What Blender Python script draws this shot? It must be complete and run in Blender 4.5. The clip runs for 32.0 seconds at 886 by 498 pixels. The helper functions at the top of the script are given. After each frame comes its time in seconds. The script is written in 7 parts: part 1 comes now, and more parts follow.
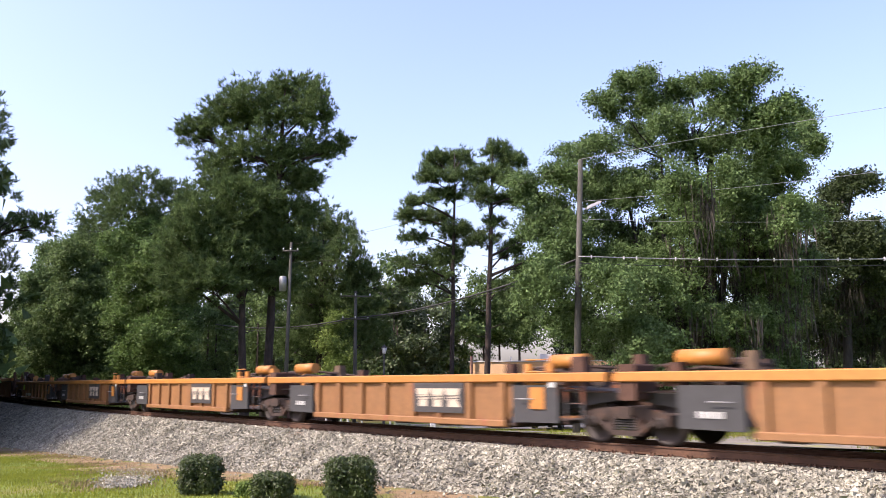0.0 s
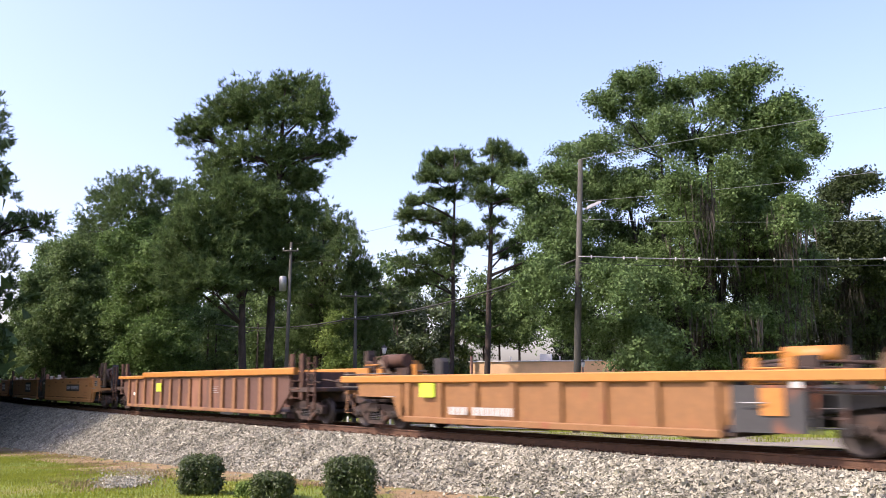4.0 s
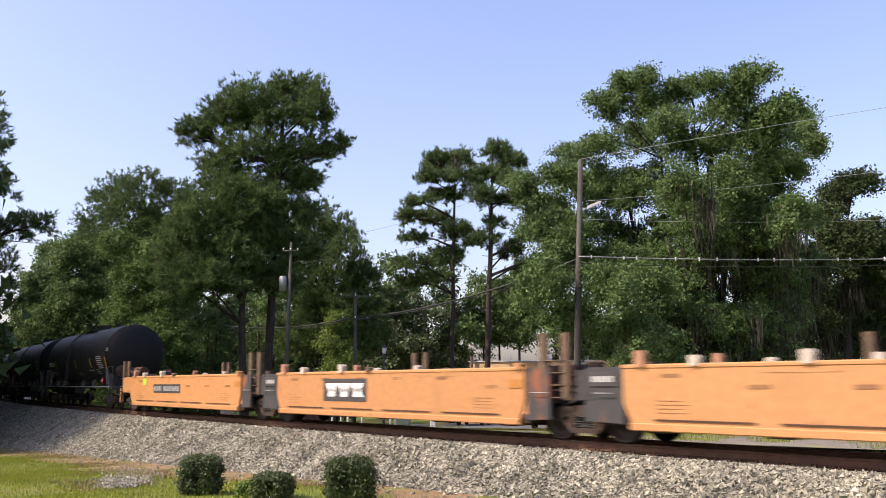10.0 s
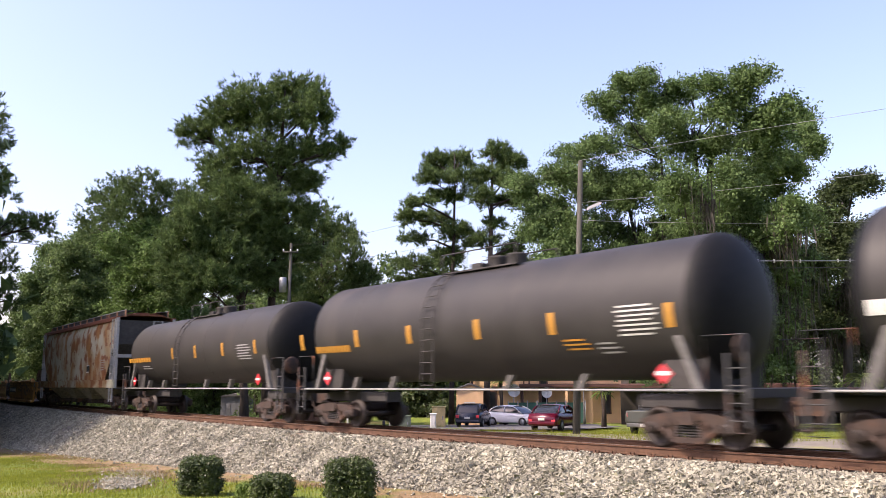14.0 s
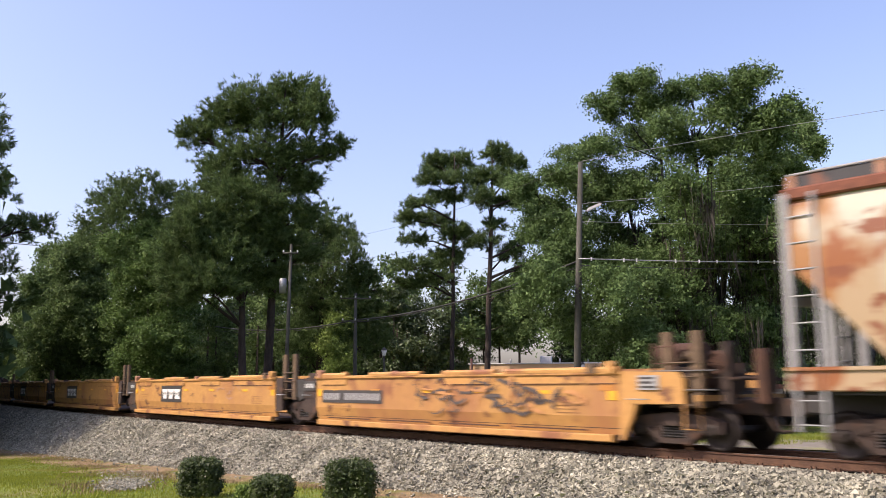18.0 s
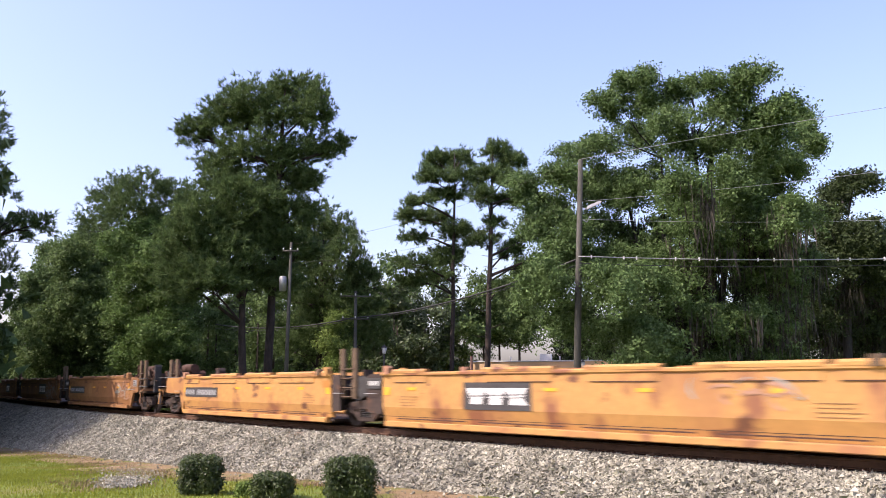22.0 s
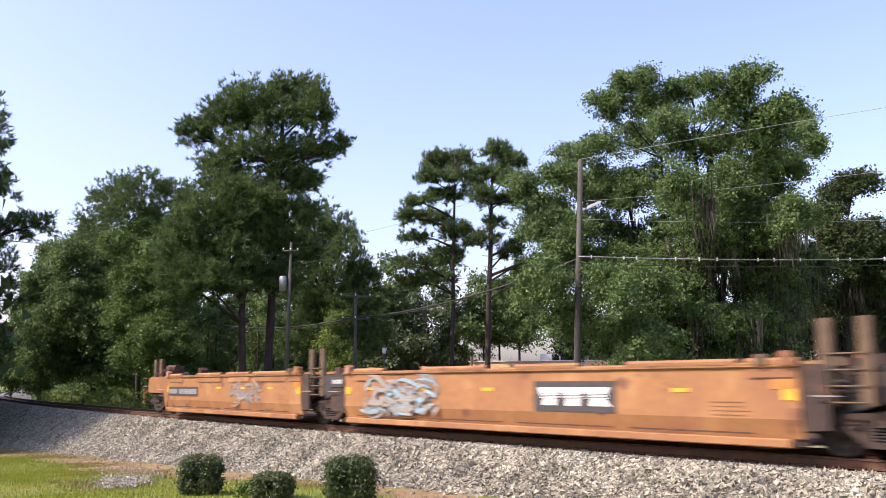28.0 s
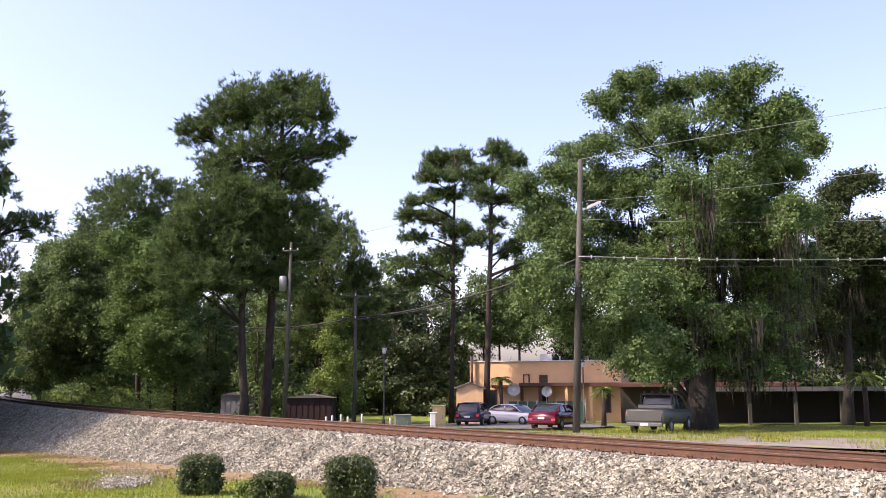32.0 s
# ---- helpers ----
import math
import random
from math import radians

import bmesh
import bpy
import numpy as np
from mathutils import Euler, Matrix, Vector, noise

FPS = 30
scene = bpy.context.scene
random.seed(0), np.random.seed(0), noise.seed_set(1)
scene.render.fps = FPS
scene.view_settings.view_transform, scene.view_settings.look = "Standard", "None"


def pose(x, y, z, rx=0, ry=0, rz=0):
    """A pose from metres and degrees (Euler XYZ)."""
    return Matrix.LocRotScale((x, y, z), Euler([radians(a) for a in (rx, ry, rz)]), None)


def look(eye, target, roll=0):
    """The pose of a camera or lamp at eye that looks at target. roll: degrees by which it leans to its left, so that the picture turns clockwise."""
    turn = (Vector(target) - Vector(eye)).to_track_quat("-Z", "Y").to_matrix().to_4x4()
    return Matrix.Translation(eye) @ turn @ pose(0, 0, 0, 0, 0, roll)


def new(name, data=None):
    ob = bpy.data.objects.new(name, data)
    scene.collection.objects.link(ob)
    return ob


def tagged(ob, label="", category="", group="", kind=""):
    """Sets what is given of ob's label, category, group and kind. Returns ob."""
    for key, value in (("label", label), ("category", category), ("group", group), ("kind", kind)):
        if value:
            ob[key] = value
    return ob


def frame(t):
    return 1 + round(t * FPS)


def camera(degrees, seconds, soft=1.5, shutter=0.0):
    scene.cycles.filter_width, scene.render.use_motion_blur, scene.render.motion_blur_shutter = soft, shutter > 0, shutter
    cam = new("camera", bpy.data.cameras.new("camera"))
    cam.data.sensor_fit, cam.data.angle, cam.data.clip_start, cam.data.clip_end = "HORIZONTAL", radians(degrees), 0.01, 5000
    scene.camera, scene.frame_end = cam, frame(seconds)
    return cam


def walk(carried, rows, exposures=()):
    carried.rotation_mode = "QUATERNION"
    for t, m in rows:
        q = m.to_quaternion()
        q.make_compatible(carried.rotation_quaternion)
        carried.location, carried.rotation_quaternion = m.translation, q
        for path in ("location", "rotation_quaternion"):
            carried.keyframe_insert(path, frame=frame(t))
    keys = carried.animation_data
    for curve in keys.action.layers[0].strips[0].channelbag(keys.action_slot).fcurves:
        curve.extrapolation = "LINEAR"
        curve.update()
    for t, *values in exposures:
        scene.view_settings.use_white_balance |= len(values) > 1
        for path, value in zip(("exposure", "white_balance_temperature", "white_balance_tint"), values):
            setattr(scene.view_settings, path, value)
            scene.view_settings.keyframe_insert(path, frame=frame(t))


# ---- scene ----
# ---------------------------------------------------------------- camera, light
EYE = (0.0, 0.0, 1.338)
PITCH = 8.74
cam = camera(54, 32.0, soft=0.88, shutter=0.5)


def aim(up):
    a = radians(PITCH + up)
    return look(EYE, (0, math.cos(a) * 10, EYE[2] + math.sin(a) * 10), -0.23)


walk(cam, [(t, aim(up)) for t, up in (
    (0, 0.0), (12.6, 0.0), (13.2, 0.02), (13.6, 0.06), (14.5, 0.08), (15.5, 0.12), (16.5, 0.165), (17.6, 0.17),
    (18.1, 0.14), (18.6, 0.11), (19.1, 0.07), (19.6, 0.03), (20.2, 0.0), (32, 0.0))],
    exposures=[(0, 1.2, 6200, 34), (5.5, 1.17, 6250, 33), (8.0, 0.88, 6400, 30), (9.5, 0.85, 6500, 30), (11.5, 0.83, 6500, 30), (12.2, 0.9, 6500, 31),
               (13.0, 1.2, 6500, 34), (14.5, 1.15, 6500, 34), (16.5, 0.52, 6700, 32), (17.3, 0.37, 6700, 32), (18.2, 0.88, 6350, 30), (19.5, 1.03, 6250, 33),
               (24, 1.05, 6200, 34), (29, 1.13, 6300, 35), (30.5, 1.25, 6450, 38), (32, 1.25, 6450, 38)])

SUN_AZ, SUN_EL = radians(252), radians(46)   # sun's compass bearing (from +y, clockwise) and height
world = bpy.data.worlds.new("sky")
scene.world = world
world.use_nodes = True
wn = world.node_tree
sky = wn.nodes.new("ShaderNodeTexSky")
sky.sky_type, sky.sun_disc = "NISHITA", False
sky.sun_elevation, sky.sun_rotation = SUN_EL, SUN_AZ
sky.air_density, sky.dust_density, sky.ozone_density, sky.altitude = 1.15, 3.0, 1.8, 20
wn.links.new(sky.outputs[0], wn.nodes["Background"].inputs[0])
wn.nodes["Background"].inputs[1].default_value = 0.15
sun = new("sun", bpy.data.lights.new("sun", "SUN"))
sun.data.energy, sun.data.angle, sun.data.color = 3.2, radians(0.6), (1.0, 0.95, 0.70)
to_sun = Vector((math.sin(SUN_AZ) * math.cos(SUN_EL), math.cos(SUN_AZ) * math.cos(SUN_EL), math.sin(SUN_EL)))
sun.matrix_world = look(to_sun * 50, (0, 0, 0))
# ---------------------------------------------------------------- materials
def material(name, stops, scale=4.0, rough=0.8, metal=0.0, bump=0.0, bump_scale=30.0, detail=6.0, spec=0.5,
             stretch=(1, 1, 1), vary=0.0, island=False, spots=None, gloss=None, leaf=0.0):
    """Node material: a noise ramp over stops of (position, colour), a second finer noise, bump, and optional spots
    (threshold, softness, colour, scale, stretch)."""
    m = bpy.data.materials.new(name)
    m.use_nodes = True
    n, l = m.node_tree.nodes, m.node_tree.links
    b = n["Principled BSDF"]
    co = n.new("ShaderNodeTexCoord")
    mp = n.new("ShaderNodeMapping")
    mp.inputs["Scale"].default_value = stretch
    l.new(co.outputs["Object"], mp.inputs[0])
    big = n.new("ShaderNodeTexNoise")
    big.inputs["Scale"].default_value, big.inputs["Detail"].default_value = scale, detail
    big.inputs["Roughness"].default_value = 0.62
    l.new(mp.outputs[0], big.inputs["Vector"])
    ramp = n.new("ShaderNodeValToRGB")
    el = ramp.color_ramp.elements
    while len(el) < len(stops):
        el.new(0.5)
    for e, (p, c) in zip(el, stops):
        e.position, e.color = p, (*c, 1)
    l.new(big.outputs["Fac"], ramp.inputs[0])
    col = ramp.outputs[0]
    if spots:
        for th, soft, c, sc, st in spots:
            mp2 = n.new("ShaderNodeMapping")
            mp2.inputs["Scale"].default_value = st
            mp2.inputs["Location"].default_value = (sc * 3.1, 1.7, 0.3)
            l.new(co.outputs["Object"], mp2.inputs[0])
            sn = n.new("ShaderNodeTexNoise")
            sn.inputs["Scale"].default_value, sn.inputs["Detail"].default_value = sc, 7
            l.new(mp2.outputs[0], sn.inputs["Vector"])
            if vary or island:
                oi0 = n.new("ShaderNodeObjectInfo")
                sn.noise_dimensions = "4D"
                mul = n.new("ShaderNodeMath")
                mul.operation = "MULTIPLY"
                mul.inputs[1].default_value = 37.0
                l.new(oi0.outputs["Random"], mul.inputs[0])
                l.new(mul.outputs[0], sn.inputs["W"])
            mr = n.new("ShaderNodeMapRange")
            mr.inputs[1].default_value, mr.inputs[2].default_value = th, th + soft
            l.new(sn.outputs["Fac"], mr.inputs[0])
            mx = n.new("ShaderNodeMix")
            mx.data_type = "RGBA"
            l.new(mr.outputs[0], mx.inputs["Factor"])
            l.new(col, mx.inputs[6])
            mx.inputs[7].default_value = (*c, 1)
            col = mx.outputs[2]
    if vary:
        hs = n.new("ShaderNodeHueSaturation")
        mr = n.new("ShaderNodeMapRange")
        mr.inputs[3].default_value, mr.inputs[4].default_value = 1 - vary, 1 + vary
        if island:
            src = n.new("ShaderNodeNewGeometry").outputs["Random Per Island"]
        else:
            src = n.new("ShaderNodeObjectInfo").outputs["Random"]
        l.new(src, mr.inputs[0])
        l.new(mr.outputs[0], hs.inputs["Value"])
        l.new(col, hs.inputs["Color"])
        col = hs.outputs[0]
    l.new(col, b.inputs["Base Color"])
    b.inputs["Roughness"].default_value = rough
    b.inputs["Metallic"].default_value = metal
    b.inputs["Specular IOR Level"].default_value = spec
    if gloss:
        mr = n.new("ShaderNodeMapRange")
        mr.inputs[3].default_value, mr.inputs[4].default_value = gloss
        l.new(big.outputs["Fac"], mr.inputs[0])
        l.new(mr.outputs[0], b.inputs["Roughness"])
    if bump:
        fine = n.new("ShaderNodeTexNoise")
        fine.inputs["Scale"].default_value, fine.inputs["Detail"].default_value = bump_scale, 4
        l.new(co.outputs["Object"], fine.inputs["Vector"])
        bp = n.new("ShaderNodeBump")
        bp.inputs["Strength"].default_value, bp.inputs["Distance"].default_value = bump, 0.03
        l.new(fine.outputs["Fac"], bp.inputs["Height"])
        l.new(bp.outputs[0], b.inputs["Normal"])
    if leaf:
        tr = n.new("ShaderNodeBsdfTranslucent")
        l.new(col, tr.inputs[0])
        ms = n.new("ShaderNodeMixShader")
        ms.inputs[0].default_value = leaf
        l.new(b.outputs[0], ms.inputs[1])
        l.new(tr.outputs[0], ms.inputs[2])
        l.new(ms.outputs[0], n["Material Output"].inputs[0])
    return m


def plain(name, c, rough=0.6, metal=0.0, spread=0.15, scale=6.0, **kw):
    """A paint or surface close to one colour, with light and dark mottling."""
    lo, hi = [max(0, v * (1 - spread)) for v in c], [min(1, v * (1 + spread)) for v in c]
    return material(name, [(0.3, lo), (0.7, hi)], scale, rough, metal, **kw)


RUST = (0.20, 0.065, 0.025)
M_ORANGE = plain("orange_car_paint", (0.1917, 0.08786, 0.02769), 0.62, vary=0.06, bump=0.1,
                 spots=[(0.56, 0.16, (0.1597, 0.06443, 0.01704), 0.9, (1, 1, 0.4)), (0.62, 0.06, RUST, 3.0, (1, 1, 0.3))])
M_ORANGE_TOP = plain("orange_chord_paint", (0.3525, 0.1416, 0.02197), 0.55, vary=0.05,
                     spots=[(0.62, 0.1, (0.2441, 0.09666, 0.02197), 1.4, (1, 1, 1))])
M_YELLOW = plain("yellow_car_paint", (0.4008, 0.1866, 0.06539), 0.55, vary=0.05, bump=0.06,
                 spots=[(0.60, 0.14, (0.3329, 0.164, 0.05266), 0.8, (1, 1, 0.35)), (0.68, 0.05, RUST, 2.6, (1, 1, 0.4))])
M_YELLOW_OLD = plain("weathered_yellow_paint", (0.385, 0.195, 0.052), 0.65, vary=0.08, bump=0.1,
                     spots=[(0.53, 0.14, (0.29, 0.125, 0.045), 0.5, (1, 1, 0.6)), (0.57, 0.08, (0.20, 0.075, 0.03), 0.9, (1, 1, 0.8)), (0.60, 0.06, (0.12, 0.045, 0.02), 1.9, (0.7, 1, 1.2))])
M_RUST_OR = plain("faded_orange_paint", (0.235, 0.107, 0.036), 0.7, vary=0.08, bump=0.1,
                  spots=[(0.50, 0.14, (0.19, 0.078, 0.032), 0.5, (1, 1, 0.6)), (0.55, 0.1, (0.30, 0.15, 0.055), 0.8, (1, 1, 0.9)), (0.59, 0.07, (0.13, 0.05, 0.024), 1.9, (0.7, 1, 1.0))])
M_BROWN = plain("brown_car_paint", (0.08352, 0.03898, 0.02673), 0.75, bump=0.12,
                spots=[(0.52, 0.2, (0.2004, 0.08909, 0.05011), 0.7, (1, 1, 0.4))])
M_GREY = plain("grey_end_paint", (0.03, 0.03, 0.0312), 0.7, bump=0.1, spots=[(0.58, 0.12, RUST, 1.6, (1, 1, 0.6))])
M_DIRT = plain("dirty_truck_steel", (0.034, 0.02, 0.0145), 0.85, spread=0.4, bump=0.2, spots=[(0.56, 0.1, (0.075, 0.034, 0.018), 3, (1, 1, 1))])
M_BLACKISH = plain("grimy_black_steel", (0.03, 0.027, 0.026), 0.8, spread=0.4, bump=0.15)
M_RUSTED = plain("rusted_steel", (0.05803, 0.02455, 0.01339), 0.85, spread=0.35, bump=0.2)
M_WHEEL = plain("wheel_steel", (0.024, 0.016, 0.0125), 0.6, 0.3, spread=0.3)
M_WHITE = plain("white_lettering", (0.64, 0.632, 0.608), 0.6, spread=0.08)
M_BLACK = plain("black_panel_paint", (0.035, 0.032, 0.032), 0.6, spread=0.3)
M_TANK = material("black_tank_paint", [(0.3, (0.017, 0.0155, 0.0152)), (0.7, (0.031, 0.0285, 0.0275))], 0.7, 0.42, bump=0.04, bump_scale=9, spec=0.3,
                  gloss=(0.46, 0.66), spots=[(0.57, 0.2, (0.051, 0.042, 0.036), 0.5, (1, 1, 0.5))], vary=0.1)
M_TAN = plain("dusty_tan_steel", (0.09504, 0.05947, 0.03255), 0.8, spread=0.3, bump=0.15)
# black tank paint darkened further: the ends' shade is in the colour
M_TANKEND = plain("shaded_tank_end_paint", (0.0075, 0.0075, 0.008), 0.6, spread=0.25, spec=0.18)
M_HOPPER = plain("white_hopper_paint", (0.37, 0.35, 0.275), 0.6, bump=0.08, scale=1.2, spread=0.1,
                 spots=[(0.46, 0.12, (0.31, 0.22, 0.125), 0.4, (1, 1, 0.8)), (0.51, 0.06, (0.26, 0.115, 0.032), 0.5, (1.4, 1, 0.9)), (0.54, 0.06, (0.21, 0.066, 0.014), 0.66, (1.6, 1, 1.0)), (0.57, 0.05, (0.16, 0.045, 0.012), 1.3, (1.2, 1, 1.4))])
M_HOPROOF = plain("rusty_hopper_roof", (0.135, 0.042, 0.02), 0.8, spread=0.35, bump=0.15)
M_RAIL = plain("rusty_rail_steel", (0.076, 0.035, 0.0165), 0.8, spread=0.3, bump=0.1)
M_RAILTOP = plain("worn_rail_head", (0.294, 0.252, 0.231), 0.35, 0.7, spread=0.15)
M_TIE = material("weathered_tie_wood", [(0.3, (0.03, 0.02, 0.016)), (0.7, (0.10, 0.058, 0.042))], 3, 0.9, stretch=(4, 0.6, 4), bump=0.4, vary=0.25)
M_STONE = material("ballast_stone", [(0.25, (0.1, 0.0935, 0.069)), (0.75, (0.365, 0.347, 0.268))], 1.3, 0.9, vary=0.5, island=True, bump=0.2)
M_BED = material("ballast_bed", [(0.3, (0.04, 0.036, 0.029)), (0.5, (0.14, 0.13, 0.105)), (0.72, (0.28, 0.265, 0.215))], 14, 0.95, bump=1.0, bump_scale=16,
                 spots=[(0.62, 0.08, (0.16, 0.10, 0.065), 0.45, (1, 1, 1))])
M_PINE = material("pine_needles", [(0.3, (0.046, 0.077, 0.023)), (0.5, (0.088, 0.137, 0.046)), (0.72, (0.146, 0.20, 0.077))], 2.2, 0.6, vary=0.4, island=True, leaf=0.32, spec=0.12)
M_OAK = material("oak_leaves", [(0.3, (0.054, 0.092, 0.029)), (0.5, (0.097, 0.155, 0.052)), (0.72, (0.15, 0.222, 0.085))], 2.2, 0.55, vary=0.4, island=True, leaf=0.3, spec=0.12)
M_LEAF = material("light_green_leaves", [(0.3, (0.09567, 0.1525, 0.03163)), (0.7, (0.2025, 0.2684, 0.06958))], 1.6, 0.55, vary=0.35, island=True, leaf=0.2, spec=0.12)
M_DARKLEAF = material("dark_green_leaves", [(0.3, (0.054, 0.094, 0.029)), (0.7, (0.138, 0.2, 0.066))], 1.8, 0.6, vary=0.38, island=True, leaf=0.28, spec=0.12)
M_MIDLEAF = material("mid_green_leaves", [(0.3, (0.064, 0.112, 0.027)), (0.5, (0.096, 0.16, 0.042)), (0.72, (0.152, 0.225, 0.063))], 1.1, 0.55, vary=0.38, island=True, leaf=0.2, spec=0.12)
M_MOSS = plain("hanging_moss", (0.042, 0.037, 0.028), 0.95, spread=0.4, vary=0.35, island=True)
# both barks darkened: the crowns' shade on the trunks is in the colour
M_BARK = material("pine_bark", [(0.3, (0.016, 0.012, 0.01)), (0.7, (0.055, 0.038, 0.03))], 6, 0.95, stretch=(1, 1, 0.3), bump=0.8, bump_scale=12)
M_OAKBARK = material("oak_bark", [(0.3, (0.014, 0.012, 0.010)), (0.7, (0.042, 0.036, 0.030))], 5, 0.95, stretch=(1, 1, 0.3), bump=0.8, bump_scale=10)
M_GREYMARK = plain("grey_stencil", (0.26, 0.26, 0.26), 0.6)
M_PALE = plain("worn_white_characters", (0.42, 0.42, 0.40), 0.6)
M_BRACE = plain("dull_grey_bracket_paint", (0.11, 0.105, 0.10), 0.7, spread=0.25)
# M_DARKLEAF at under half brightness: the shade of the woods is in the colour
M_FARLEAF = material("foliage_with_painted_shade", [(0.3, (0.022, 0.036, 0.013)), (0.7, (0.06, 0.084, 0.03))], 1.2, 0.6, vary=0.38, island=True, leaf=0.15, spec=0.12)
# between M_DARKLEAF and M_FARLEAF: part of the under-tree shade is painted in
M_DEEPLEAF = material("half_shaded_foliage", [(0.3, (0.034, 0.058, 0.019)), (0.7, (0.088, 0.126, 0.044))], 1.5, 0.6, vary=0.38, island=True, leaf=0.2)
M_PINKISH = plain("worn_pinkish_steel", (0.30, 0.15, 0.085), 0.75, spread=0.3, bump=0.1)
M_WORN = plain("chalky_worn_steel", (0.44, 0.37, 0.30), 0.7, spread=0.25, bump=0.1)
M_REFLECT = plain("amber_reflector", (0.62, 0.30, 0.012), 0.5)
M_CREAM = plain("worn_cream_lettering", (0.40, 0.34, 0.26), 0.65, spread=0.15)
# ---------------------------------------------------------------- building helpers
class Geo:
    """Collects vertices and faces for one mesh."""

    def __init__(self):
        self.v, self.f, self.smooth = [], [], []

    def add(self, vs, fs, smooth=False):
        o = len(self.v)
        self.v.extend(vs)
        self.f.extend(tuple(i + o for i in f) for f in fs)
        self.smooth.extend([smooth] * len(fs))
        return self

    def box(self, x0, x1, y0, y1, z0, z1, b=0.0):
        """A box; b chamfers the edges that run along its longest axis."""
        if b:
            dims = (x1 - x0, y1 - y0, z1 - z0)
            ax = dims.index(max(dims))
            lo, hi = (x0, y0, z0), (x1, y1, z1)
            u, w = [i for i in range(3) if i != ax]
            ring = [(lo[u] + b, lo[w]), (hi[u] - b, lo[w]), (hi[u], lo[w] + b), (hi[u], hi[w] - b),
                    (hi[u] - b, hi[w]), (lo[u] + b, hi[w]), (lo[u], hi[w] - b), (lo[u], lo[w] + b)]
            vs = []
            for end in (lo[ax], hi[ax]):
                for p, q in ring:
                    c = [0, 0, 0]
                    c[ax], c[u], c[w] = end, p, q
                    vs.append(tuple(c))
            fs = [tuple(range(7, -1, -1)), tuple(range(8, 16))]
            fs += [(i, (i + 1) % 8, (i + 1) % 8 + 8, i + 8) for i in range(8)]
            return self.add(vs, fs)
        vs = [(x, y, z) for z in (z0, z1) for y in (y0, y1) for x in (x0, x1)]
        return self.add(vs, [(0, 2, 3, 1), (4, 5, 7, 6), (0, 1, 5, 4), (2, 6, 7, 3), (0, 4, 6, 2), (1, 3, 7, 5)])

    def prism(self, poly, y0, y1):
        """A polygon in x, z swept along y."""
        n = len(poly)
        vs = [(x, y0, z) for x, z in poly] + [(x, y1, z) for x, z in poly]
        fs = [tuple(range(n)), tuple(range(2 * n - 1, n - 1, -1))]
        fs += [(i, i + n, (i + 1) % n + n, (i + 1) % n) for i in range(n)]
        return self.add(vs, fs)

    def sweep(self, poly, x0, x1):
        """A polygon in y, z swept along x."""
        n = len(poly)
        vs = [(x0, y, z) for y, z in poly] + [(x1, y, z) for y, z in poly]
        fs = [tuple(range(n - 1, -1, -1)), tuple(range(n, 2 * n))]
        fs += [(i, (i + 1) % n, (i + 1) % n + n, i + n) for i in range(n)]
        return self.add(vs, fs)

    def tube(self, pts, radii, n=8, cap=True, smooth=True):
        """A round tube along points with a radius at each."""
        pts = [Vector(p) for p in pts]
        if not hasattr(radii, "__len__"):
            radii = [radii] * len(pts)
        vs, fs = [], []
        for i, p in enumerate(pts):
            d = (pts[min(i + 1, len(pts) - 1)] - pts[max(i - 1, 0)]).normalized()
            side = d.cross(Vector((0, 0, 1)) if abs(d.z) < 0.9 else Vector((1, 0, 0))).normalized()
            up = side.cross(d)
            for j in range(n):
                a = 2 * math.pi * j / n
                vs.append(tuple(p + (side * math.cos(a) + up * math.sin(a)) * radii[i]))
        for i in range(len(pts) - 1):
            for j in range(n):
                fs.append((i * n + j, i * n + (j + 1) % n, (i + 1) * n + (j + 1) % n, (i + 1) * n + j))
        self.add(vs, fs, smooth)
        if cap:
            o = len(self.v) - len(vs)
            self.f += [tuple(o + j for j in range(n - 1, -1, -1)), tuple(o + len(vs) - n + j for j in range(n))]
            self.smooth += [False, False]
        return self

    def lathe(self, prof, centre=(0, 0, 0), axis="x", n=32):
        """A profile of (along, radius) turned about an axis."""
        vs, fs = [], []
        for a, r in prof:
            for j in range(n):
                t = 2 * math.pi * j / n
                p = {"x": (a, r * math.cos(t), r * math.sin(t)), "y": (r * math.sin(t), a, r * math.cos(t)),
                     "z": (r * math.cos(t), r * math.sin(t), a)}[axis]
                vs.append(tuple(p[i] + centre[i] for i in range(3)))
        for i in range(len(prof) - 1):
            for j in range(n):
                fs.append((i * n + j, i * n + (j + 1) % n, (i + 1) * n + (j + 1) % n, (i + 1) * n + j))
        return self.add(vs, fs, True)

    def mesh(self, name, mat):
        me = bpy.data.meshes.new(name)
        me.from_pydata(self.v, [], self.f)
        me.polygons.foreach_set("use_smooth", self.smooth)
        me.materials.append(mat)
        bm = bmesh.new()
        bm.from_mesh(me)
        bmesh.ops.recalc_face_normals(bm, faces=bm.faces)
        bm.to_mesh(me)
        bm.free()
        return me


def part(name, geo, mat, parent, label="", at=None):
    """One mesh object under a thing or under a part."""
    me = geo.mesh(name, mat) if isinstance(geo, Geo) else geo
    ob = new(name, me)
    ob.parent = parent
    if at is not None:
        ob.matrix_basis = at
    return tagged(ob, label)


def thing(name, label, category, group="", at=None, geo=None, mat=None, kind=""):
    """A top-level thing: an Empty at its base, or a mesh when geo is given."""
    ob = new(name, geo.mesh(name, mat) if geo else None)
    if at is not None:
        ob.matrix_basis = at
    return tagged(ob, label, category, group, kind)


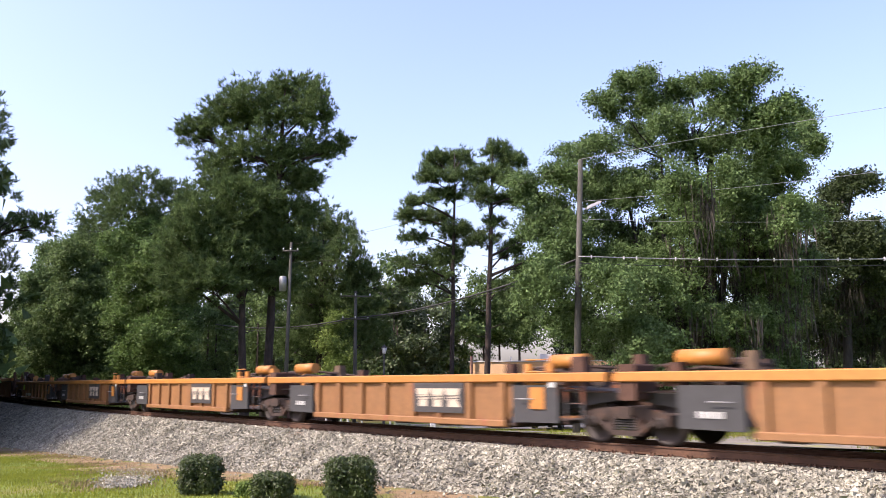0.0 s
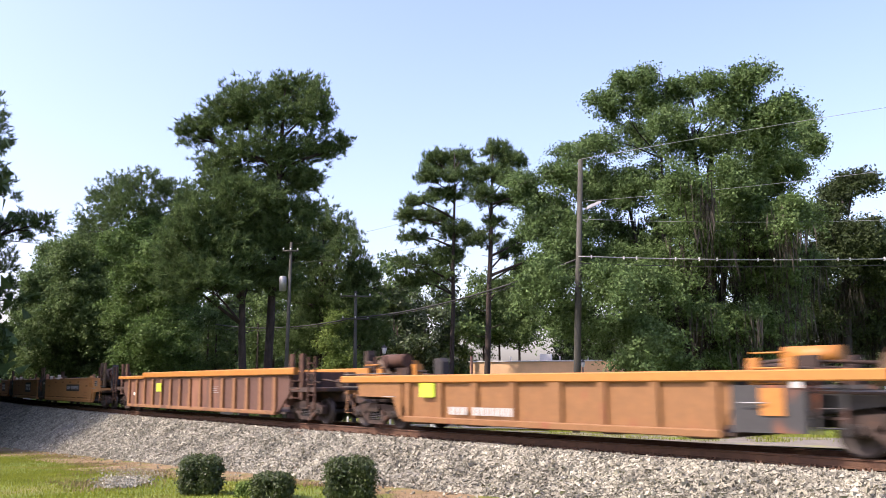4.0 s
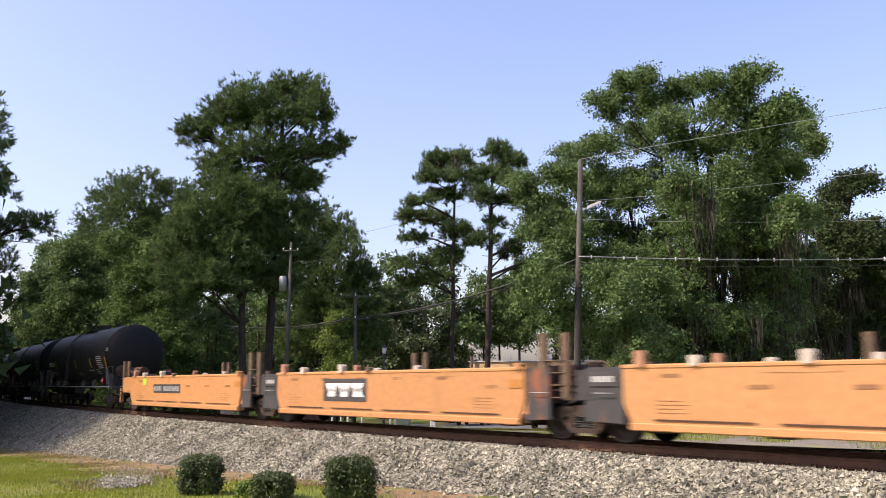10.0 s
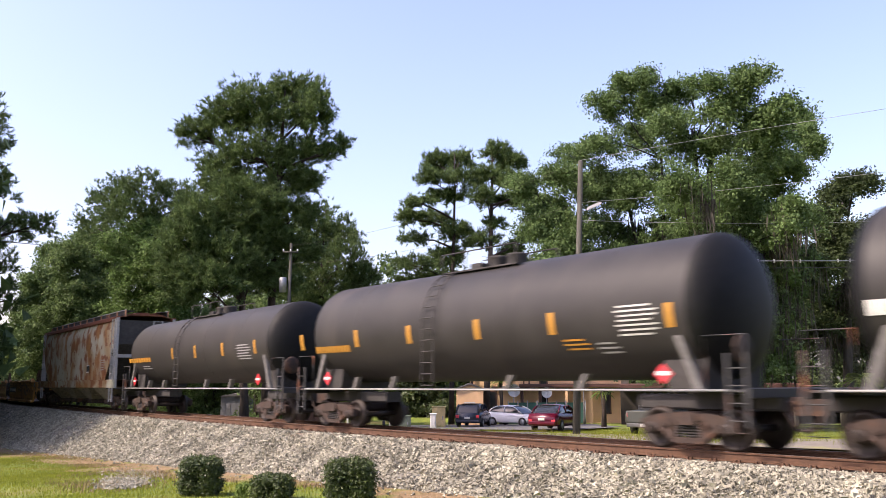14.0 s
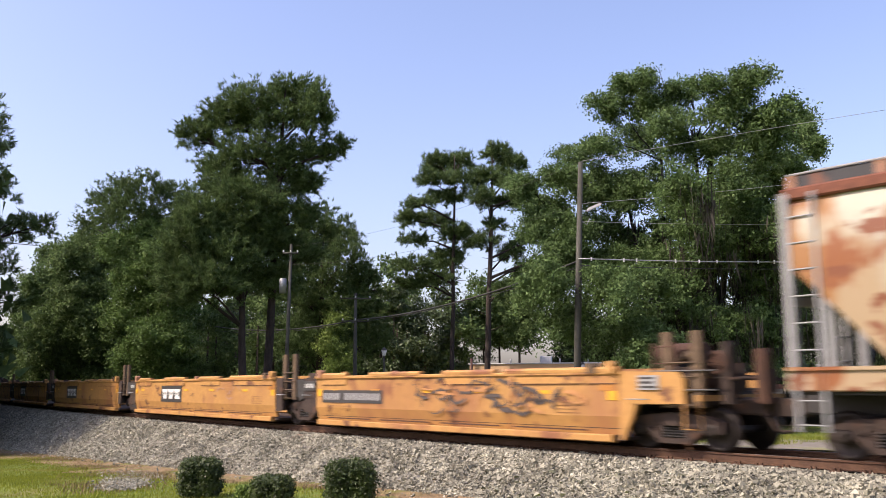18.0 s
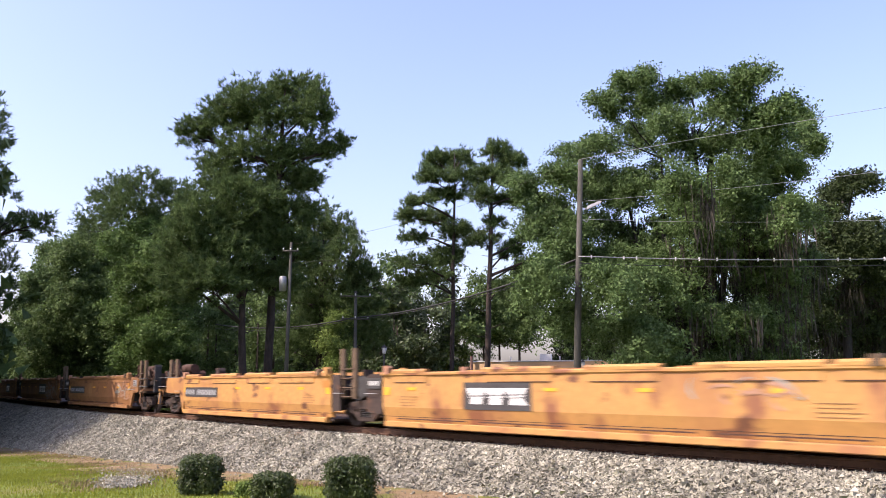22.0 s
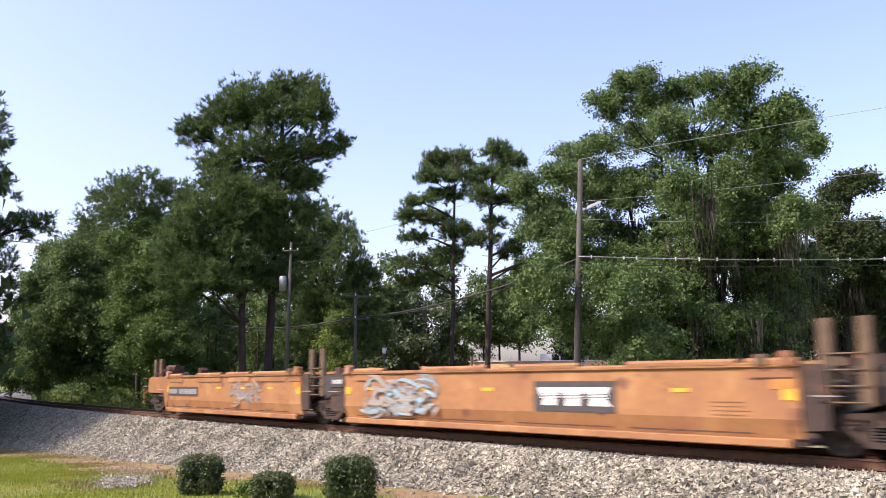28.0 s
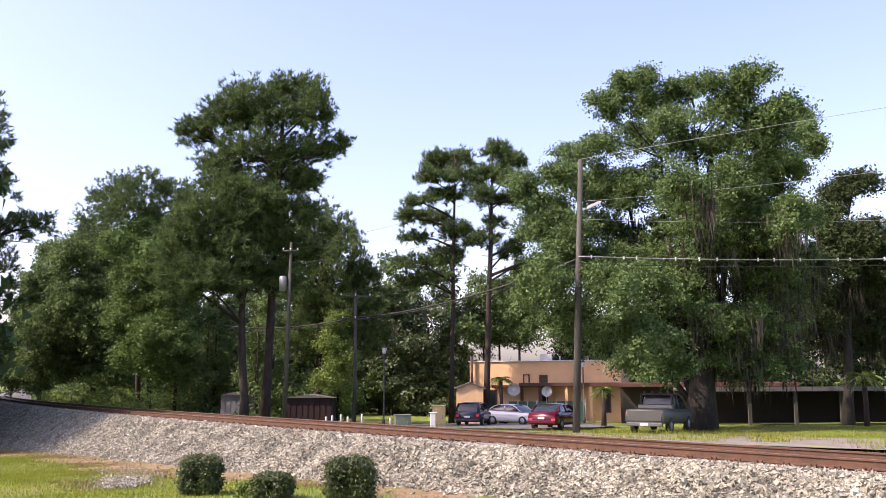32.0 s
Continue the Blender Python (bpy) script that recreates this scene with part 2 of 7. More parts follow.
def raw_mesh(name, verts, faces, mat, smooth=False):
    """A mesh from arrays of vertices and of equal-sided faces, for large numbers of pieces."""
    me = bpy.data.meshes.new(name)
    verts, faces = np.asarray(verts, np.float32), np.asarray(faces, np.int32)
    k = faces.shape[1]
    me.vertices.add(len(verts))
    me.vertices.foreach_set("co", verts.ravel())
    me.loops.add(faces.size)
    me.loops.foreach_set("vertex_index", faces.ravel())
    me.polygons.add(len(faces))
    me.polygons.foreach_set("loop_start", np.arange(0, faces.size, k, dtype=np.int32))
    me.polygons.foreach_set("use_smooth", np.full(len(faces), smooth))
    me.materials.append(mat)
    me.update(calc_edges=True)
    return me


# ---------------------------------------------------------------- the track's line
TRACK_D, TRACK_A, TRACK_K = 24.264, -0.8868, 0.00197   # near rail: distance ahead, heading, curvature
BEND0, BEND1 = -130.0, 25.0                            # straight outside this stretch


def track(s, q=0.0):
    """Place and heading on the line, s metres along the near rail, q metres beyond it."""
    c = min(max(s, BEND0), BEND1)
    a = TRACK_A + TRACK_K * c
    x = (math.sin(a) - math.sin(TRACK_A)) / TRACK_K + (s - c) * math.cos(a)
    y = TRACK_D - (math.cos(a) - math.cos(TRACK_A)) / TRACK_K + (s - c) * math.sin(a)
    return x - q * math.sin(a), y + q * math.cos(a), a


def track_sq(X, Y):
    """Arrays of s, q for arrays of x, y."""
    cx = -math.sin(TRACK_A) / TRACK_K
    cy = TRACK_D + math.cos(TRACK_A) / TRACK_K
    R = 1 / TRACK_K
    ang = np.arctan2(X - cx, -(Y - cy))
    s = (ang - TRACK_A) / TRACK_K
    q = R - np.hypot(X - cx, Y - cy)
    for end, out in ((BEND0, -1), (BEND1, 1)):
        x0, y0, a = track(end)
        ds = (X - x0) * math.cos(a) + (Y - y0) * math.sin(a)
        dq = -(X - x0) * math.sin(a) + (Y - y0) * math.cos(a)
        m = (s - end) * out > 0
        s, q = np.where(m, end + ds, s), np.where(m, dq, q)
    return s, q
# ---------------------------------------------------------------- ground and track
def base_height(X, Y, q):
    near = -0.5 - 0.035 * np.clip(Y, -20, 95)
    far = -1.2 - 0.029 * (np.clip(Y, 25, 75) - 43.5)
    t = np.clip((q + 0.5) / 4.0, 0, 1)
    return near * (1 - t) + far * t


def ground_height(x, y):
    X, Y = np.array([float(x)]), np.array([float(y)])
    s, q = track_sq(X, Y)
    return float(base_height(X, Y, q)[0])


def axis(fine0, fine1, step, reach):
    inner = list(np.arange(fine0, fine1, step))
    d, lo, hi = step, [], []
    a, b = fine0, fine1
    while b < reach:
        hi.append(b)
        d *= 1.22
        b += d
    d = step
    while a > -reach:
        d *= 1.22
        a -= d
        lo.append(a)
    return np.array(lo[::-1] + inner + hi)


gx, gy = axis(-70, 45, 0.6, 3000), axis(-8, 118, 0.6, 3500)
GX, GY = np.meshgrid(gx, gy)
gs, gq = track_sq(GX, GY)
GZ = base_height(GX, GY, gq)
bumps = np.sin(GX * 0.9 + 1.3 * np.sin(GY * 0.5)) * np.sin(GY * 0.7 + GX * 0.23) * 0.035 + np.sin(GX * 0.21) * np.cos(GY * 0.17) * 0.06
GZ = GZ + bumps * (np.abs(gq - 0.75) > 2)
under = np.abs(gq - 0.75)
GZ = np.where(under < 2.6, np.minimum(GZ, -0.95), GZ)
nx, ny = len(gx), len(gy)
idx = np.arange(nx * ny).reshape(ny, nx)
gf = np.stack([idx[:-1, :-1], idx[:-1, 1:], idx[1:, 1:], idx[1:, :-1]], -1).reshape(-1, 4)


def lawn_material():
    m = material("lawn_grass", [(0.28, (0.075, 0.105, 0.006)), (0.5, (0.118, 0.165, 0.009)), (0.72, (0.175, 0.205, 0.014))], 0.35, 0.9, bump=0.8, bump_scale=40,
                 spots=[(0.57, 0.14, (0.17, 0.12, 0.035), 0.16, (1, 1, 1)), (0.62, 0.1, (0.18, 0.125, 0.05), 0.9, (1, 1, 1))])
    return m


M_LAWN = lawn_material()
ground = new("ground", raw_mesh("ground", np.stack([GX, GY, GZ], -1).reshape(-1, 3), gf, M_LAWN, True))
tagged(ground, "rough green lawn with dry straw-coloured patches", "ground", kind="structure")

# ballast bed: one strip with a flat top and two banks
S0, S1 = -460.0, 460.0
ss = np.concatenate([np.arange(S0, -125, 6.0), np.arange(-125, 26, 1.0), np.arange(26, S1 + 1, 6.0)])
rows_v = []
rng = np.random.default_rng(3)


def bed_profile(s):
    """Points (q, z) across the bed at s."""
    out = []
    x, y, a = track(s, -4.0)
    gz = ground_height(x, y)
    foot = -0.95 - 1.55 * (-0.25 - gz + 0.12)
    for f in (1.0, 0.8, 0.6, 0.4, 0.2, 0.0):
        q = -0.95 + (foot + 0.95) * f
        z = -0.25 + (gz - 0.12 + 0.25) * f
        out.append((q, z))
    out += [(-0.4, -0.215), (0.35, -0.2), (1.2, -0.2), (1.9, -0.215), (2.5, -0.25), (3.5, -0.9), (4.6, -1.5)]
    return out


for s in ss:
    row = []
    for q, z in bed_profile(s):
        x, y, a = track(s, q)
        j = rng.normal(0, 0.025)
        row.append((x, y, z + j))
    rows_v.append(row)
BV = np.array(rows_v)
nb, mb = BV.shape[:2]
bi = np.arange(nb * mb).reshape(nb, mb)
bf = np.stack([bi[:-1, :-1], bi[1:, :-1], bi[1:, 1:], bi[:-1, 1:]], -1).reshape(-1, 4)
bed = tagged(new("ballast_bed", raw_mesh("ballast_bed", BV.reshape(-1, 3), bf, M_BED, True)),
             "bank of pale grey crushed stone under the track", "ballast", kind="structure")


def stones(n, s0, s1, size, power=1.0):
    """Loose angular stones strewn over the near bank and the top of the bed."""
    r = np.random.default_rng(11)
    base = np.array([(1, 1, 1), (-1, -1, 1), (-1, 1, -1), (1, -1, -1)]) * 0.8
    tri = np.array([(0, 2, 1), (0, 3, 2), (0, 1, 3), (1, 2, 3)])
    S = s1 - (s1 - s0) * r.random(n) ** power
    F = r.random(n) * 1.12
    P = np.empty((n, 3))
    grid_s = np.arange(s0 - 1, s1 + 2, 1.0)
    prof = [bed_profile(g) for g in grid_s]
    foot = np.array([p[0] for p in prof])
    fq, fz = np.interp(S, grid_s, foot[:, 0]), np.interp(S, grid_s, foot[:, 1])
    slope = F < 0.93
    f = np.clip(F / 0.93, 0, 1)
    q = np.where(slope, -0.95 + (fq + 0.95) * f, -0.95 + (F - 0.93) / 0.19 * 0.75)
    z = np.where(slope, -0.25 + (fz + 0.25) * f, -0.235)
    strag = r.random(n) < 0.05
    q = np.where(strag & slope, q - r.random(n) ** 2 * 1.6, q)
    z = np.where(strag & slope, np.maximum(z, fz + 0.1), z)
    c = np.clip(S, BEND0, BEND1)
    a = TRACK_A + TRACK_K * c
    P[:, 0] = (np.sin(a) - math.sin(TRACK_A)) / TRACK_K + (S - c) * np.cos(a) - q * np.sin(a)
    P[:, 1] = TRACK_D - (np.cos(a) - math.cos(TRACK_A)) / TRACK_K + (S - c) * np.sin(a) + q * np.cos(a)
    P[:, 2] = z + r.normal(0.01, 0.012, n)
    Q = r.normal(size=(n, 3, 3))
    Q, _ = np.linalg.qr(Q)
    sc = size * (0.55 + 0.9 * r.random((n, 1, 1))) * (0.6 + 0.6 * r.random((n, 4, 1)))
    V = np.einsum("nij,kj->nki", Q, base) * sc * np.array([1, 1, 0.8]) + P[:, None, :]
    Fc = tri[None] + (np.arange(n) * 4)[:, None, None]
    return raw_mesh("ballast_stones", V.reshape(-1, 3), Fc.reshape(-1, 3), M_STONE)


tagged(new("ballast_stones", stones(150000, -75, 15, 0.042, 1.35)), "loose pale grey and tan crushed stones", "ballast", kind="stuff")


def spill(n, a, b, wide, size):
    """Stones washed down from the bank onto the lawn, thinning out from a line."""
    r = np.random.default_rng(17)
    t = r.random((n, 1)) ** 0.85
    XY = np.array(a) + (np.array(b) - np.array(a)) * t + r.normal(size=(n, 2)) * wide * (1.15 - 0.7 * t)
    q = track_sq(XY[:, 0], XY[:, 1])[1]
    Z = base_height(XY[:, 0], XY[:, 1], q) + 0.03 + np.sin(XY[:, 0] * 0.21) * np.cos(XY[:, 1] * 0.17) * 0.06
    base = np.array([(1, 1, 1), (-1, -1, 1), (-1, 1, -1), (1, -1, -1)]) * 0.8
    tri = np.array([(0, 2, 1), (0, 3, 2), (0, 1, 3), (1, 2, 3)])
    Q, _ = np.linalg.qr(r.normal(size=(n, 3, 3)))
    V = np.einsum("nij,kj->nki", Q, base) * size * (0.5 + r.random((n, 1, 1))) + np.concatenate([XY, Z[:, None]], 1)[:, None, :]
    return raw_mesh("gravel_spill", V.reshape(-1, 3), (tri[None] + (np.arange(n) * 4)[:, None, None]).reshape(-1, 3), M_STONE)


tagged(new("gravel_spill", spill(2600, (-11.4, 35.0), (-8.3, 22.6), 0.6, 0.036)), "loose stones washed down onto the lawn", "gravel", kind="stuff")


def rail(q, name):
    """A flat-bottomed rail along the line with a worn head."""
    prof = [(-0.076, -0.18), (0.076, -0.18), (0.076, -0.165), (0.012, -0.15), (0.012, -0.045), (0.037, -0.035), (0.037, -0.006), (0.03, 0.0),
            (-0.03, 0.0), (-0.037, -0.006), (-0.037, -0.035), (-0.012, -0.045), (-0.012, -0.15), (-0.076, -0.165)]
    vs, fs = [], []
    line = np.concatenate([np.arange(S0, -125, 12.0), np.arange(-125, 26, 2.5), np.arange(26, S1 + 1, 12.0)])
    n = len(prof)
    for s in line:
        for dq, z in prof:
            x, y, a = track(s, q + dq)
            vs.append((x, y, z))
    for i in range(len(line) - 1):
        for j in range(n):
            fs.append((i * n + j, i * n + (j + 1) % n, (i + 1) * n + (j + 1) % n, (i + 1) * n + j))
    me = raw_mesh(name, vs, fs, M_RAIL)
    me.materials.append(M_RAILTOP)
    ids = np.zeros(len(fs), np.int32)
    ids[7::n] = 1
    me.polygons.foreach_set("material_index", ids)
    return tagged(new(name, me), "rust-brown steel rail with a worn bright head", "rail", "rails of the track", "structure")


rail(0.0, "rail")
rail(1.51, "rail")
# ---------------------------------------------------------------- the train
TRAIN = []   # (car, front pivot, rear pivot) along the line at the start


def wheelset_mesh(r):
    g = Geo()
    for sgn in (-1, 1):
        c = sgn * 0.755
        prof = [(-0.07 * sgn, 0.07), (-0.07 * sgn, r + 0.028), (-0.045 * sgn, r + 0.026), (-0.03 * sgn, r), (0.07 * sgn, r - 0.008), (0.07 * sgn, r - 0.07),
                (0.02 * sgn, r - 0.10), (0.03 * sgn, 0.16), (0.085 * sgn, 0.13), (0.085 * sgn, 0.07)]
        g.lathe([(c + a, q) for a, q in prof], axis="y", n=28)
    g.tube([(0, -1.02, 0), (0, 1.02, 0)], 0.075, 10)
    for sgn in (-1, 1):
        g.lathe([(sgn * 0.98, 0.0), (sgn * 0.98, 0.13), (sgn * 1.1, 0.13), (sgn * 1.12, 0.10), (sgn * 1.12, 0.0)], axis="y", n=12)
        for k in range(3):
            a = k * 2.094
            x, z = 0.07 * math.cos(a), 0.07 * math.sin(a)
            g.box(x - 0.02, x + 0.02, sgn * 1.13 - 0.02, sgn * 1.13 + 0.02, z - 0.02, z + 0.02)
    return g.mesh("wheelset", M_WHEEL)


WHEELS = {r: wheelset_mesh(r) for r in (0.42, 0.48)}


def frame_mesh(r, w):
    """The cast side frame of a bogie: arched top member, bottom tension member, spring nest and bearing jaws."""
    g = Geo()
    z = r
    g.prism([(-w - 0.24, z + 0.17), (-w + 0.1, z + 0.27), (-0.5, z + 0.31), (0.5, z + 0.31), (w - 0.1, z + 0.27), (w + 0.24, z + 0.17), (w + 0.24, z - 0.06),
             (w + 0.15, z - 0.06), (w + 0.13, z + 0.10), (w - 0.13, z + 0.10), (w - 0.17, z - 0.08), (0.42, z + 0.14), (0.30, z + 0.16), (-0.30, z + 0.16),
             (-0.42, z + 0.14), (-w + 0.17, z - 0.08), (-w + 0.13, z + 0.10), (-w - 0.13, z + 0.10), (-w - 0.15, z - 0.06), (-w - 0.24, z - 0.06)], -0.09, 0.09)
    g.prism([(-w + 0.12, z + 0.05), (-0.36, z - 0.28), (0.36, z - 0.28), (w - 0.12, z + 0.05), (w - 0.28, z + 0.06), (0.28, z - 0.17), (-0.28, z - 0.17), (-w + 0.28, z + 0.06)], -0.08, 0.08)
    for x in (-0.36, 0.36):
        g.box(x - 0.06, x + 0.06, -0.09, 0.09, z - 0.2, z + 0.2)
    return g.mesh("side_frame", M_DIRT)


def spring_mesh(r):
    g = Geo()
    for x in (-0.2, 0.0, 0.2):
        for k in range(5):
            zz = r - 0.16 + k * 0.055
            g.lathe([(zz, 0.06), (zz + 0.012, 0.085), (zz + 0.035, 0.085), (zz + 0.045, 0.06)], (x, 0, 0), "z", 10)
    return g.mesh("spring_nest", M_BLACKISH)


FRAMES = {(r, w): frame_mesh(r, w) for r, w in ((0.42, 0.89), (0.48, 0.92))}
SPRINGS = {r: spring_mesh(r) for r in (0.42, 0.48)}
SPINNING = []   # (wheelset, its car, the bogie's place on the car, the axle's place on the bogie, radius)


def bogie(car, x, r=0.42, w=0.89):
    """A two-axle bogie with wheelsets, side frames and springs."""
    g = Geo()
    g.box(-0.22, 0.22, -1.15, 1.15, r + 0.08, r + 0.34, 0.05)
    g.lathe([(r + 0.34, 0.0), (r + 0.34, 0.2), (r + 0.42, 0.2), (r + 0.42, 0.0)], axis="z", n=16)
    for sx in (-1, 1):
        g.box(sx * (w - 0.56) - 0.04, sx * (w - 0.56) + 0.04, -1.0, 1.0, r - 0.1, r + 0.02)
    t = part("bogie", g, M_DIRT, car, "dirt-brown cast steel bogie", pose(x, 0, 0))
    for sy in (-1, 1):
        part("side_frame", FRAMES[r, w], M_DIRT, t, at=pose(0, sy * 1.0, 0))
        part("spring_nest", SPRINGS[r], M_BLACKISH, t, at=pose(0, sy * 1.0, 0))
    for sx in (-1, 1):
        ws = part("wheelset", WHEELS[r], M_WHEEL, t, "pair of steel wheels on an axle", pose(sx * w, 0, r))
        SPINNING.append((ws, car, x, sx * w, r))
    return t


def coupler(car, x, sx, mat=None):
    g = Geo()
    g.box(min(x - sx * 1.0, x), max(x - sx * 1.0, x), -0.09, 0.09, 0.78, 0.98, 0.03)
    g.prism([(x - sx * 0.32, 0.70), (x + sx * 0.06, 0.72), (x + sx * 0.1, 0.88), (x + sx * 0.06, 1.05), (x - sx * 0.32, 1.06)], -0.2, 0.16)
    g.tube([(x - sx * 0.4, -0.35, 0.8), (x - sx * 0.15, -0.37, 0.45), (x + sx * 0.05, -0.3, 0.4)], 0.03, 6)
    return part("coupler", g, mat or M_DIRT, car, "rust-brown knuckle coupler with an air hose")


def ladder(car, x, y, z0, z1, w=0.42, step=0.36, mat=None, along="x", name="ladder"):
    """Two stiles and rungs; w metres wide along x or y."""
    g = Geo()
    a = (1, 0) if along == "x" else (0, 1)
    for sg in (-0.5, 0.5):
        cx, cy = x + a[0] * sg * w, y + a[1] * sg * w
        g.box(cx - 0.03, cx + 0.03, cy - 0.03, cy + 0.03, z0, z1)
    z = z0 + 0.12
    while z < z1:
        g.tube([(x - a[0] * w / 2, y - a[1] * w / 2, z), (x + a[0] * w / 2, y + a[1] * w / 2, z)], 0.016, 6)
        z += step
    return part(name, g, mat or M_GREY, car)


def grab(car, x, y, z, w, mat, upright=False):
    g = Geo()
    p = [(x - w / 2, y, z), (x - w / 2, y - 0.07, z), (x + w / 2, y - 0.07, z), (x + w / 2, y, z)]
    if upright:
        p = [(x, y, z - w / 2), (x, y - 0.07, z - w / 2), (x, y - 0.07, z + w / 2), (x, y, z + w / 2)]
    g.tube(p, 0.014, 6)
    return part("grab_iron", g, mat, car)


def plate(car, name, x0, x1, z0, z1, y, mat, label="", d=0.012):
    g = Geo()
    g.box(x0, x1, y - d, y, z0, z1)
    return part(name, g, mat, car, label)


def logo(car, x, z, y, w, h, panel=True, mat=None):
    """The owner's mark: white striped blocks, on a black panel with a white rim."""
    if panel:
        g = Geo()
        g.box(x - w / 2 - 0.06, x + w / 2 + 0.06, y - 0.010, y, z - h / 2 - 0.06, z + h / 2 + 0.06)
        board = part("logo_panel", g, M_BLACK, car, "black panel with a white striped block mark")
    g = Geo()
    yy = y - 0.011
    hh = h * 0.36
    k = 0
    for i in range(3):
        cx = x + (i - 1) * w * 0.31
        shapes = [[(cx - w * 0.15, z + hh), (cx + w * 0.15, z + hh), (cx + w * 0.11, z + hh * 0.3), (cx - w * 0.13, z + hh * 0.3)],
                  [(cx - w * 0.10, z - hh), (cx + w * (0.08 if i < 2 else 0.16), z - hh), (cx + w * 0.09, z - hh * 0.25), (cx - w * 0.08, z - hh * 0.25)]]
        for j in range(3):
            zz = z - hh * 0.2 + j * hh * 0.17
            shapes.append([(cx - w * 0.12, zz), (cx + w * 0.12, zz), (cx + w * 0.12, zz + hh * 0.09), (cx - w * 0.12, zz + hh * 0.09)])
        for sh in shapes:
            g.prism(sh, yy - 0.008, yy)
    part("logo_mark", g, mat or M_WHITE, car, "white striped block mark")


def bars(car, x, z, y, w, h, n, mat, panel=None, name="character"):
    """Writing too small to read: n short upright bars in a row, on an optional panel."""
    if panel:
        plate(car, "number_panel", x - w / 2 - 0.08, x + w / 2 + 0.08, z - h / 2 - 0.09, z + h / 2 + 0.09, y, panel, "dark number panel with pale characters", 0.01)
        y -= 0.011
    step = w / n
    for i in range(n):
        if n > 6 and i == 4:
            continue
        x0 = x - w / 2 + i * step
        g = Geo()
        g.box(x0 + step * 0.1, x0 + step * 0.74, y - 0.008, y, z - h / 2, z + h / 2)
        part(name, g, mat, car, "pale character")


def lines(car, x, z, y, w, rows, mat, pitch=0.09, th=0.035):
    """A block of small stencilled lines."""
    r = random.Random(int(x * 10) + rows)
    for i in range(rows):
        g = Geo()
        ww = w * r.uniform(0.7, 1.0)
        g.box(x - w / 2, x - w / 2 + ww, y - 0.006, y, z - i * pitch, z - i * pitch + th)
        part("stencil_line", g, mat, car, "small stencilled line")


YS = 1.46    # half width over the sides


def end_gear(car, x, sx, z, seed, posts=True, mat=None, tall=1.0):
    """What stands on a well car's end platform: lock stands, guide posts, hand brake, pipes."""
    r = random.Random(seed)
    if posts:
        for k, dx in enumerate((-0.45, 0.25)):
            g = Geo()
            g.box(x + sx * dx - 0.12, x + sx * dx + 0.12, -1.37, -1.25, z - 0.5, z + 1.02 * tall, 0.02)
            part("guide_post", g, mat or M_RUSTED, car, "upright container guide post")
        for k in range(4):
            g = Geo()
            zz = z - 0.45 + 0.28 * k
            g.tube([(x - sx * 0.45, -1.39, zz), (x + sx * 0.25, -1.39, zz)], 0.02, 6)
            part("rung", g, mat or M_RUSTED, car)
    g = Geo()
    for k in range(5):
        dx, w, hh = r.uniform(-0.9, 0.9), r.uniform(0.1, 0.3), r.uniform(0.12, 0.42)
        yy = r.uniform(-1.15, 0.9)
        g.box(x + dx - w, x + dx + w, yy - 0.14, yy + 0.14, z - 0.2, z + hh, 0.03)
    for k in range(3):
        yy = -1.0 + k * 0.8
        g.tube([(x - 1.0, yy, z + 0.02), (x - 0.3, yy, z + 0.16), (x + 1.0, yy, z + 0.05)], 0.04, 6)
    part("end_gear", g, M_DIRT, car, "grimy brackets and pipes on the end platform")


def pile(car, x, z, seed):
    """Yellow and rusty brackets, a cylinder and levers stacked over the joint."""
    r = random.Random(seed)
    for k in range(4):
        g = Geo()
        cx, cy = x + r.uniform(-1.9, 1.9), r.uniform(-1.25, 0.6)
        w, hh = r.uniform(0.12, 0.3), r.uniform(0.15, 0.4)
        g.prism([(cx - w, z - 0.3), (cx + w, z - 0.3), (cx + w * 0.8, z + hh), (cx - w * r.uniform(0.0, 0.9), z + hh)], cy - 0.12, cy + 0.12)
        part("lock_stand", g, r.choice((M_ORANGE_TOP, M_TAN, M_RUSTED)), car, "yellow and rusty lock stand")
    g = Geo()
    cy = r.uniform(-1.0, -0.4)
    g.tube([(x - 0.55, cy, z + 0.28), (x + 0.55, cy, z + 0.28)], 0.17, 14)
    part("air_reservoir", g, M_ORANGE_TOP, car, "yellow air reservoir")
    g = Geo()
    g.tube([(x - 1.3, -0.6, z + 0.12), (x - 0.4, -0.6, z + 0.2), (x + 1.3, -0.6, z + 0.1)], 0.04, 6)
    part("brake_pipe", g, M_DIRT, car)


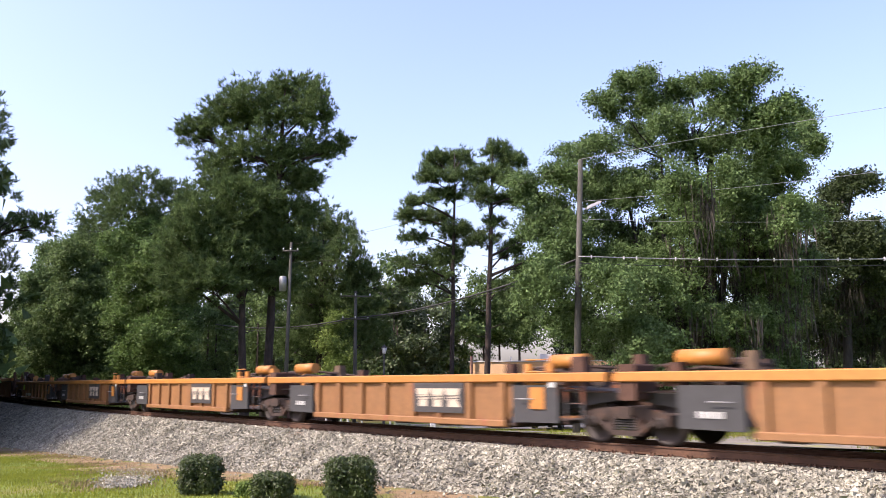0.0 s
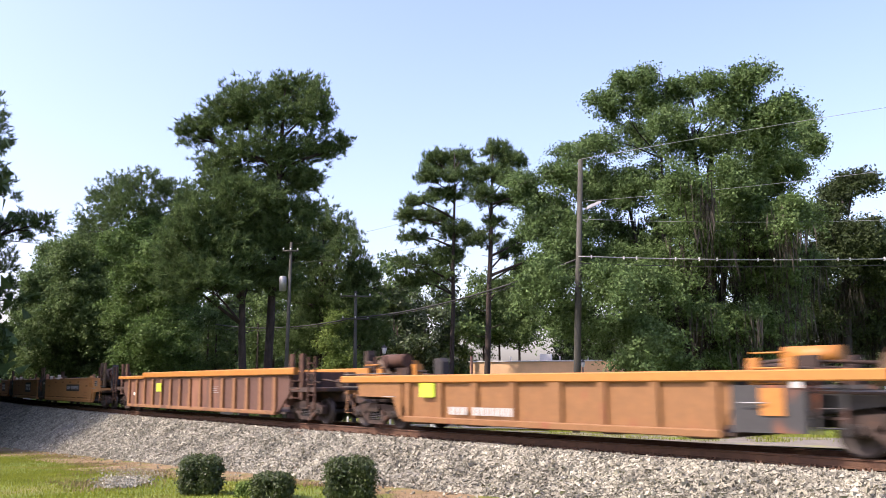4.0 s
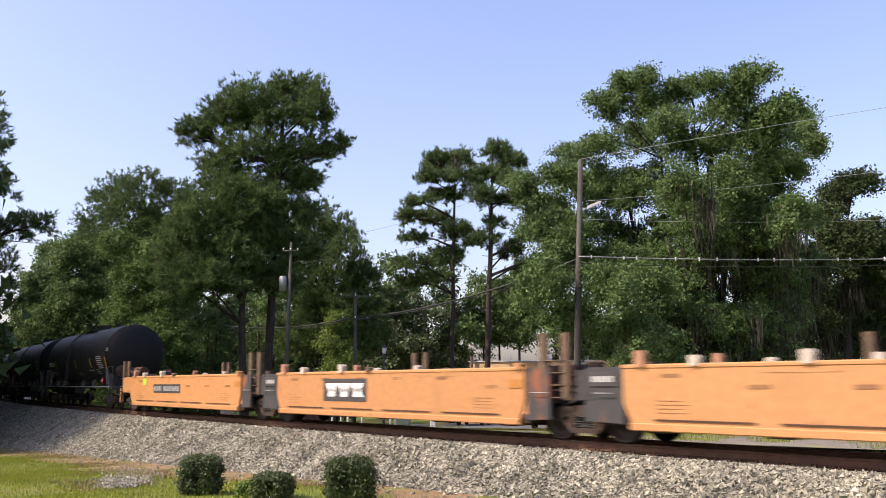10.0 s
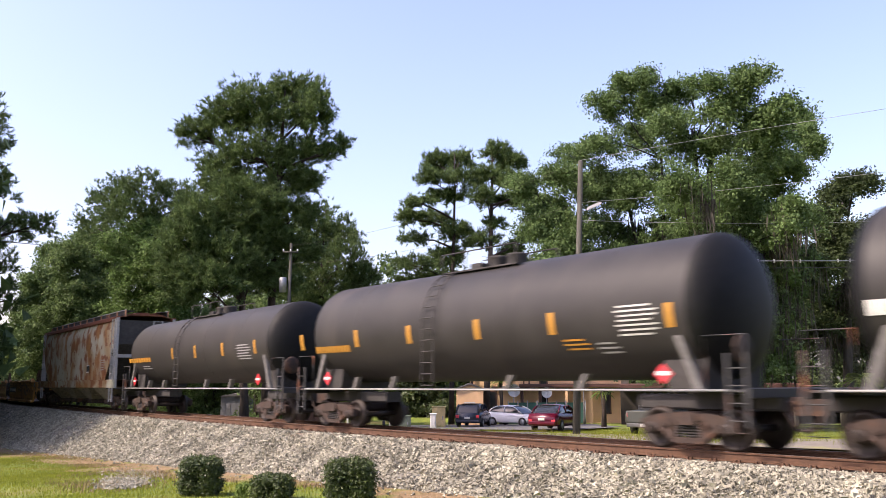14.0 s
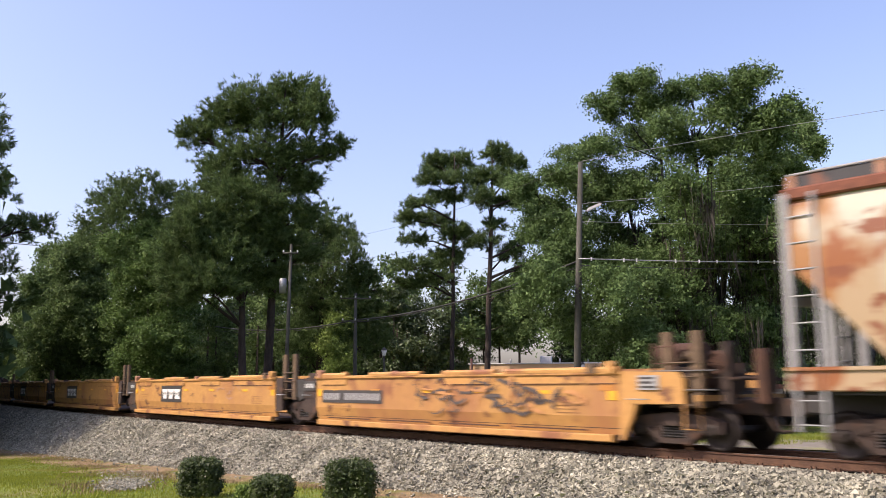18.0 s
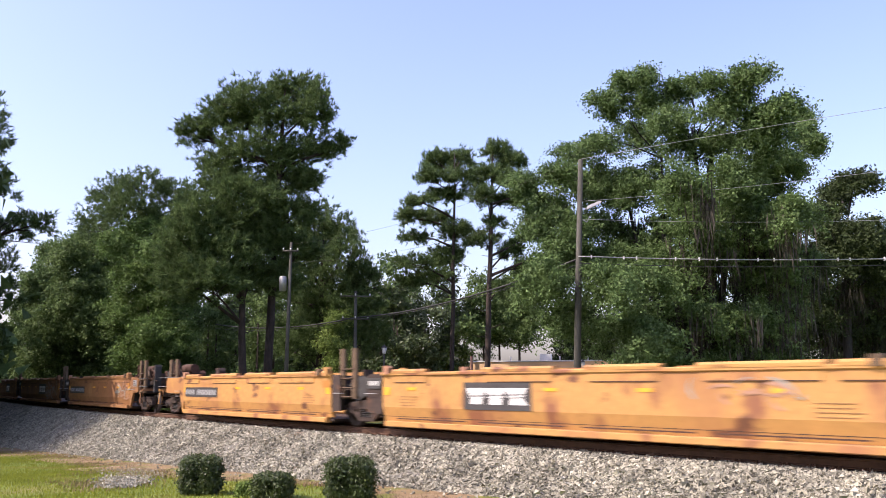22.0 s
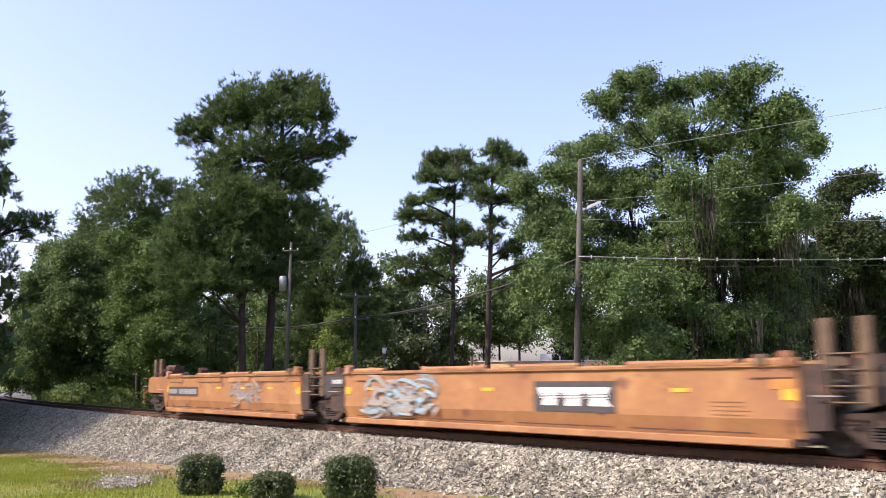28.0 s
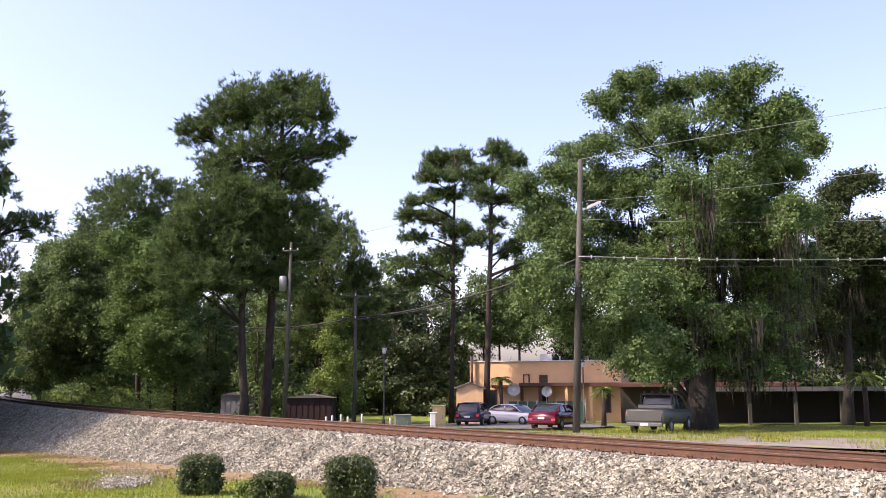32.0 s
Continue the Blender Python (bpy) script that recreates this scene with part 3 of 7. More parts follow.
def graffiti(car, x, z, w, h, mats, seed, y):
    """Sprayed abstract shapes: thick bent strokes over one another."""
    r = random.Random(seed)
    k = 0
    for mat, n in mats:
        for i in range(n):
            g = Geo()
            cx, cz = x + r.uniform(-0.5, 0.5) * w, z + r.uniform(-0.32, 0.32) * h
            a = r.uniform(0, 6.28)
            ln, th = r.uniform(0.12, 0.34) * h, r.uniform(0.05, 0.13) * h
            top, bot = [], []
            for j in range(6):
                t = a + j * r.uniform(0.25, 0.5)
                px, pz = cx + ln * (j / 5 - 0.5) * 1.8 * math.cos(a) + 0.25 * h * math.sin(t), cz + ln * (j / 5 - 0.5) * math.sin(a * 1.7) + 0.2 * h * math.cos(t)
                nx, nz = -math.sin(a * 1.7), math.cos(a)
                f = th * (0.4 + 0.6 * math.sin(math.pi * (j + 0.5) / 6)) / 2
                top.append((px + nx * f, min(max(pz + nz * f, z - h / 2), z + h / 2)))
                bot.append((px - nx * f, min(max(pz - nz * f, z - h / 2), z + h / 2)))
            d = 0.003 + 0.0012 * k
            k += 1
            vs = [(p, y - d, q) for p, q in top] + [(p, y - d, q) for p, q in bot]
            g.add(vs, [(j, j + 1, j + 7, j + 6) for j in range(5)])
            part("sprayed_stroke", g, mat, car, "sprayed paint stroke")


def well_unit(front, rear, style, ends, seed, group, label, logo_at=None, number_at=None, extras=()):
    """One unit of a container well car. ends: 'joint', or for a coupler end how far its lower and its upper body stand back from the coupler."""
    L = front - rear
    c = thing("well_car", label, "well car", group)
    TRAIN.append((c, front, rear))
    r = random.Random(seed)
    paint = style["paint"]
    zt, zb = style["top"], style["low"]
    ribbed = style["ribbed"]
    gap = style["gap"]
    fx = L / 2 - (gap if ends[0] == "joint" else ends[0][0])
    rx = -L / 2 + (gap if ends[1] == "joint" else ends[1][0])
    inset = 0.10 if ribbed else 0.0
    # the two sides
    for sy, nm in ((-1, "side_wall"), (1, "side_wall")):
        g = Geo()
        cut = 0.5
        poly = [(rx + 0.02, zb + cut), (rx + 0.25, zb), (fx - 0.25, zb), (fx - 0.02, zb + cut), (fx - 0.02, zt - 0.02), (rx + 0.02, zt - 0.02)]
        y = sy * (YS - inset)
        if style.get("crease"):
            ya, yb = sy * YS, sy * (YS - 0.1)
            g.sweep([(ya - sy * 0.08, zt - 0.02), (ya, zt - 0.02), (ya, 0.66), (yb, zb + 0.1), (yb - sy * 0.08, zb + 0.1), (ya - sy * 0.08, 0.66)], rx + 0.02, fx - 0.02)
        else:
            g.prism(poly, y - 0.04, y + 0.04)
        part(nm, g, paint, c, style["side_label"])
        g = Geo()
        yo = sy * (YS - 0.02)
        g.box(rx + 0.2, fx - 0.2, yo - 0.09, yo + 0.09, zb - 0.06, zb + 0.10, 0.02)
        part("bottom_chord", g, paint, c)
        g = Geo()
        ch = style["chord"]
        over = gap - 0.12 if ribbed else 0.0
        g.box(rx - over, fx + over, yo - 0.08, yo + 0.10, zt - ch, zt, 0.025)
        part("top_chord", g, style["chord_paint"], c, style["chord_label"])
        if ribbed or style.get("posts"):
            n = style["nposts"]
            for i in range(n):
                x = rx + 0.35 + (fx - rx - 0.7) * i / (n - 1)
                g = Geo()
                wd = 0.2 if i != 4 else 0.4
                g.prism([(x - wd / 2, zb + 0.08), (x + wd / 2, zb + 0.08), (x + wd / 2, zt - ch), (x - wd / 2, zt - ch)], sy * (YS - 0.09), sy * (YS + 0.03))
                part("side_post", g, style["post_paint"], c)
        else:
            lugs = ((rx + 0.5, 0.36, M_PINKISH), (rx + 1.8, 0.2, M_WORN), (rx + 4.1, 0.26, M_WORN), (rx + 5.6, 0.13, M_TAN), (fx - 0.2, 0.12, paint)) if not style.get("crease") else (
                (rx + 0.3, 0.24, M_PINKISH), (fx - 0.7, 0.2, M_TAN), (fx - 0.2, 0.26, paint))
            for x, hh, lm in lugs:
                g = Geo()
                hh *= 0.8
                g.prism([(x - 0.1, zt - 0.05), (x + 0.1, zt - 0.05), (x + 0.11, zt + hh * 0.7), (x + 0.05, zt + hh), (x - 0.08, zt + hh), (x - 0.11, zt + hh * 0.8)], sy * YS - 0.12, sy * YS + 0.05)
                part("stacking_lug", g, lm, c, "pale worn stacking lug")
            if sy > 0 and not style.get("crease"):
                for x in (rx + 3.9, rx + 4.5):
                    g = Geo()
                    g.box(x - 0.1, x + 0.1, sy * YS - 0.06, sy * YS + 0.06, zt - 0.05, zt + 0.62, 0.02)
                    part("guide_post", g, M_TAN, c, "upright container guide post")
            if style.get("crease"):
                for f, ln in ((0.09, 1.5), (0.36, 2.4), (0.6, 2.0), (0.82, 2.6), (0.955, 1.1)):
                    x = rx + (fx - rx) * f + r.uniform(-0.3, 0.3)
                    g = Geo()
                    g.sweep([(sy * (YS - 0.1), zt - 0.01), (sy * (YS + 0.07), zt - 0.03), (sy * (YS + 0.075), zt + 0.035), (sy * (YS + 0.02), zt + 0.085), (sy * (YS - 0.1), zt + 0.085)], max(x - ln / 2, rx), min(x + ln / 2, fx))
                    part("top_ledge", g, paint, c, "worn ledge folded over the top edge")
                    if sy < 0 and r.random() < 0.7:
                        g = Geo()
                        x0, x1 = max(x - ln * 0.45, rx + 0.1), min(x + ln * 0.45, fx - 0.1)
                        g.prism([(x0, zt - 0.27), (x1, zt - 0.27), (x1 + 0.12, zt - 0.06), (x0 - 0.12, zt - 0.06)], -YS - 0.02, -YS + 0.01)
                        part("doubler_plate", g, paint, c, "raised plate under the ledge")
                        g = Geo()
                        g.box(x0, x1, -YS - 0.024, -YS + 0.01, zt - 0.29, zt - 0.272)
                        part("seam", g, M_RUSTED, c)
            for i in range(4):
                g = Geo()
                x = rx + 0.6 + (fx - rx - 1.2) * i / 4
                g.box(x + 0.2, x + (fx - rx - 1.2) / 4 - 0.3, sy * (YS + 0.05) - 0.02, sy * (YS + 0.05) + 0.02, zb + 0.16, zb + 0.19)
                part("drain_slot", g, M_RUSTED, c, "rusty slot above the bottom chord")
            if sy < 0 and style.get("crease"):
                g = Geo()
                g.box(rx + 0.05, fx - 0.05, -YS + 0.065, -YS + 0.085, zb + 0.22, zb + 0.245)
                part("sill_seam", g, M_DIRT, c, "dark seam above the bottom chord")
                for f in (0.08, 0.26, 0.45, 0.63, 0.83):
                    g = Geo()
                    x = rx + (fx - rx) * f + r.uniform(-0.2, 0.2)
                    g.box(x - 0.2, x + 0.2, -YS - 0.012, -YS + 0.01, 1.13, 1.21)
                    part("reflector", g, M_REFLECT, c, "small amber reflector")
                for x in (rx + 0.1, fx - 0.34):
                    g = Geo()
                    g.box(x, x + 0.26, -YS - 0.014, -YS + 0.01, 1.0, 1.22)
                    part("end_reflector", g, M_REFLECT, c, "amber reflector at the end of the side")
            elif sy < 0:
                for i in range(2):
                    g = Geo()
                    x = rx + (fx - rx) * (0.3 + 0.4 * i) + r.uniform(-0.4, 0.4)
                    g.box(x - 0.75, x + 0.75, -YS - 0.05, -YS - 0.03, zt - 0.2, zt - 0.12)
                    part("reinforcing_plate", g, paint, c)
                for i in range(6):
                    g = Geo()
                    x = rx + 1.2 + (fx - rx - 2.4) * i / 5
                    z = r.choice((zt - 0.28, zt - 0.5))
                    g.box(x - 0.22, x + 0.22, -YS - 0.05, -YS - 0.035, z, z + 0.08)
                    part("side_patch", g, r.choice((M_ORANGE, M_ORANGE, M_RUST_OR)), c, "small brownish patch on the side")
    # floor of the well with cross bearers
    g = Geo()
    g.box(rx, fx, -YS + 0.1, YS - 0.1, zb - 0.02, zb + 0.05)
    for i in range(5):
        x = rx + 0.8 + (fx - rx - 1.6) * i / 4
        g.box(x - 0.25, x + 0.25, -YS + 0.08, YS - 0.08, zb - 0.10, zb - 0.02)
    part("well_floor", g, M_DIRT, c)
    # ends
    for sx, x0, kind in ((1, fx, ends[0]), (-1, rx, ends[1])):
        end = sx * L / 2
        coupled = kind != "joint"
        g = Geo()
        g.box(min(x0, x0 + sx * 0.12), max(x0, x0 + sx * 0.12), -YS + 0.08, YS - 0.08, 0.5, zt - 0.06)
        part("bulkhead", g, M_GREY, c, "dark grey end bulkhead")
        reach = (1.5 if ribbed else 0.75 - 0.25 * bool(style.get("crease")) if sx > 0 else 1.08 - 0.3 * bool(style.get("crease"))) if kind == "joint" else kind[0] - kind[1]
        for sy in (-1, 1):
            g = Geo()
            y = sy * (YS - 0.06)
            e = x0 + sx * reach
            if kind == "joint":
                poly = ([(x0 + sx * 0.02, 0.40), (e, 0.42), (e, zt - 0.28), (x0 + sx * 0.02, zt - 0.28)] if ribbed else
                        [(x0 + sx * 0.02, 0.46), (e, 0.5), (e, zt - 0.12), (e - sx * 0.08, zt - 0.04), (x0 + sx * 0.02, zt - 0.04)])
            else:
                poly = [(x0 - sx * 0.02, zb), (x0 + sx * 0.05, zb), (x0 + sx * 0.42, 0.92), (e, 0.95), (e, zt - 0.2), (e - sx * 0.15, zt - 0.05), (x0 - sx * 0.02, zt - 0.02)]
            g.prism(poly if sx > 0 else poly[::-1], y - 0.05, y + 0.05)
            part("end_side_plate", g, style["end_paint"] if kind == "joint" else paint, c, style["end_label"] if kind == "joint" else "")
        g = Geo()
        ez = 1.02
        g.box(min(x0, end - sx * 0.35), max(x0, end - sx * 0.35), -0.34, 0.34, 0.72, 1.06, 0.04)
        g.box(min(x0 + sx * reach * 0.85, x0 + sx * reach), max(x0 + sx * reach * 0.85, x0 + sx * reach), -YS + 0.08, YS - 0.08, 0.86, 1.18, 0.03)
        part("end_sill", g, M_DIRT, c)
        g = Geo()
        g.box(min(x0, x0 + sx * reach), max(x0, x0 + sx * reach), -YS + 0.1, YS - 0.1, zt - 0.44, zt - 0.38)
        part("end_platform", g, M_GREY, c, "grey end platform")
        if kind == "joint":
            g = Geo()
            g.prism([(end - sx * 0.6, 0.62), (end + sx * 0.02, 0.66), (end + sx * 0.02, 1.02), (end - sx * 0.6, 1.1)], -0.3, 0.3)
            g.tube([(x0 + sx * 0.5, -0.9, 0.75), (end - sx * 0.4, -0.95, 0.62), (end, -0.8, 0.6)], 0.035, 6)
            g.tube([(x0 + sx * 0.3, -1.25, zt - 0.5), (x0 + sx * 1.0, -1.3, 1.15), (end - sx * 0.15, -1.2, 1.12)], 0.03, 6)
            part("articulation_joint", g, M_DIRT, c, "grimy articulated joint")
            # fills the gap; its near-black colour stands for the shade in there
            g = Geo()
            g.prism([(x0 + sx * 0.1, 0.55), (end - sx * 0.2, 0.95), (end - sx * 0.2, zt - 0.45), (x0 + sx * 0.1, zt - 0.3)], -0.95, 0.95)
            part("end_structure", g, M_BLACKISH, c, "box-like end structure, blackened for the shade in the gap")
        else:
            coupler(c, end, sx)
            g = Geo()
            g.box(end - sx * 1.15 - 0.05, end - sx * 1.15 + 0.05, -1.5, 1.5, 1.0, 1.12)
            for sy in (-1, 1):
                g.tube([(end - sx * 1.15, sy * 1.45, 1.06), (end - sx * 1.1, sy * 1.48, 0.45), (end - sx * 1.5, sy * 1.48, 0.45), (end - sx * 1.5, sy * 1.45, 1.06)], 0.02, 6)
            part("end_step", g, paint, c)
            bogie(c, sx * (L / 2 - 2.05))
            ladder(c, x0 + sx * 1.1, -YS + 0.1, 0.95, zt + 0.55, 0.5, 0.34, M_RUSTED)
            for k, (dx, cy, w, top) in enumerate(((0.9, -0.6, 0.16, 2.15), (1.5, -0.1, 0.22, 1.95), (2.3, -0.9, 0.09, 2.35), (2.75, -0.4, 0.12, 2.05), (0.3, 0.3, 0.2, 2.1))):
                g = Geo()
                tp = top - r.uniform(0, 0.2)
                g.prism([(x0 + sx * dx - w, 0.95), (x0 + sx * dx + w, 0.95), (x0 + sx * dx + w * 0.9, tp - 0.12), (x0 + sx * dx + w * 0.4, tp), (x0 + sx * dx - w * 0.9, tp - 0.03)], cy - 0.15, cy + 0.15)
                part("brake_stand", g, r.choice((M_DIRT, M_RUSTED, M_BLACKISH)), c, "grimy brake stand and housing")
            g = Geo()
            g.lathe([(-0.03, 0.17), (-0.05, 0.22), (-0.02, 0.25), (0.02, 0.25), (0.05, 0.22), (0.03, 0.17)], (x0 + sx * 2.1, -1.05, 1.75), "y", 16)
            for k in range(3):
                g.tube([(x0 + sx * 2.1 - 0.22 * math.cos(k * 1.05), -1.05, 1.75 - 0.22 * math.sin(k * 1.05)), (x0 + sx * 2.1 + 0.22 * math.cos(k * 1.05), -1.05, 1.75 + 0.22 * math.sin(k * 1.05))], 0.012, 5)
            part("brake_wheel", g, M_RUSTED, c, "rusty hand brake wheel")
            g = Geo()
            g.tube([(x0 + sx * 0.5, -1.2, 1.3), (x0 + sx * 1.5, -1.1, 1.95), (x0 + sx * 1.9, -1.1, 1.5)], 0.07, 7)
            part("diagonal_strut", g, M_TAN, c, "dusty diagonal strut")
            g = Geo()
            for zz in (1.22, 1.6):
                g.tube([(x0 + sx * 0.7, -1.4, zz), (end - sx * 0.8, -1.4, zz)], 0.016, 6)
            part("end_handrail", g, M_BRACE, c, "worn grey end handrail")
            g = Geo()
            g.tube([(x0 + sx * 0.6, -0.75, 1.98), (x0 + sx * 1.7, -0.75, 1.98)], 0.2, 12)
            part("air_reservoir", g, M_RUSTED, c, "rusty air reservoir on the end platform")
            if sx > 0:
                plate(c, "data_plate", x0 + 0.49, x0 + 1.01, 1.22, 1.52, -YS - 0.012, M_GREYMARK, "grey data plate with dark lines")
                lines(c, x0 + 0.75, 1.44, -YS - 0.026, 0.46, 3, M_BLACK, 0.09, 0.045)
        end_gear(c, x0 + sx * (0.9 if kind == "joint" else 1.6), sx, zt - 0.38 + (0.3 if ribbed else 0.12), seed * 7 + sx,
                 posts=(sx > 0) or coupled, mat=style["gear_paint"], tall=style["tall"])
        if ribbed:
            pile(c, x0 + sx * 1.2, zt, seed * 3 + sx)
        grab(c, x0 + sx * 0.5, -YS - 0.02, zt - 0.6, 0.5, M_GREYMARK)
        if kind == "joint" and ribbed and sx > 0:
            plate(c, "notice_plate", x0 + 0.62, x0 + 1.1, 0.72, 1.22, -YS - 0.012, M_ORANGE_TOP, "faded orange notice plate")
            plate(c, "white_tag", x0 + 1.25, x0 + 1.45, 1.22, 1.4, -YS - 0.012, M_PALE)
            ladder(c, x0 + 1.85, -YS + 0.2, 0.4, 1.4, 0.5, 0.34, M_GREY)
        elif kind == "joint" and sx < 0:
            bars(c, x0 - reach * 0.5, (0.7 if ribbed else zt - 0.3), -YS - 0.012, min(0.6, reach * 0.7), 0.13, 5, M_PALE, None if ribbed else M_BLACK)
            g = Geo()
            g.box(end + 0.15, end + 0.6, -YS, -0.7, 0.95, zt + (0.16 if ribbed else -0.1), 0.03)
            part("pivot_housing", g, M_RUSTED if ribbed else M_BLACKISH, c, "rusty housing over the joint")
    if ends[1] == "joint":
        bogie(c, -L / 2, 0.48, 0.92)
    y = -YS - (-0.055 if ribbed else 0.005 if style.get("crease") else 0.042)
    if logo_at is not None:
        if ribbed:
            logo(c, logo_at, 0.95, -YS - 0.034, 2.0, 0.66, True, M_CREAM)
        else:
            logo(c, logo_at, style["mark_z"], -YS - (0.005 if style.get("crease") else 0.042), 2.3, 0.56)
    if number_at is not None:
        bars(c, number_at, style["mark_z"] if not ribbed else 0.62, y if not ribbed else -YS - 0.03, 3.1 if not ribbed else 2.4, 0.2, 13, M_PALE if ribbed else M_GREYMARK, M_BLACK if not ribbed else None)
    for gx, gz, gw, gh, mats in extras:
        graffiti(c, gx, gz, gw, gh, mats, seed * 11, y - 0.004)
    if not ribbed:
        for x in (rx + 1.3, fx - 1.4):
            lines(c, x, 0.95, y, 0.9, 4, M_ORANGE, 0.08, 0.012)
        plate(c, "reflector_patch", fx - 0.55, fx - 0.1, 1.2, 1.42, y, M_ORANGE_TOP)
    return c


STYLE_A = dict(paint=M_ORANGE, top=1.55, low=0.33, gap=3.1, ribbed=True, chord=0.21, chord_paint=M_ORANGE_TOP, post_paint=M_ORANGE, end_paint=M_GREY, nposts=8, gear_paint=M_ORANGE_TOP, tall=0.3,
               side_label="faded orange side panel", chord_label="bright orange top chord", end_label="grey end side plate")
STYLE_C = dict(paint=M_YELLOW, top=1.70, low=0.40, gap=1.43, mark_z=1.13, ribbed=False, chord=0.10, chord_paint=M_YELLOW, end_paint=M_GREY, gear_paint=M_TAN, tall=1.0,
               side_label="clean yellow side wall", chord_label="yellow top chord", end_label="grey end side plate")
STYLE_D = dict(STYLE_C, crease=True, top=1.63, low=0.18, gap=1.38, mark_z=1.0, paint=M_YELLOW_OLD, chord_paint=M_YELLOW_OLD, end_paint=M_DIRT, side_label="weathered yellow side wall with rust streaks", end_label="grimy dark end plate")
STYLE_E = dict(STYLE_C, crease=True, top=1.68, low=0.22, gap=1.32, mark_z=1.02, paint=M_RUST_OR, chord_paint=M_RUST_OR, end_paint=M_DIRT, side_label="faded orange side wall with rust stains", end_label="grimy dark end plate")

A = [21.9, 6.5, -9.0, -24.5, -40.0, -57.3]
for i in range(1, 6):
    well_unit(A[i - 1], A[i], STYLE_A, ((3.9, 1.8) if i == 1 else "joint", (3.8, 1.7) if i == 5 else "joint"), 10 + i, "orange ribbed well cars",
              "orange ribbed container well car, empty, with bright top chord", logo_at=1.85 if i != 5 else None, number_at=-1.5 if i == 5 else None)


M_POST = plain("yellowed_post_paint", (0.19, 0.088, 0.034), 0.75, bump=0.1, spots=[(0.55, 0.12, (0.10, 0.045, 0.025), 1.4, (1, 1, 0.5))])


def brown_car(front, rear):
    """A long brown ribbed well car with a raised middle."""
    L = front - rear
    c = thing("well_car", "long brown ribbed well car with yellowed posts and chord", "well car")
    TRAIN.append((c, front, rear))
    hx, zt, zb = L / 2 - 3.0, 1.72, 0.30
    for sy in (-1, 1):
        g = Geo()
        y = sy * 1.40
        g.prism([(-hx + 0.5, zb), (hx - 0.5, zb), (hx + 0.4, 1.0), (hx + 0.4, zt - 0.2), (-hx - 0.4, zt - 0.2), (-hx - 0.4, 1.0)], y - 0.03, y + 0.03)
        part("side_wall", g, M_BROWN, c)
        for nm, a, b, z0, z1 in (("top_chord", -hx - 0.9, -5.6, zt - 0.16, zt), ("raised_chord", -5.7, hx + 0.9, zt - 0.1, zt + 0.14)):
            g = Geo()
            g.box(a, b, sy * 1.47 - 0.1, sy * 1.47 + 0.1, z0, z1, 0.03)
            part(nm, g, M_ORANGE_TOP, c, "yellowed top chord")
        g = Geo()
        g.box(-5.6, hx + 0.4, sy * 1.42 - 0.03, sy * 1.42 + 0.03, zt - 0.22, zt - 0.06)
        part("raised_panel", g, M_BROWN, c)
        g = Geo()
        g.box(-hx + 0.5, hx - 0.5, sy * 1.46 - 0.08, sy * 1.46 + 0.08, zb - 0.04, zb + 0.1, 0.02)
        part("bottom_chord", g, M_POST, c)
        for i in range(15):
            x = -hx + 0.6 + (2 * hx - 1.2) * i / 14
            g = Geo()
            g.prism([(x - 0.13, zb + 0.08), (x + 0.13, zb + 0.08), (x + 0.1, zt - 0.18), (x - 0.1, zt - 0.18)], sy * 1.38, sy * 1.52)
            part("side_post", g, M_POST, c, "yellowed side post")
    g = Geo()
    g.box(-hx, hx, -1.35, 1.35, zb, zb + 0.08)
    part("well_floor", g, M_DIRT, c)
    for sx in (-1, 1):
        g = Geo()
        g.box(min(sx * hx, sx * (L / 2 - 0.4)), max(sx * hx, sx * (L / 2 - 0.4)), -0.34, 0.34, 0.72, 1.06, 0.04)
        g.box(min(sx * hx, sx * (L / 2 - 0.9)), max(sx * hx, sx * (L / 2 - 0.9)), -1.4, 1.4, 1.06, 1.2, 0.03)
        part("end_sill", g, M_DIRT, c)
        g = Geo()
        g.box(min(sx * hx, sx * hx + sx * 0.1), max(sx * hx, sx * hx + sx * 0.1), -1.35, 1.35, 0.6, zt)
        part("bulkhead", g, M_BROWN, c)
        coupler(c, sx * L / 2, sx)
        bogie(c, sx * (L / 2 - 2.1))
        end_gear(c, sx * (L / 2 - 2.2), sx, 1.3, 77 + sx, True, M_RUSTED)
        ladder(c, sx * (L / 2 - 1.1), -1.42, 0.5, 2.2, 0.45, 0.34, M_RUSTED)
    plate(c, "notice_patch", -3.8, -3.2, 1.0, 1.36, -1.54, plain("yellow_green_notice", (0.42, 0.58, 0.03), 0.6), "yellow-green notice", 0.02)
    plate(c, "small_label", -7.2, -6.8, 0.8, 0.95, -1.44, M_WHITE)
    lines(c, 2.6, 1.2, -1.44, 0.7, 4, M_GREYMARK, 0.07, 0.016)
    return c


tag5 = TRAIN[4][0]
plate(tag5, "notice_patch", -3.9, -3.3, 0.95, 1.32, -YS - 0.035, plain("lime_notice", (0.42, 0.58, 0.03), 0.6), "yellow-green notice on the side", 0.02)
brown_car(-57.3, -80.1)

C = [-80.1, -97.12, -112.1, -127.05, -142.05, -158.9]
for i in range(1, 6):
    well_unit(C[i - 1], C[i], STYLE_C, ((3.1, 1.7) if i == 1 else "joint", (2.95, 1.4) if i == 5 else "joint"), 20 + i, "yellow well cars",
              "bright yellow smooth-sided container well car, empty", logo_at={2: 1.85, 3: 1.78, 4: -1.8}.get(i), number_at={1: 0.87, 5: -0.75}.get(i))

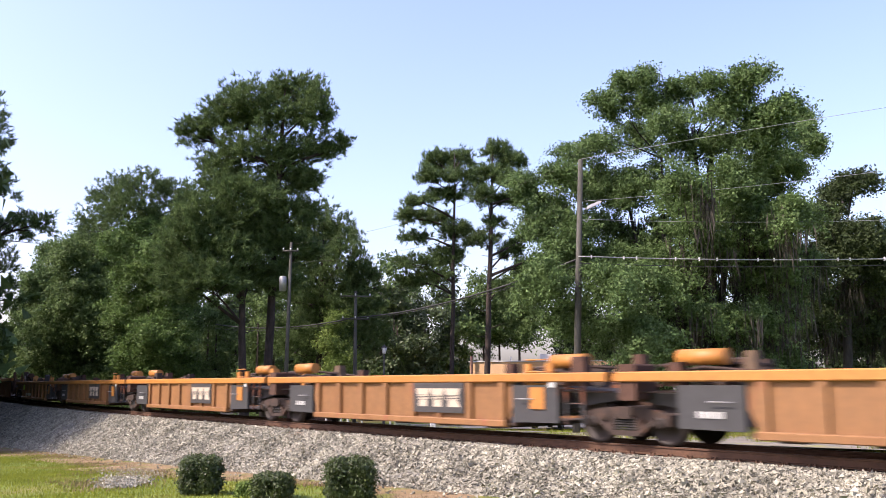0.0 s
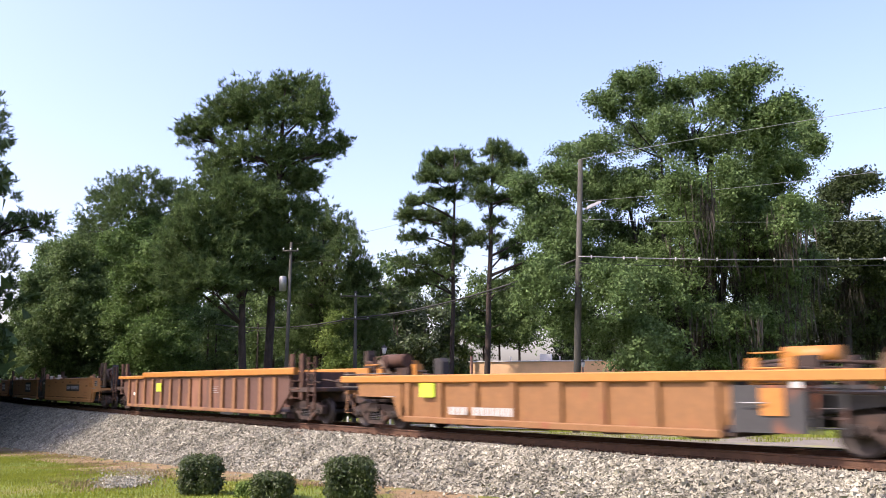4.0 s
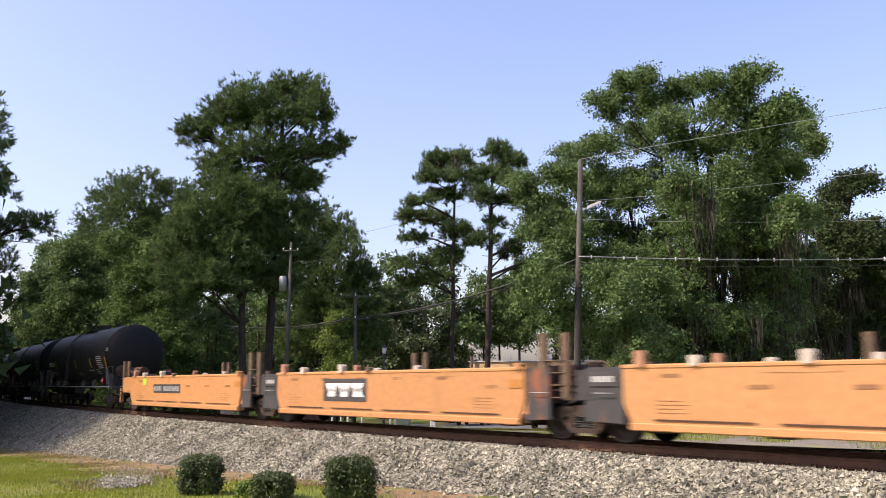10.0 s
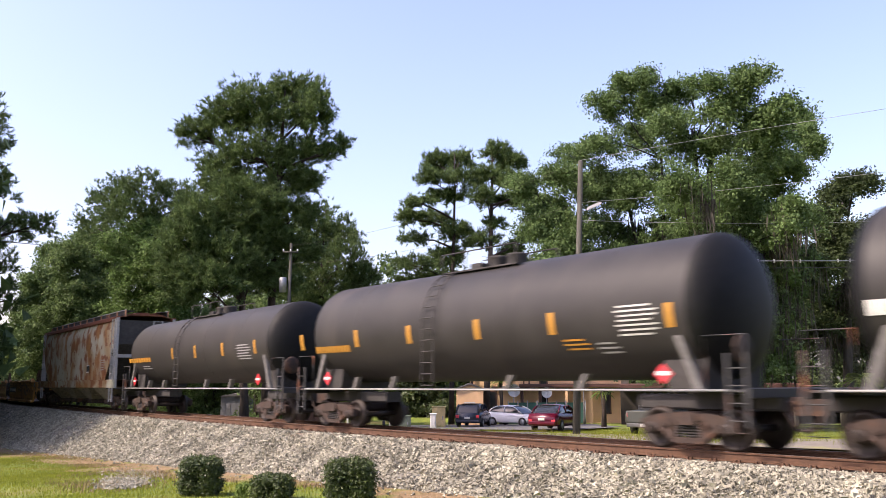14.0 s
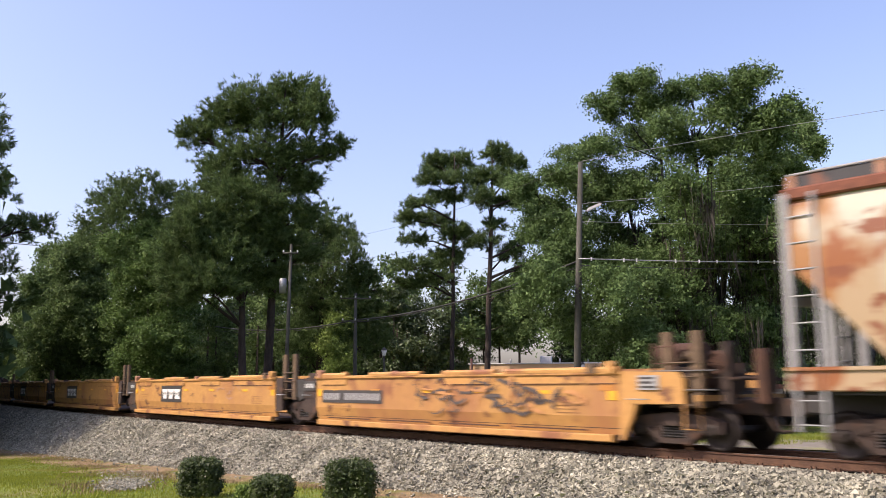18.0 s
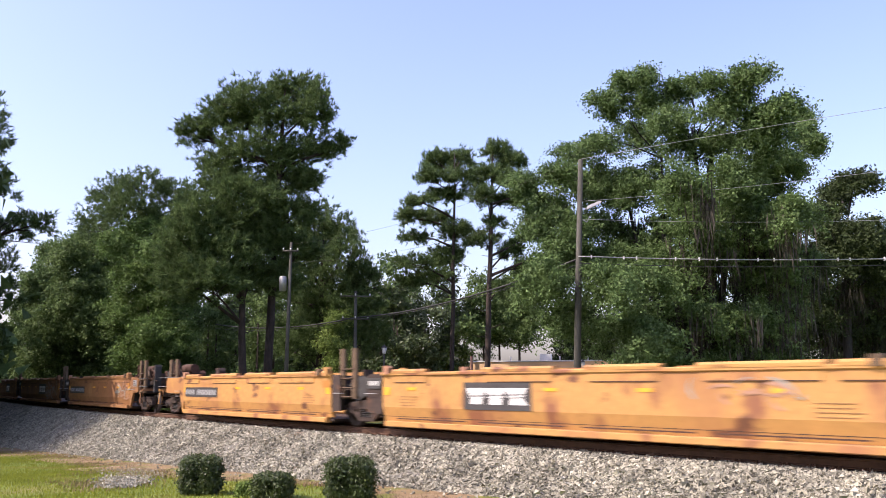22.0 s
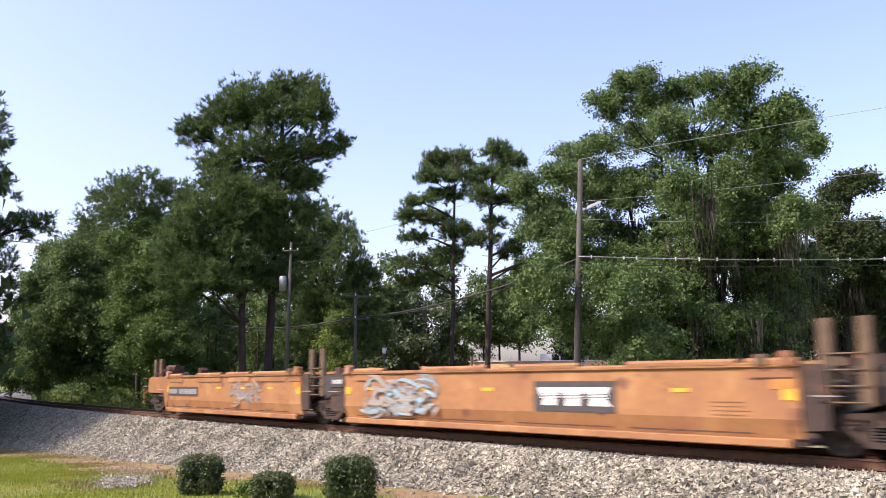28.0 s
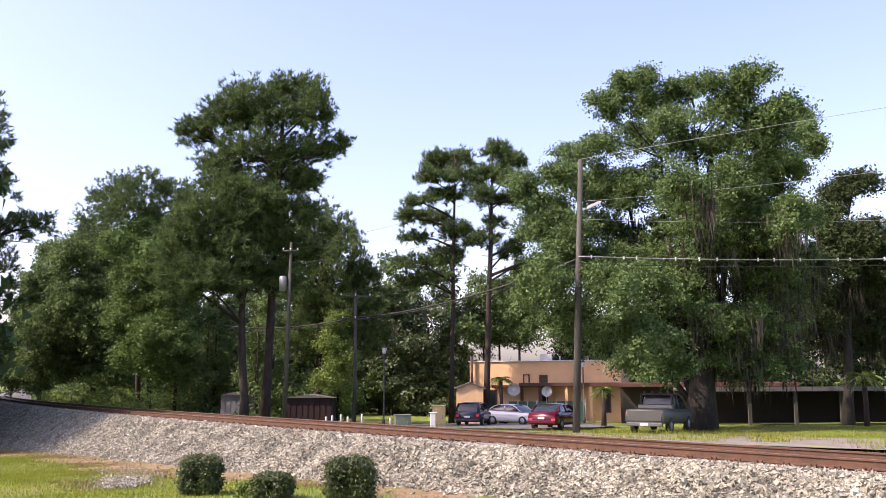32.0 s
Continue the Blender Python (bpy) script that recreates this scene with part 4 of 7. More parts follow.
plate(TRAIN[-1][0], "notice_patch", -3.85, -3.4, 1.3, 1.6, -YS - 0.045, plain("lime_sticker", (0.36, 0.5, 0.03), 0.6), "yellow-green notice on the side", 0.015)


def marks_on_shell(c, x, z, w, h, R, zc, mat, name, label=""):
    """A patch that follows the shell's curve on its near side."""
    g = Geo()
    n = 6
    vs = []
    for k in range(n + 1):
        zz = z - h / 2 + h * k / n
        y = -math.sqrt(max(R * R - (zz - zc) ** 2, 0.01)) - 0.012
        vs += [(x - w / 2, y, zz), (x + w / 2, y, zz)]
    g.add(vs, [(2 * k, 2 * k + 1, 2 * k + 3, 2 * k + 2) for k in range(n)])
    return part(name, g, mat, c, label)


M_MARK = plain("ochre_reflective_mark", (0.40, 0.19, 0.02), 0.5)
M_RED = plain("red_placard", (0.5, 0.025, 0.035), 0.5)


def tank_car(front, rear, seed, R=1.53, marks=(), texts=(), label=""):
    """A black tank car: shell with domed ends, manway, ladders, saddle braces and end frames."""
    L = front - rear
    c = thing("tank_car", label, "tank car", "tank cars")
    TRAIN.append((c, front, rear))
    zc = 1.40 + R
    hx = L / 2 - 1.15
    g = Geo()
    dome = [(hx - 0.62 + 0.62 * math.cos(a), R * math.sin(a)) for a in [i * math.pi / 20 for i in range(10, 0, -1)]]
    ends = dome + [(hx, 0.0)]
    g.lathe([(-hx + 0.62, R)] + [(x, R) for x in np.linspace(-hx + 2.5, hx - 2.5, 5)] + [(hx - 0.62, R)], (0, 0, zc), "x", 64)
    part("shell", g, M_TANK, c)
    for sx in (-1, 1):
        g = Geo()
        g.lathe([(sx * x, r) for x, r in ends], (0, 0, zc), "x", 48)
        part("domed_end", g, M_TANKEND, c, "black domed end, shade put into its colour")
    g = Geo()
    for x in (-hx * 0.62, -hx * 0.2, hx * 0.2, hx * 0.62):
        g.lathe([(x - 0.03, R + 0.001), (x - 0.015, R + 0.006), (x + 0.015, R + 0.006), (x + 0.03, R + 0.001)], (0, 0, zc), "x", 64)
    part("weld_seams", g, M_TANK, c)
    g = Geo()
    for x in (0.0, 0.75):
        g.lathe([(zc + R - 0.1, 0.28), (zc + R + 0.22, 0.28), (zc + R + 0.25, 0.3), (zc + R + 0.29, 0.28), (zc + R + 0.30, 0.0)], (x, 0, 0), "z", 20)
    g.box(-0.9, -0.45, -0.25, 0.25, zc + R - 0.06, zc + R + 0.16, 0.03)
    part("manway", g, M_BLACKISH, c, "black manway and valve housing")
    g = Geo()
    for sy in (-1, 1):
        g.box(-1.5, 1.5, sy * 0.62 - 0.14, sy * 0.62 + 0.14, zc + R - 0.12, zc + R - 0.08)
    for sy in (-1, 1):
        ys = sy * 0.78
        for x in (-1.5, -0.5, 0.5, 1.5):
            g.tube([(x, ys, zc + R - 0.15), (x, ys, zc + R + 0.42)], 0.018, 6)
        g.tube([(-1.5, ys, zc + R + 0.42), (1.5, ys, zc + R + 0.42)], 0.018, 6)
    part("top_walkway", g, M_BLACKISH, c, "walkway with a handrail on top")
    g = Geo()
    for sg in (-0.24, 0.24):
        pts = [(sg - 1.1, -math.sqrt(max((R + 0.1) ** 2 - (z - zc) ** 2, 0.3)), z) for z in np.linspace(1.2, zc + R * 0.93, 14)]
        pts = [(x, -R - 0.1 if z < zc else y, z) for x, y, z in pts]
        g.tube(pts, 0.02, 6)
    for z in np.arange(1.3, zc + R * 0.9, 0.3):
        y = -R - 0.1 if z < zc else -math.sqrt((R + 0.1) ** 2 - (z - zc) ** 2)
        g.tube([(-1.34, y, z), (-0.86, y, z)], 0.018, 6)
    part("side_ladder", g, M_BLACKISH, c, "black side ladder")
    # sills, running rails, braces
    g = Geo()
    for sy in (-1, 1):
        g.tube([(-L / 2 + 0.9, sy * 1.42, 1.19), (L / 2 - 0.9, sy * 1.42, 1.19)], 0.026, 6)
    part("side_handrail", g, M_GREYMARK, c, "pale grey side handrail")
    for x in (-5.0, -3.1, 1.65, 4.05):
        g = Geo()
        lean = 0.22 if x > 0 else 0.18
        g.prism([(x - 0.06, 1.18), (x + 0.06, 1.18), (x + lean + 0.06, 1.55), (x + lean - 0.06, 1.55)], -1.42, -1.26)
        part("rail_bracket", g, M_BRACE, c)
    for sx in (-1, 1):
        g = Geo()
        xb = sx * (L / 2 - 2.15)
        g.box(xb - 0.35, xb + 0.35, -0.33, 0.33, 0.8, 1.6, 0.05)
        g.prism([(xb - 0.4, 1.15), (xb + 0.4, 1.15), (xb + 0.55, 2.0), (xb - 0.55, 2.0)], -1.05, 1.05)
        g.box(min(sx * (L / 2 - 0.5), sx * (hx - 2.8)), max(sx * (L / 2 - 0.5), sx * (hx - 2.8)), -0.3, 0.3, 0.78, 1.1, 0.04)
        part("draft_sill", g, M_BLACKISH, c)
        g = Geo()
        xe = sx * (L / 2 - 0.55)
        g.box(xe - 0.06, xe + 0.06, -1.45, 1.45, 1.04, 1.24, 0.02)
        g.box(min(xe, xe - sx * 1.1), max(xe, xe - sx * 1.1), -1.4, 1.4, 1.16, 1.2)
        for sy in (-1, 1):
            g.tube([(xe, sy * 1.42, 1.2), (xe, sy * 1.42, 2.25), (xe - sx * 0.9, sy * 1.42, 2.25), (xe - sx * 0.9, sy * 1.42, 1.2)], 0.02, 6)
            g.tube([(xe, sy * 1.42, 1.1), (xe, sy * 1.45, 0.4), (xe - sx * 0.4, sy * 1.45, 0.4), (xe - sx * 0.4, sy * 1.42, 1.1)], 0.02, 6)
        part("end_frame", g, M_GREY, c, "dark end platform with handrails and steps")
        g = Geo()
        g.prism([(xe - sx * 1.15, 1.2), (xe - sx * 1.0, 1.2), (xe - sx * 1.5, 2.4), (xe - sx * 1.65, 2.4)], -1.40, -1.28)
        part("end_brace", g, M_BRACE, c, "grey slanting brace")
        coupler(c, sx * L / 2, sx)
        bogie(c, sx * (L / 2 - 2.15))
        ladder(c, xe - sx * 0.2, -1.42, 0.5, 1.9, 0.4, 0.33, M_GREY, "x", "end_ladder")
    g = Geo()
    g.lathe([(0, 0), (0, 0.28), (0.03, 0.30), (0.06, 0.28), (0.06, 0.0)], (L / 2 - 0.95, -0.9, 2.0), "x", 18)
    part("brake_wheel", g, M_DIRT, c)
    for sx in (-1, 1):
        g = Geo()
        x, z, d = sx * (hx - 1.25), 1.52, 0.21
        g.prism([(x - d, z), (x, z - d), (x + d, z), (x, z + d)], -1.47, -1.45)
        part("placard", g, M_RED, c, "red and white diamond placard")
        g = Geo()
        g.box(x - d * 0.7, x + d * 0.7, -1.482, -1.47, z - 0.03, z + 0.05)
        part("placard_band", g, M_WHITE, c)
    for x, z, w, h in marks:
        marks_on_shell(c, x, z, w, h, R, zc, M_MARK, "reflective_mark", "ochre reflective mark")
    for x, z, w, rows, mat in texts:
        for i in range(rows):
            marks_on_shell(c, x + ((i * 7) % 3 - 1) * 0.05, z - i * 0.1, w * (0.8 + 0.2 * ((i * 5) % 3) / 2), 0.04, R, zc, mat, "stencil_line", "line of small pale lettering")
    return c


T = [-158.9, -176.5, -194.1, -212.4]
MARKS = [(x, 2.5, 0.2, 0.5) for x in (-2.08, 0.23, 3.74, 6.95)]
TEXTS = [(-6.2, 2.1, 1.5, 2, M_PALE), (5.7, 2.8, 1.2, 7, M_PALE), (4.8, 2.12, 0.7, 3, M_GREYMARK),
         (0.55, 1.98, 1.1, 2, M_GREYMARK), (3.2, 2.1, 0.45, 1, M_GREYMARK), (3.85, 2.1, 0.6, 1, M_GREYMARK), (7.4, 3.2, 0.5, 2, M_GREYMARK)]
first_tank = tank_car(T[0], T[1], 1, 1.56, MARKS, TEXTS, "black tank car with ochre marks and pale stencils")
for i in range(8):
    marks_on_shell(first_tank, -6.95 + i * 0.21, 2.57, 0.16, 0.26, 1.56, 2.96, M_WHITE, "character_bar", "pale character")
marks_on_shell(first_tank, -5.0, 2.5, 0.14, 0.55, 1.56, 2.96, M_MARK, "reflective_mark", "ochre reflective mark")
second_tank = tank_car(T[1], T[2], 2, 1.55, [(x, 2.7, 0.18, 0.5) for x in (-4.7, -2.08, 0.78, 3.38, 6.65, -7.9)],
                       [(5.8, 2.95, 1.1, 7, M_PALE), (4.0, 2.3, 0.75, 3, M_MARK), (4.9, 2.2, 0.6, 3, M_GREYMARK)], "black tank car with an ochre name line and pale stencils")
for i in range(9):
    marks_on_shell(second_tank, -7.0 + i * 0.22, 2.42, 0.16, 0.2, 1.55, 2.95, M_MARK, "character_bar", "ochre character")
third_tank = tank_car(T[2], T[3], 3, 1.48, [(x, 2.7, 0.16, 0.5) for x in (-1.9, 0.7, 3.5, 6.4)],
                      [(5.4, 2.8, 1.2, 6, M_GREYMARK), (-5.5, 2.2, 1.2, 2, M_GREYMARK)], "dull black tank car with an ochre name line")
for i in range(9):
    marks_on_shell(third_tank, -7.6 + i * 0.34, 2.5, 0.26, 0.2, 1.48, 2.88, M_MARK, "character_bar", "ochre character")


M_CHUTE = plain("grimy_cream_paint", (0.2, 0.165, 0.12), 0.85, spread=0.4, bump=0.1)


def hopper_car(front, rear):
    """A covered hopper, white paint eaten by rust, with outlet chutes below."""
    L = front - rear
    c = thing("hopper_car", "white covered hopper car streaked with orange rust", "hopper car")
    TRAIN.append((c, front, rear))
    hx = L / 2 - 0.75
    for sy in (-1, 1):
        # side sheet: bulged section from the sill to the eaves
        g = Geo()
        sec = [(1.50, 1.22), (1.50, 1.62), (1.52, 2.4), (1.56, 3.2), (1.55, 3.9), (1.42, 4.30)]
        nxp = 24
        vs, fs = [], []
        for i in range(nxp + 1):
            f = i / nxp
            for k, (y, z) in enumerate(sec):
                cutx = max(0.0, 1.0 - (z - 1.62) / 1.6) * 1.7 if z > 1.3 else 0.0
                half = hx - 0.15 - (cutx if z >= 1.62 else 0.0)
                x = -half + 2 * half * f
                vs.append((x, sy * y, z))
        m = len(sec)
        for i in range(nxp):
            for k in range(1, m - 1):
                fs.append((i * m + k, (i + 1) * m + k, (i + 1) * m + k + 1, i * m + k + 1))
        g.add(vs, fs, True)
        part("side_sheet", g, M_HOPPER, c)
        g = Geo()
        g.box(-hx, hx, sy * 1.54 - 0.05, sy * 1.54 + 0.05, 1.20, 1.60, 0.02)
        part("side_sill", g, M_HOPPER, c, "white side sill stained with rust")
        g = Geo()
        g.box(-hx + 0.1, hx - 0.1, sy * 1.44 - 0.09, sy * 1.44 + 0.09, 4.26, 4.46, 0.03)
        part("eave", g, M_HOPROOF, c, "rusty eave rail")
    g = Geo()
    g.sweep([(-1.45, 4.40), (-0.8, 4.60), (0.8, 4.60), (1.45, 4.40), (0.8, 4.52), (-0.8, 4.52)], -hx + 0.12, hx - 0.12)
    part("roof", g, M_HOPROOF, c)
    g = Geo()
    for i in range(4):
        x = -hx + 2.5 + i * (2 * hx - 5) / 3
        g.box(x - 1.7, x + 1.7, -0.35, 0.35, 4.58, 4.70, 0.03)
    part("roof_hatches", g, M_HOPROOF, c)
    for sy in (-1, 1):
        g = Geo()
        g.box(-hx, hx, sy * 1.05 - 0.02, sy * 1.05 + 0.02, 4.50, 4.74)
        g.box(-hx, hx, sy * 0.85 - 0.18, sy * 0.85 + 0.18, 4.70, 4.73)
        part("roof_walk", g, M_GREY, c, "dark grated roof walkway")
        g = Geo()
        g.tube([(-hx, sy * 1.08, 4.76), (hx, sy * 1.08, 4.76)], 0.022, 6)
        part("roof_rail", g, M_GREYMARK, c, "pale rail along the roof walkway")
        for x in np.linspace(-hx + 0.05, hx - 0.05, 12):
            g = Geo()
            g.prism([(x - 0.09, 4.44), (x + 0.09, 4.44), (x + 0.07, 4.74), (x - 0.07, 4.74)], sy * 1.09 - 0.02, sy * 1.09 + 0.02)
            part("walk_bracket", g, M_PINKISH, c, "pale rusty bracket of the walkway")
    for sx in (-1, 1):
        g = Geo()
        xt, xb = sx * (hx - 0.15), sx * (hx - 1.85)
        g.add([(xt, -1.5, 4.3), (xt, 1.5, 4.3), (xt, 1.56, 3.2), (xt, -1.56, 3.2), (xb, 1.5, 1.62), (xb, -1.5, 1.62)],
              [(0, 1, 2, 3), (3, 2, 4, 5)])
        part("slope_sheet", g, M_BLACKISH if sx > 0 else M_HOPPER, c, "dark sloping end sheet")
        g = Geo()
        for sy in (-1, 1):
            g.box(sx * (hx - 0.08) - 0.07, sx * (hx - 0.08) + 0.07, sy * 1.45 - 0.07, sy * 1.45 + 0.07, 1.2, 4.4)
            g.box(sx * (hx - 0.75) - 0.05, sx * (hx - 0.75) + 0.05, sy * 1.47 - 0.05, sy * 1.47 + 0.05, 1.6, 3.4)
        g.box(sx * (hx - 0.05) - 0.06, sx * (hx - 0.05) + 0.06, -1.4, 1.4, 2.6, 2.75)
        part("end_posts", g, M_GREYMARK, c, "pale end posts")
        ladder(c, sx * (hx - 0.4), -1.56, 0.5, 4.35, 0.5, 0.42, M_GREYMARK)
        ladder(c, sx * (hx - 0.02), 0.6, 1.2, 4.3, 0.45, 0.42, M_GREYMARK, "y")
        g = Geo()
        g.box(min(sx * (L / 2 - 0.4), sx * (hx - 3.4)), max(sx * (L / 2 - 0.4), sx * (hx - 3.4)), -0.33, 0.33, 0.76, 1.2, 0.04)
        g.box(min(sx * hx, sx * (hx - 1.7)), max(sx * hx, sx * (hx - 1.7)), -1.45, 1.45, 1.14, 1.2)
        part("end_sill", g, M_BLACKISH, c)
        coupler(c, sx * L / 2, sx)
        bogie(c, sx * (L / 2 - 2.3))
    for x in (-5.6, -1.9, 1.9, 5.6):
        g = Geo()
        vs = [(x - 1.5, -1.45, 1.25), (x + 1.5, -1.45, 1.25), (x + 1.5, 1.45, 1.25), (x - 1.5, 1.45, 1.25), (x - 0.45, -0.85, 0.55), (x + 0.45, -0.85, 0.55), (x + 0.45, 0.85, 0.55), (x - 0.45, 0.85, 0.55)]
        g.add(vs, [(0, 1, 5, 4), (1, 2, 6, 5), (2, 3, 7, 6), (3, 0, 4, 7), (4, 5, 6, 7)])
        part("outlet_chute", g, M_CHUTE, c, "rust-stained outlet chute")
        g = Geo()
        g.box(x - 0.45, x + 0.45, -0.95, 0.95, 0.32, 0.55, 0.03)
        part("outlet_gate", g, M_DIRT, c)
    for sy in (-1, 1):
        g = Geo()
        g.box(-hx, hx, sy * 1.59 - 0.05, sy * 1.59 + 0.05, 1.56, 1.62)
        part("sill_ledge", g, M_HOPPER, c, "pale ledge along the side sill")
    plate(c, "label_plate", 3.5, 4.0, 2.02, 2.3, -1.575, M_GREY, "small dark label with pale lines")
    plate(c, "label_line", 3.48, 4.02, 2.3, 2.34, -1.58, M_WHITE)
    plate(c, "label_line", 3.48, 4.02, 1.98, 2.02, -1.58, M_WHITE)
    lines(c, 6.9, 2.5, -1.58, 0.95, 5, M_GREYMARK, 0.11, 0.04)
    for piece in c.children:
        for v in piece.data.vertices:
            v.co.z += max(0.0, v.co.z - 1.6) * 0.14    # a tall-bodied hopper
    return c


hopper_car(-212.4, -232.0)

M_SPRAY_W = plain("pale_spray_paint", (0.24, 0.22, 0.19), 0.6, spread=0.2)
M_SPRAY_B = plain("pale_blue_spray_paint", (0.20, 0.30, 0.34), 0.6, spread=0.25)
M_SPRAY_G = plain("grey_spray_paint", (0.17, 0.16, 0.15), 0.6, spread=0.25)
M_SPRAY_K = plain("dark_spray_paint", (0.06, 0.045, 0.04), 0.6, spread=0.3)
M_SPRAY_P = plain("pinkish_spray_paint", (0.30, 0.16, 0.10), 0.6, spread=0.2)
GRAF_D = {1: [(1.45, 1.08, 6.0, 1.0, ((M_SPRAY_K, 28), (M_YELLOW, 14), (M_SPRAY_K, 8)))], 2: [(3.4, 1.2, 2.0, 0.8, ((M_SPRAY_P, 8),))],
          4: [(4.2, 1.1, 2.2, 0.8, ((M_SPRAY_P, 9), (M_SPRAY_W, 4)))]}
GRAF_E = {1: [(4.0, 1.05, 2.4, 1.1, ((M_SPRAY_P, 16), (M_SPRAY_W, 7)))], 2: [(5.1, 0.95, 4.0, 1.15, ((M_SPRAY_P, 34), (M_SPRAY_G, 14), (M_SPRAY_W, 16)))],
          4: [(-4.5, 0.95, 2.7, 1.25, ((M_SPRAY_G, 24), (M_SPRAY_B, 28), (M_SPRAY_W, 26)))], 5: [(3.35, 0.95, 2.4, 1.1, ((M_SPRAY_P, 8), (M_SPRAY_G, 22), (M_SPRAY_W, 6)))]}
Dn = [-232.0, -248.8, -266.2, -283.45, -300.95, -318.4]
for i in range(1, 6):
    well_unit(Dn[i - 1], Dn[i], STYLE_D, ((3.1, 1.5) if i == 1 else "joint", (3.9, 1.9) if i == 5 else "joint"), 40 + i, "weathered yellow well cars",
              "weathered yellow container well car with rust streaks, empty", logo_at={2: -2.6, 3: -2.6, 4: -2.6}.get(i), number_at={1: -5.0, 5: -2.95}.get(i), extras=GRAF_D.get(i, ()))
En = [-318.4, -335.2, -352.85, -370.8, -388.1, -405.7]
for i in range(1, 6):
    well_unit(En[i - 1], En[i], STYLE_E, ((3.15, 1.95) if i == 1 else "joint", (4.0, 1.65) if i == 5 else "joint"), 60 + i, "faded orange well cars",
              "faded orange container well car with rust stains, empty", logo_at={2: 1.65, 3: 1.85, 4: 1.97}.get(i), number_at={1: -5.05, 5: -2.9}.get(i), extras=GRAF_E.get(i, ()))
# ---------------------------------------------------------------- trees
def leaf_cloud(lobes, count, make, seed, sub=24, tight=0.32, tall=0.5):
    """Leaf clumps in ellipsoid lobes (x, y, z, rx, ry, rz): each lobe breaks up into uneven smaller sprays with gaps between."""
    r = np.random.default_rng(seed)
    L = np.array(lobes, float)
    d = r.normal(size=(len(L), sub, 3))
    d /= np.linalg.norm(d, axis=2)[..., None]
    rad = r.random((len(L), sub, 1)) ** 0.45 * 0.98
    C = (L[:, None, :3] + d * rad * L[:, None, 3:]).reshape(-1, 3)
    size = (L[:, None, 3:] * tight * (0.5 + 0.9 * r.random((len(L), sub, 1)))).reshape(-1, 3)
    size[:, 2] = np.maximum(size[:, 2], tall * size[:, 0])
    vol = size.prod(1) ** 0.8
    pick = r.choice(len(C), count, p=vol / vol.sum())
    d = r.normal(size=(count, 3))
    d /= np.linalg.norm(d, axis=1)[:, None]
    rad = r.random(count) ** 0.5 * (0.8 + 0.45 * r.random(count))
    P = C[pick] + d * rad[:, None] * size[pick]
    return make(P, d, r)


def bough_cloud(lobes, boughs, per, make, seed, rise=0.25, droop=0.0, jitter=0.16, inner=0.3, flat=0.45):
    """Foliage strung along boughs that spread from the heart of each lobe (x, y, z, rx, ry, rz) to its rim: tufts crowd the outer ends,
    and air stays between one bough and the next. rise: how far the boughs point up; droop: how far their ends hang."""
    r = np.random.default_rng(seed)
    L = np.array(lobes, float)
    size = (L[:, 3] * L[:, 5]) ** 0.75
    pick = r.choice(len(L), boughs, p=size / size.sum())
    az = r.random(boughs) * 2 * math.pi
    el = np.clip(r.normal(rise, flat, boughs), -0.9, 1.35)
    d = np.stack([np.cos(az) * np.cos(el), np.sin(az) * np.cos(el), np.sin(el)], 1)
    rad = L[pick, 3:]
    root = L[pick, :3] + r.normal(size=(boughs, 3)) * rad * np.array([0.22, 0.22, 0.25])
    tip = L[pick, :3] + d * rad * (0.72 + 0.42 * r.random((boughs, 1)))
    t = (inner + (1 - inner) * r.random((boughs, per)) ** 0.6)[..., None]
    P = root[:, None] + (tip - root)[:, None] * t
    ln = np.linalg.norm(tip - root, axis=1)[:, None, None]
    P = P + np.array([0, 0, 1.0]) * ln * t * t * (0.10 - droop)
    P = P + r.normal(size=P.shape) * jitter * (0.55 + 0.7 * t) * np.array([1, 1, 0.8])
    out = (tip - root) / np.linalg.norm(tip - root, axis=1)[:, None]
    D = np.repeat(out[:, None], per, 1) + r.normal(size=P.shape) * 0.35
    D /= np.linalg.norm(D, axis=2)[..., None]
    return make(P.reshape(-1, 3), D.reshape(-1, 3), r)


def needle_tufts(size, blades=7):
    def make(P, d, r):
        n = len(P)
        m = blades
        out = d[:, None, :] * 0.75 + r.normal(size=(n, m, 3)) * 0.5 + np.array([0, 0, 0.3])
        out /= np.linalg.norm(out, axis=2)[..., None]
        side = np.cross(out, r.normal(size=(n, m, 3)))
        side /= np.linalg.norm(side, axis=2)[..., None] + 1e-9
        ln = size * (0.6 + 0.8 * r.random((n, m, 1)))
        base = P[:, None, :] + r.normal(size=(n, m, 3)) * size * 0.12
        wd = ln * 0.085
        V = np.stack([base + side * wd, base + out * ln, base - side * wd], 2).reshape(-1, 3)
        F = np.arange(n * m * 3).reshape(-1, 3)
        return V, F
    return make


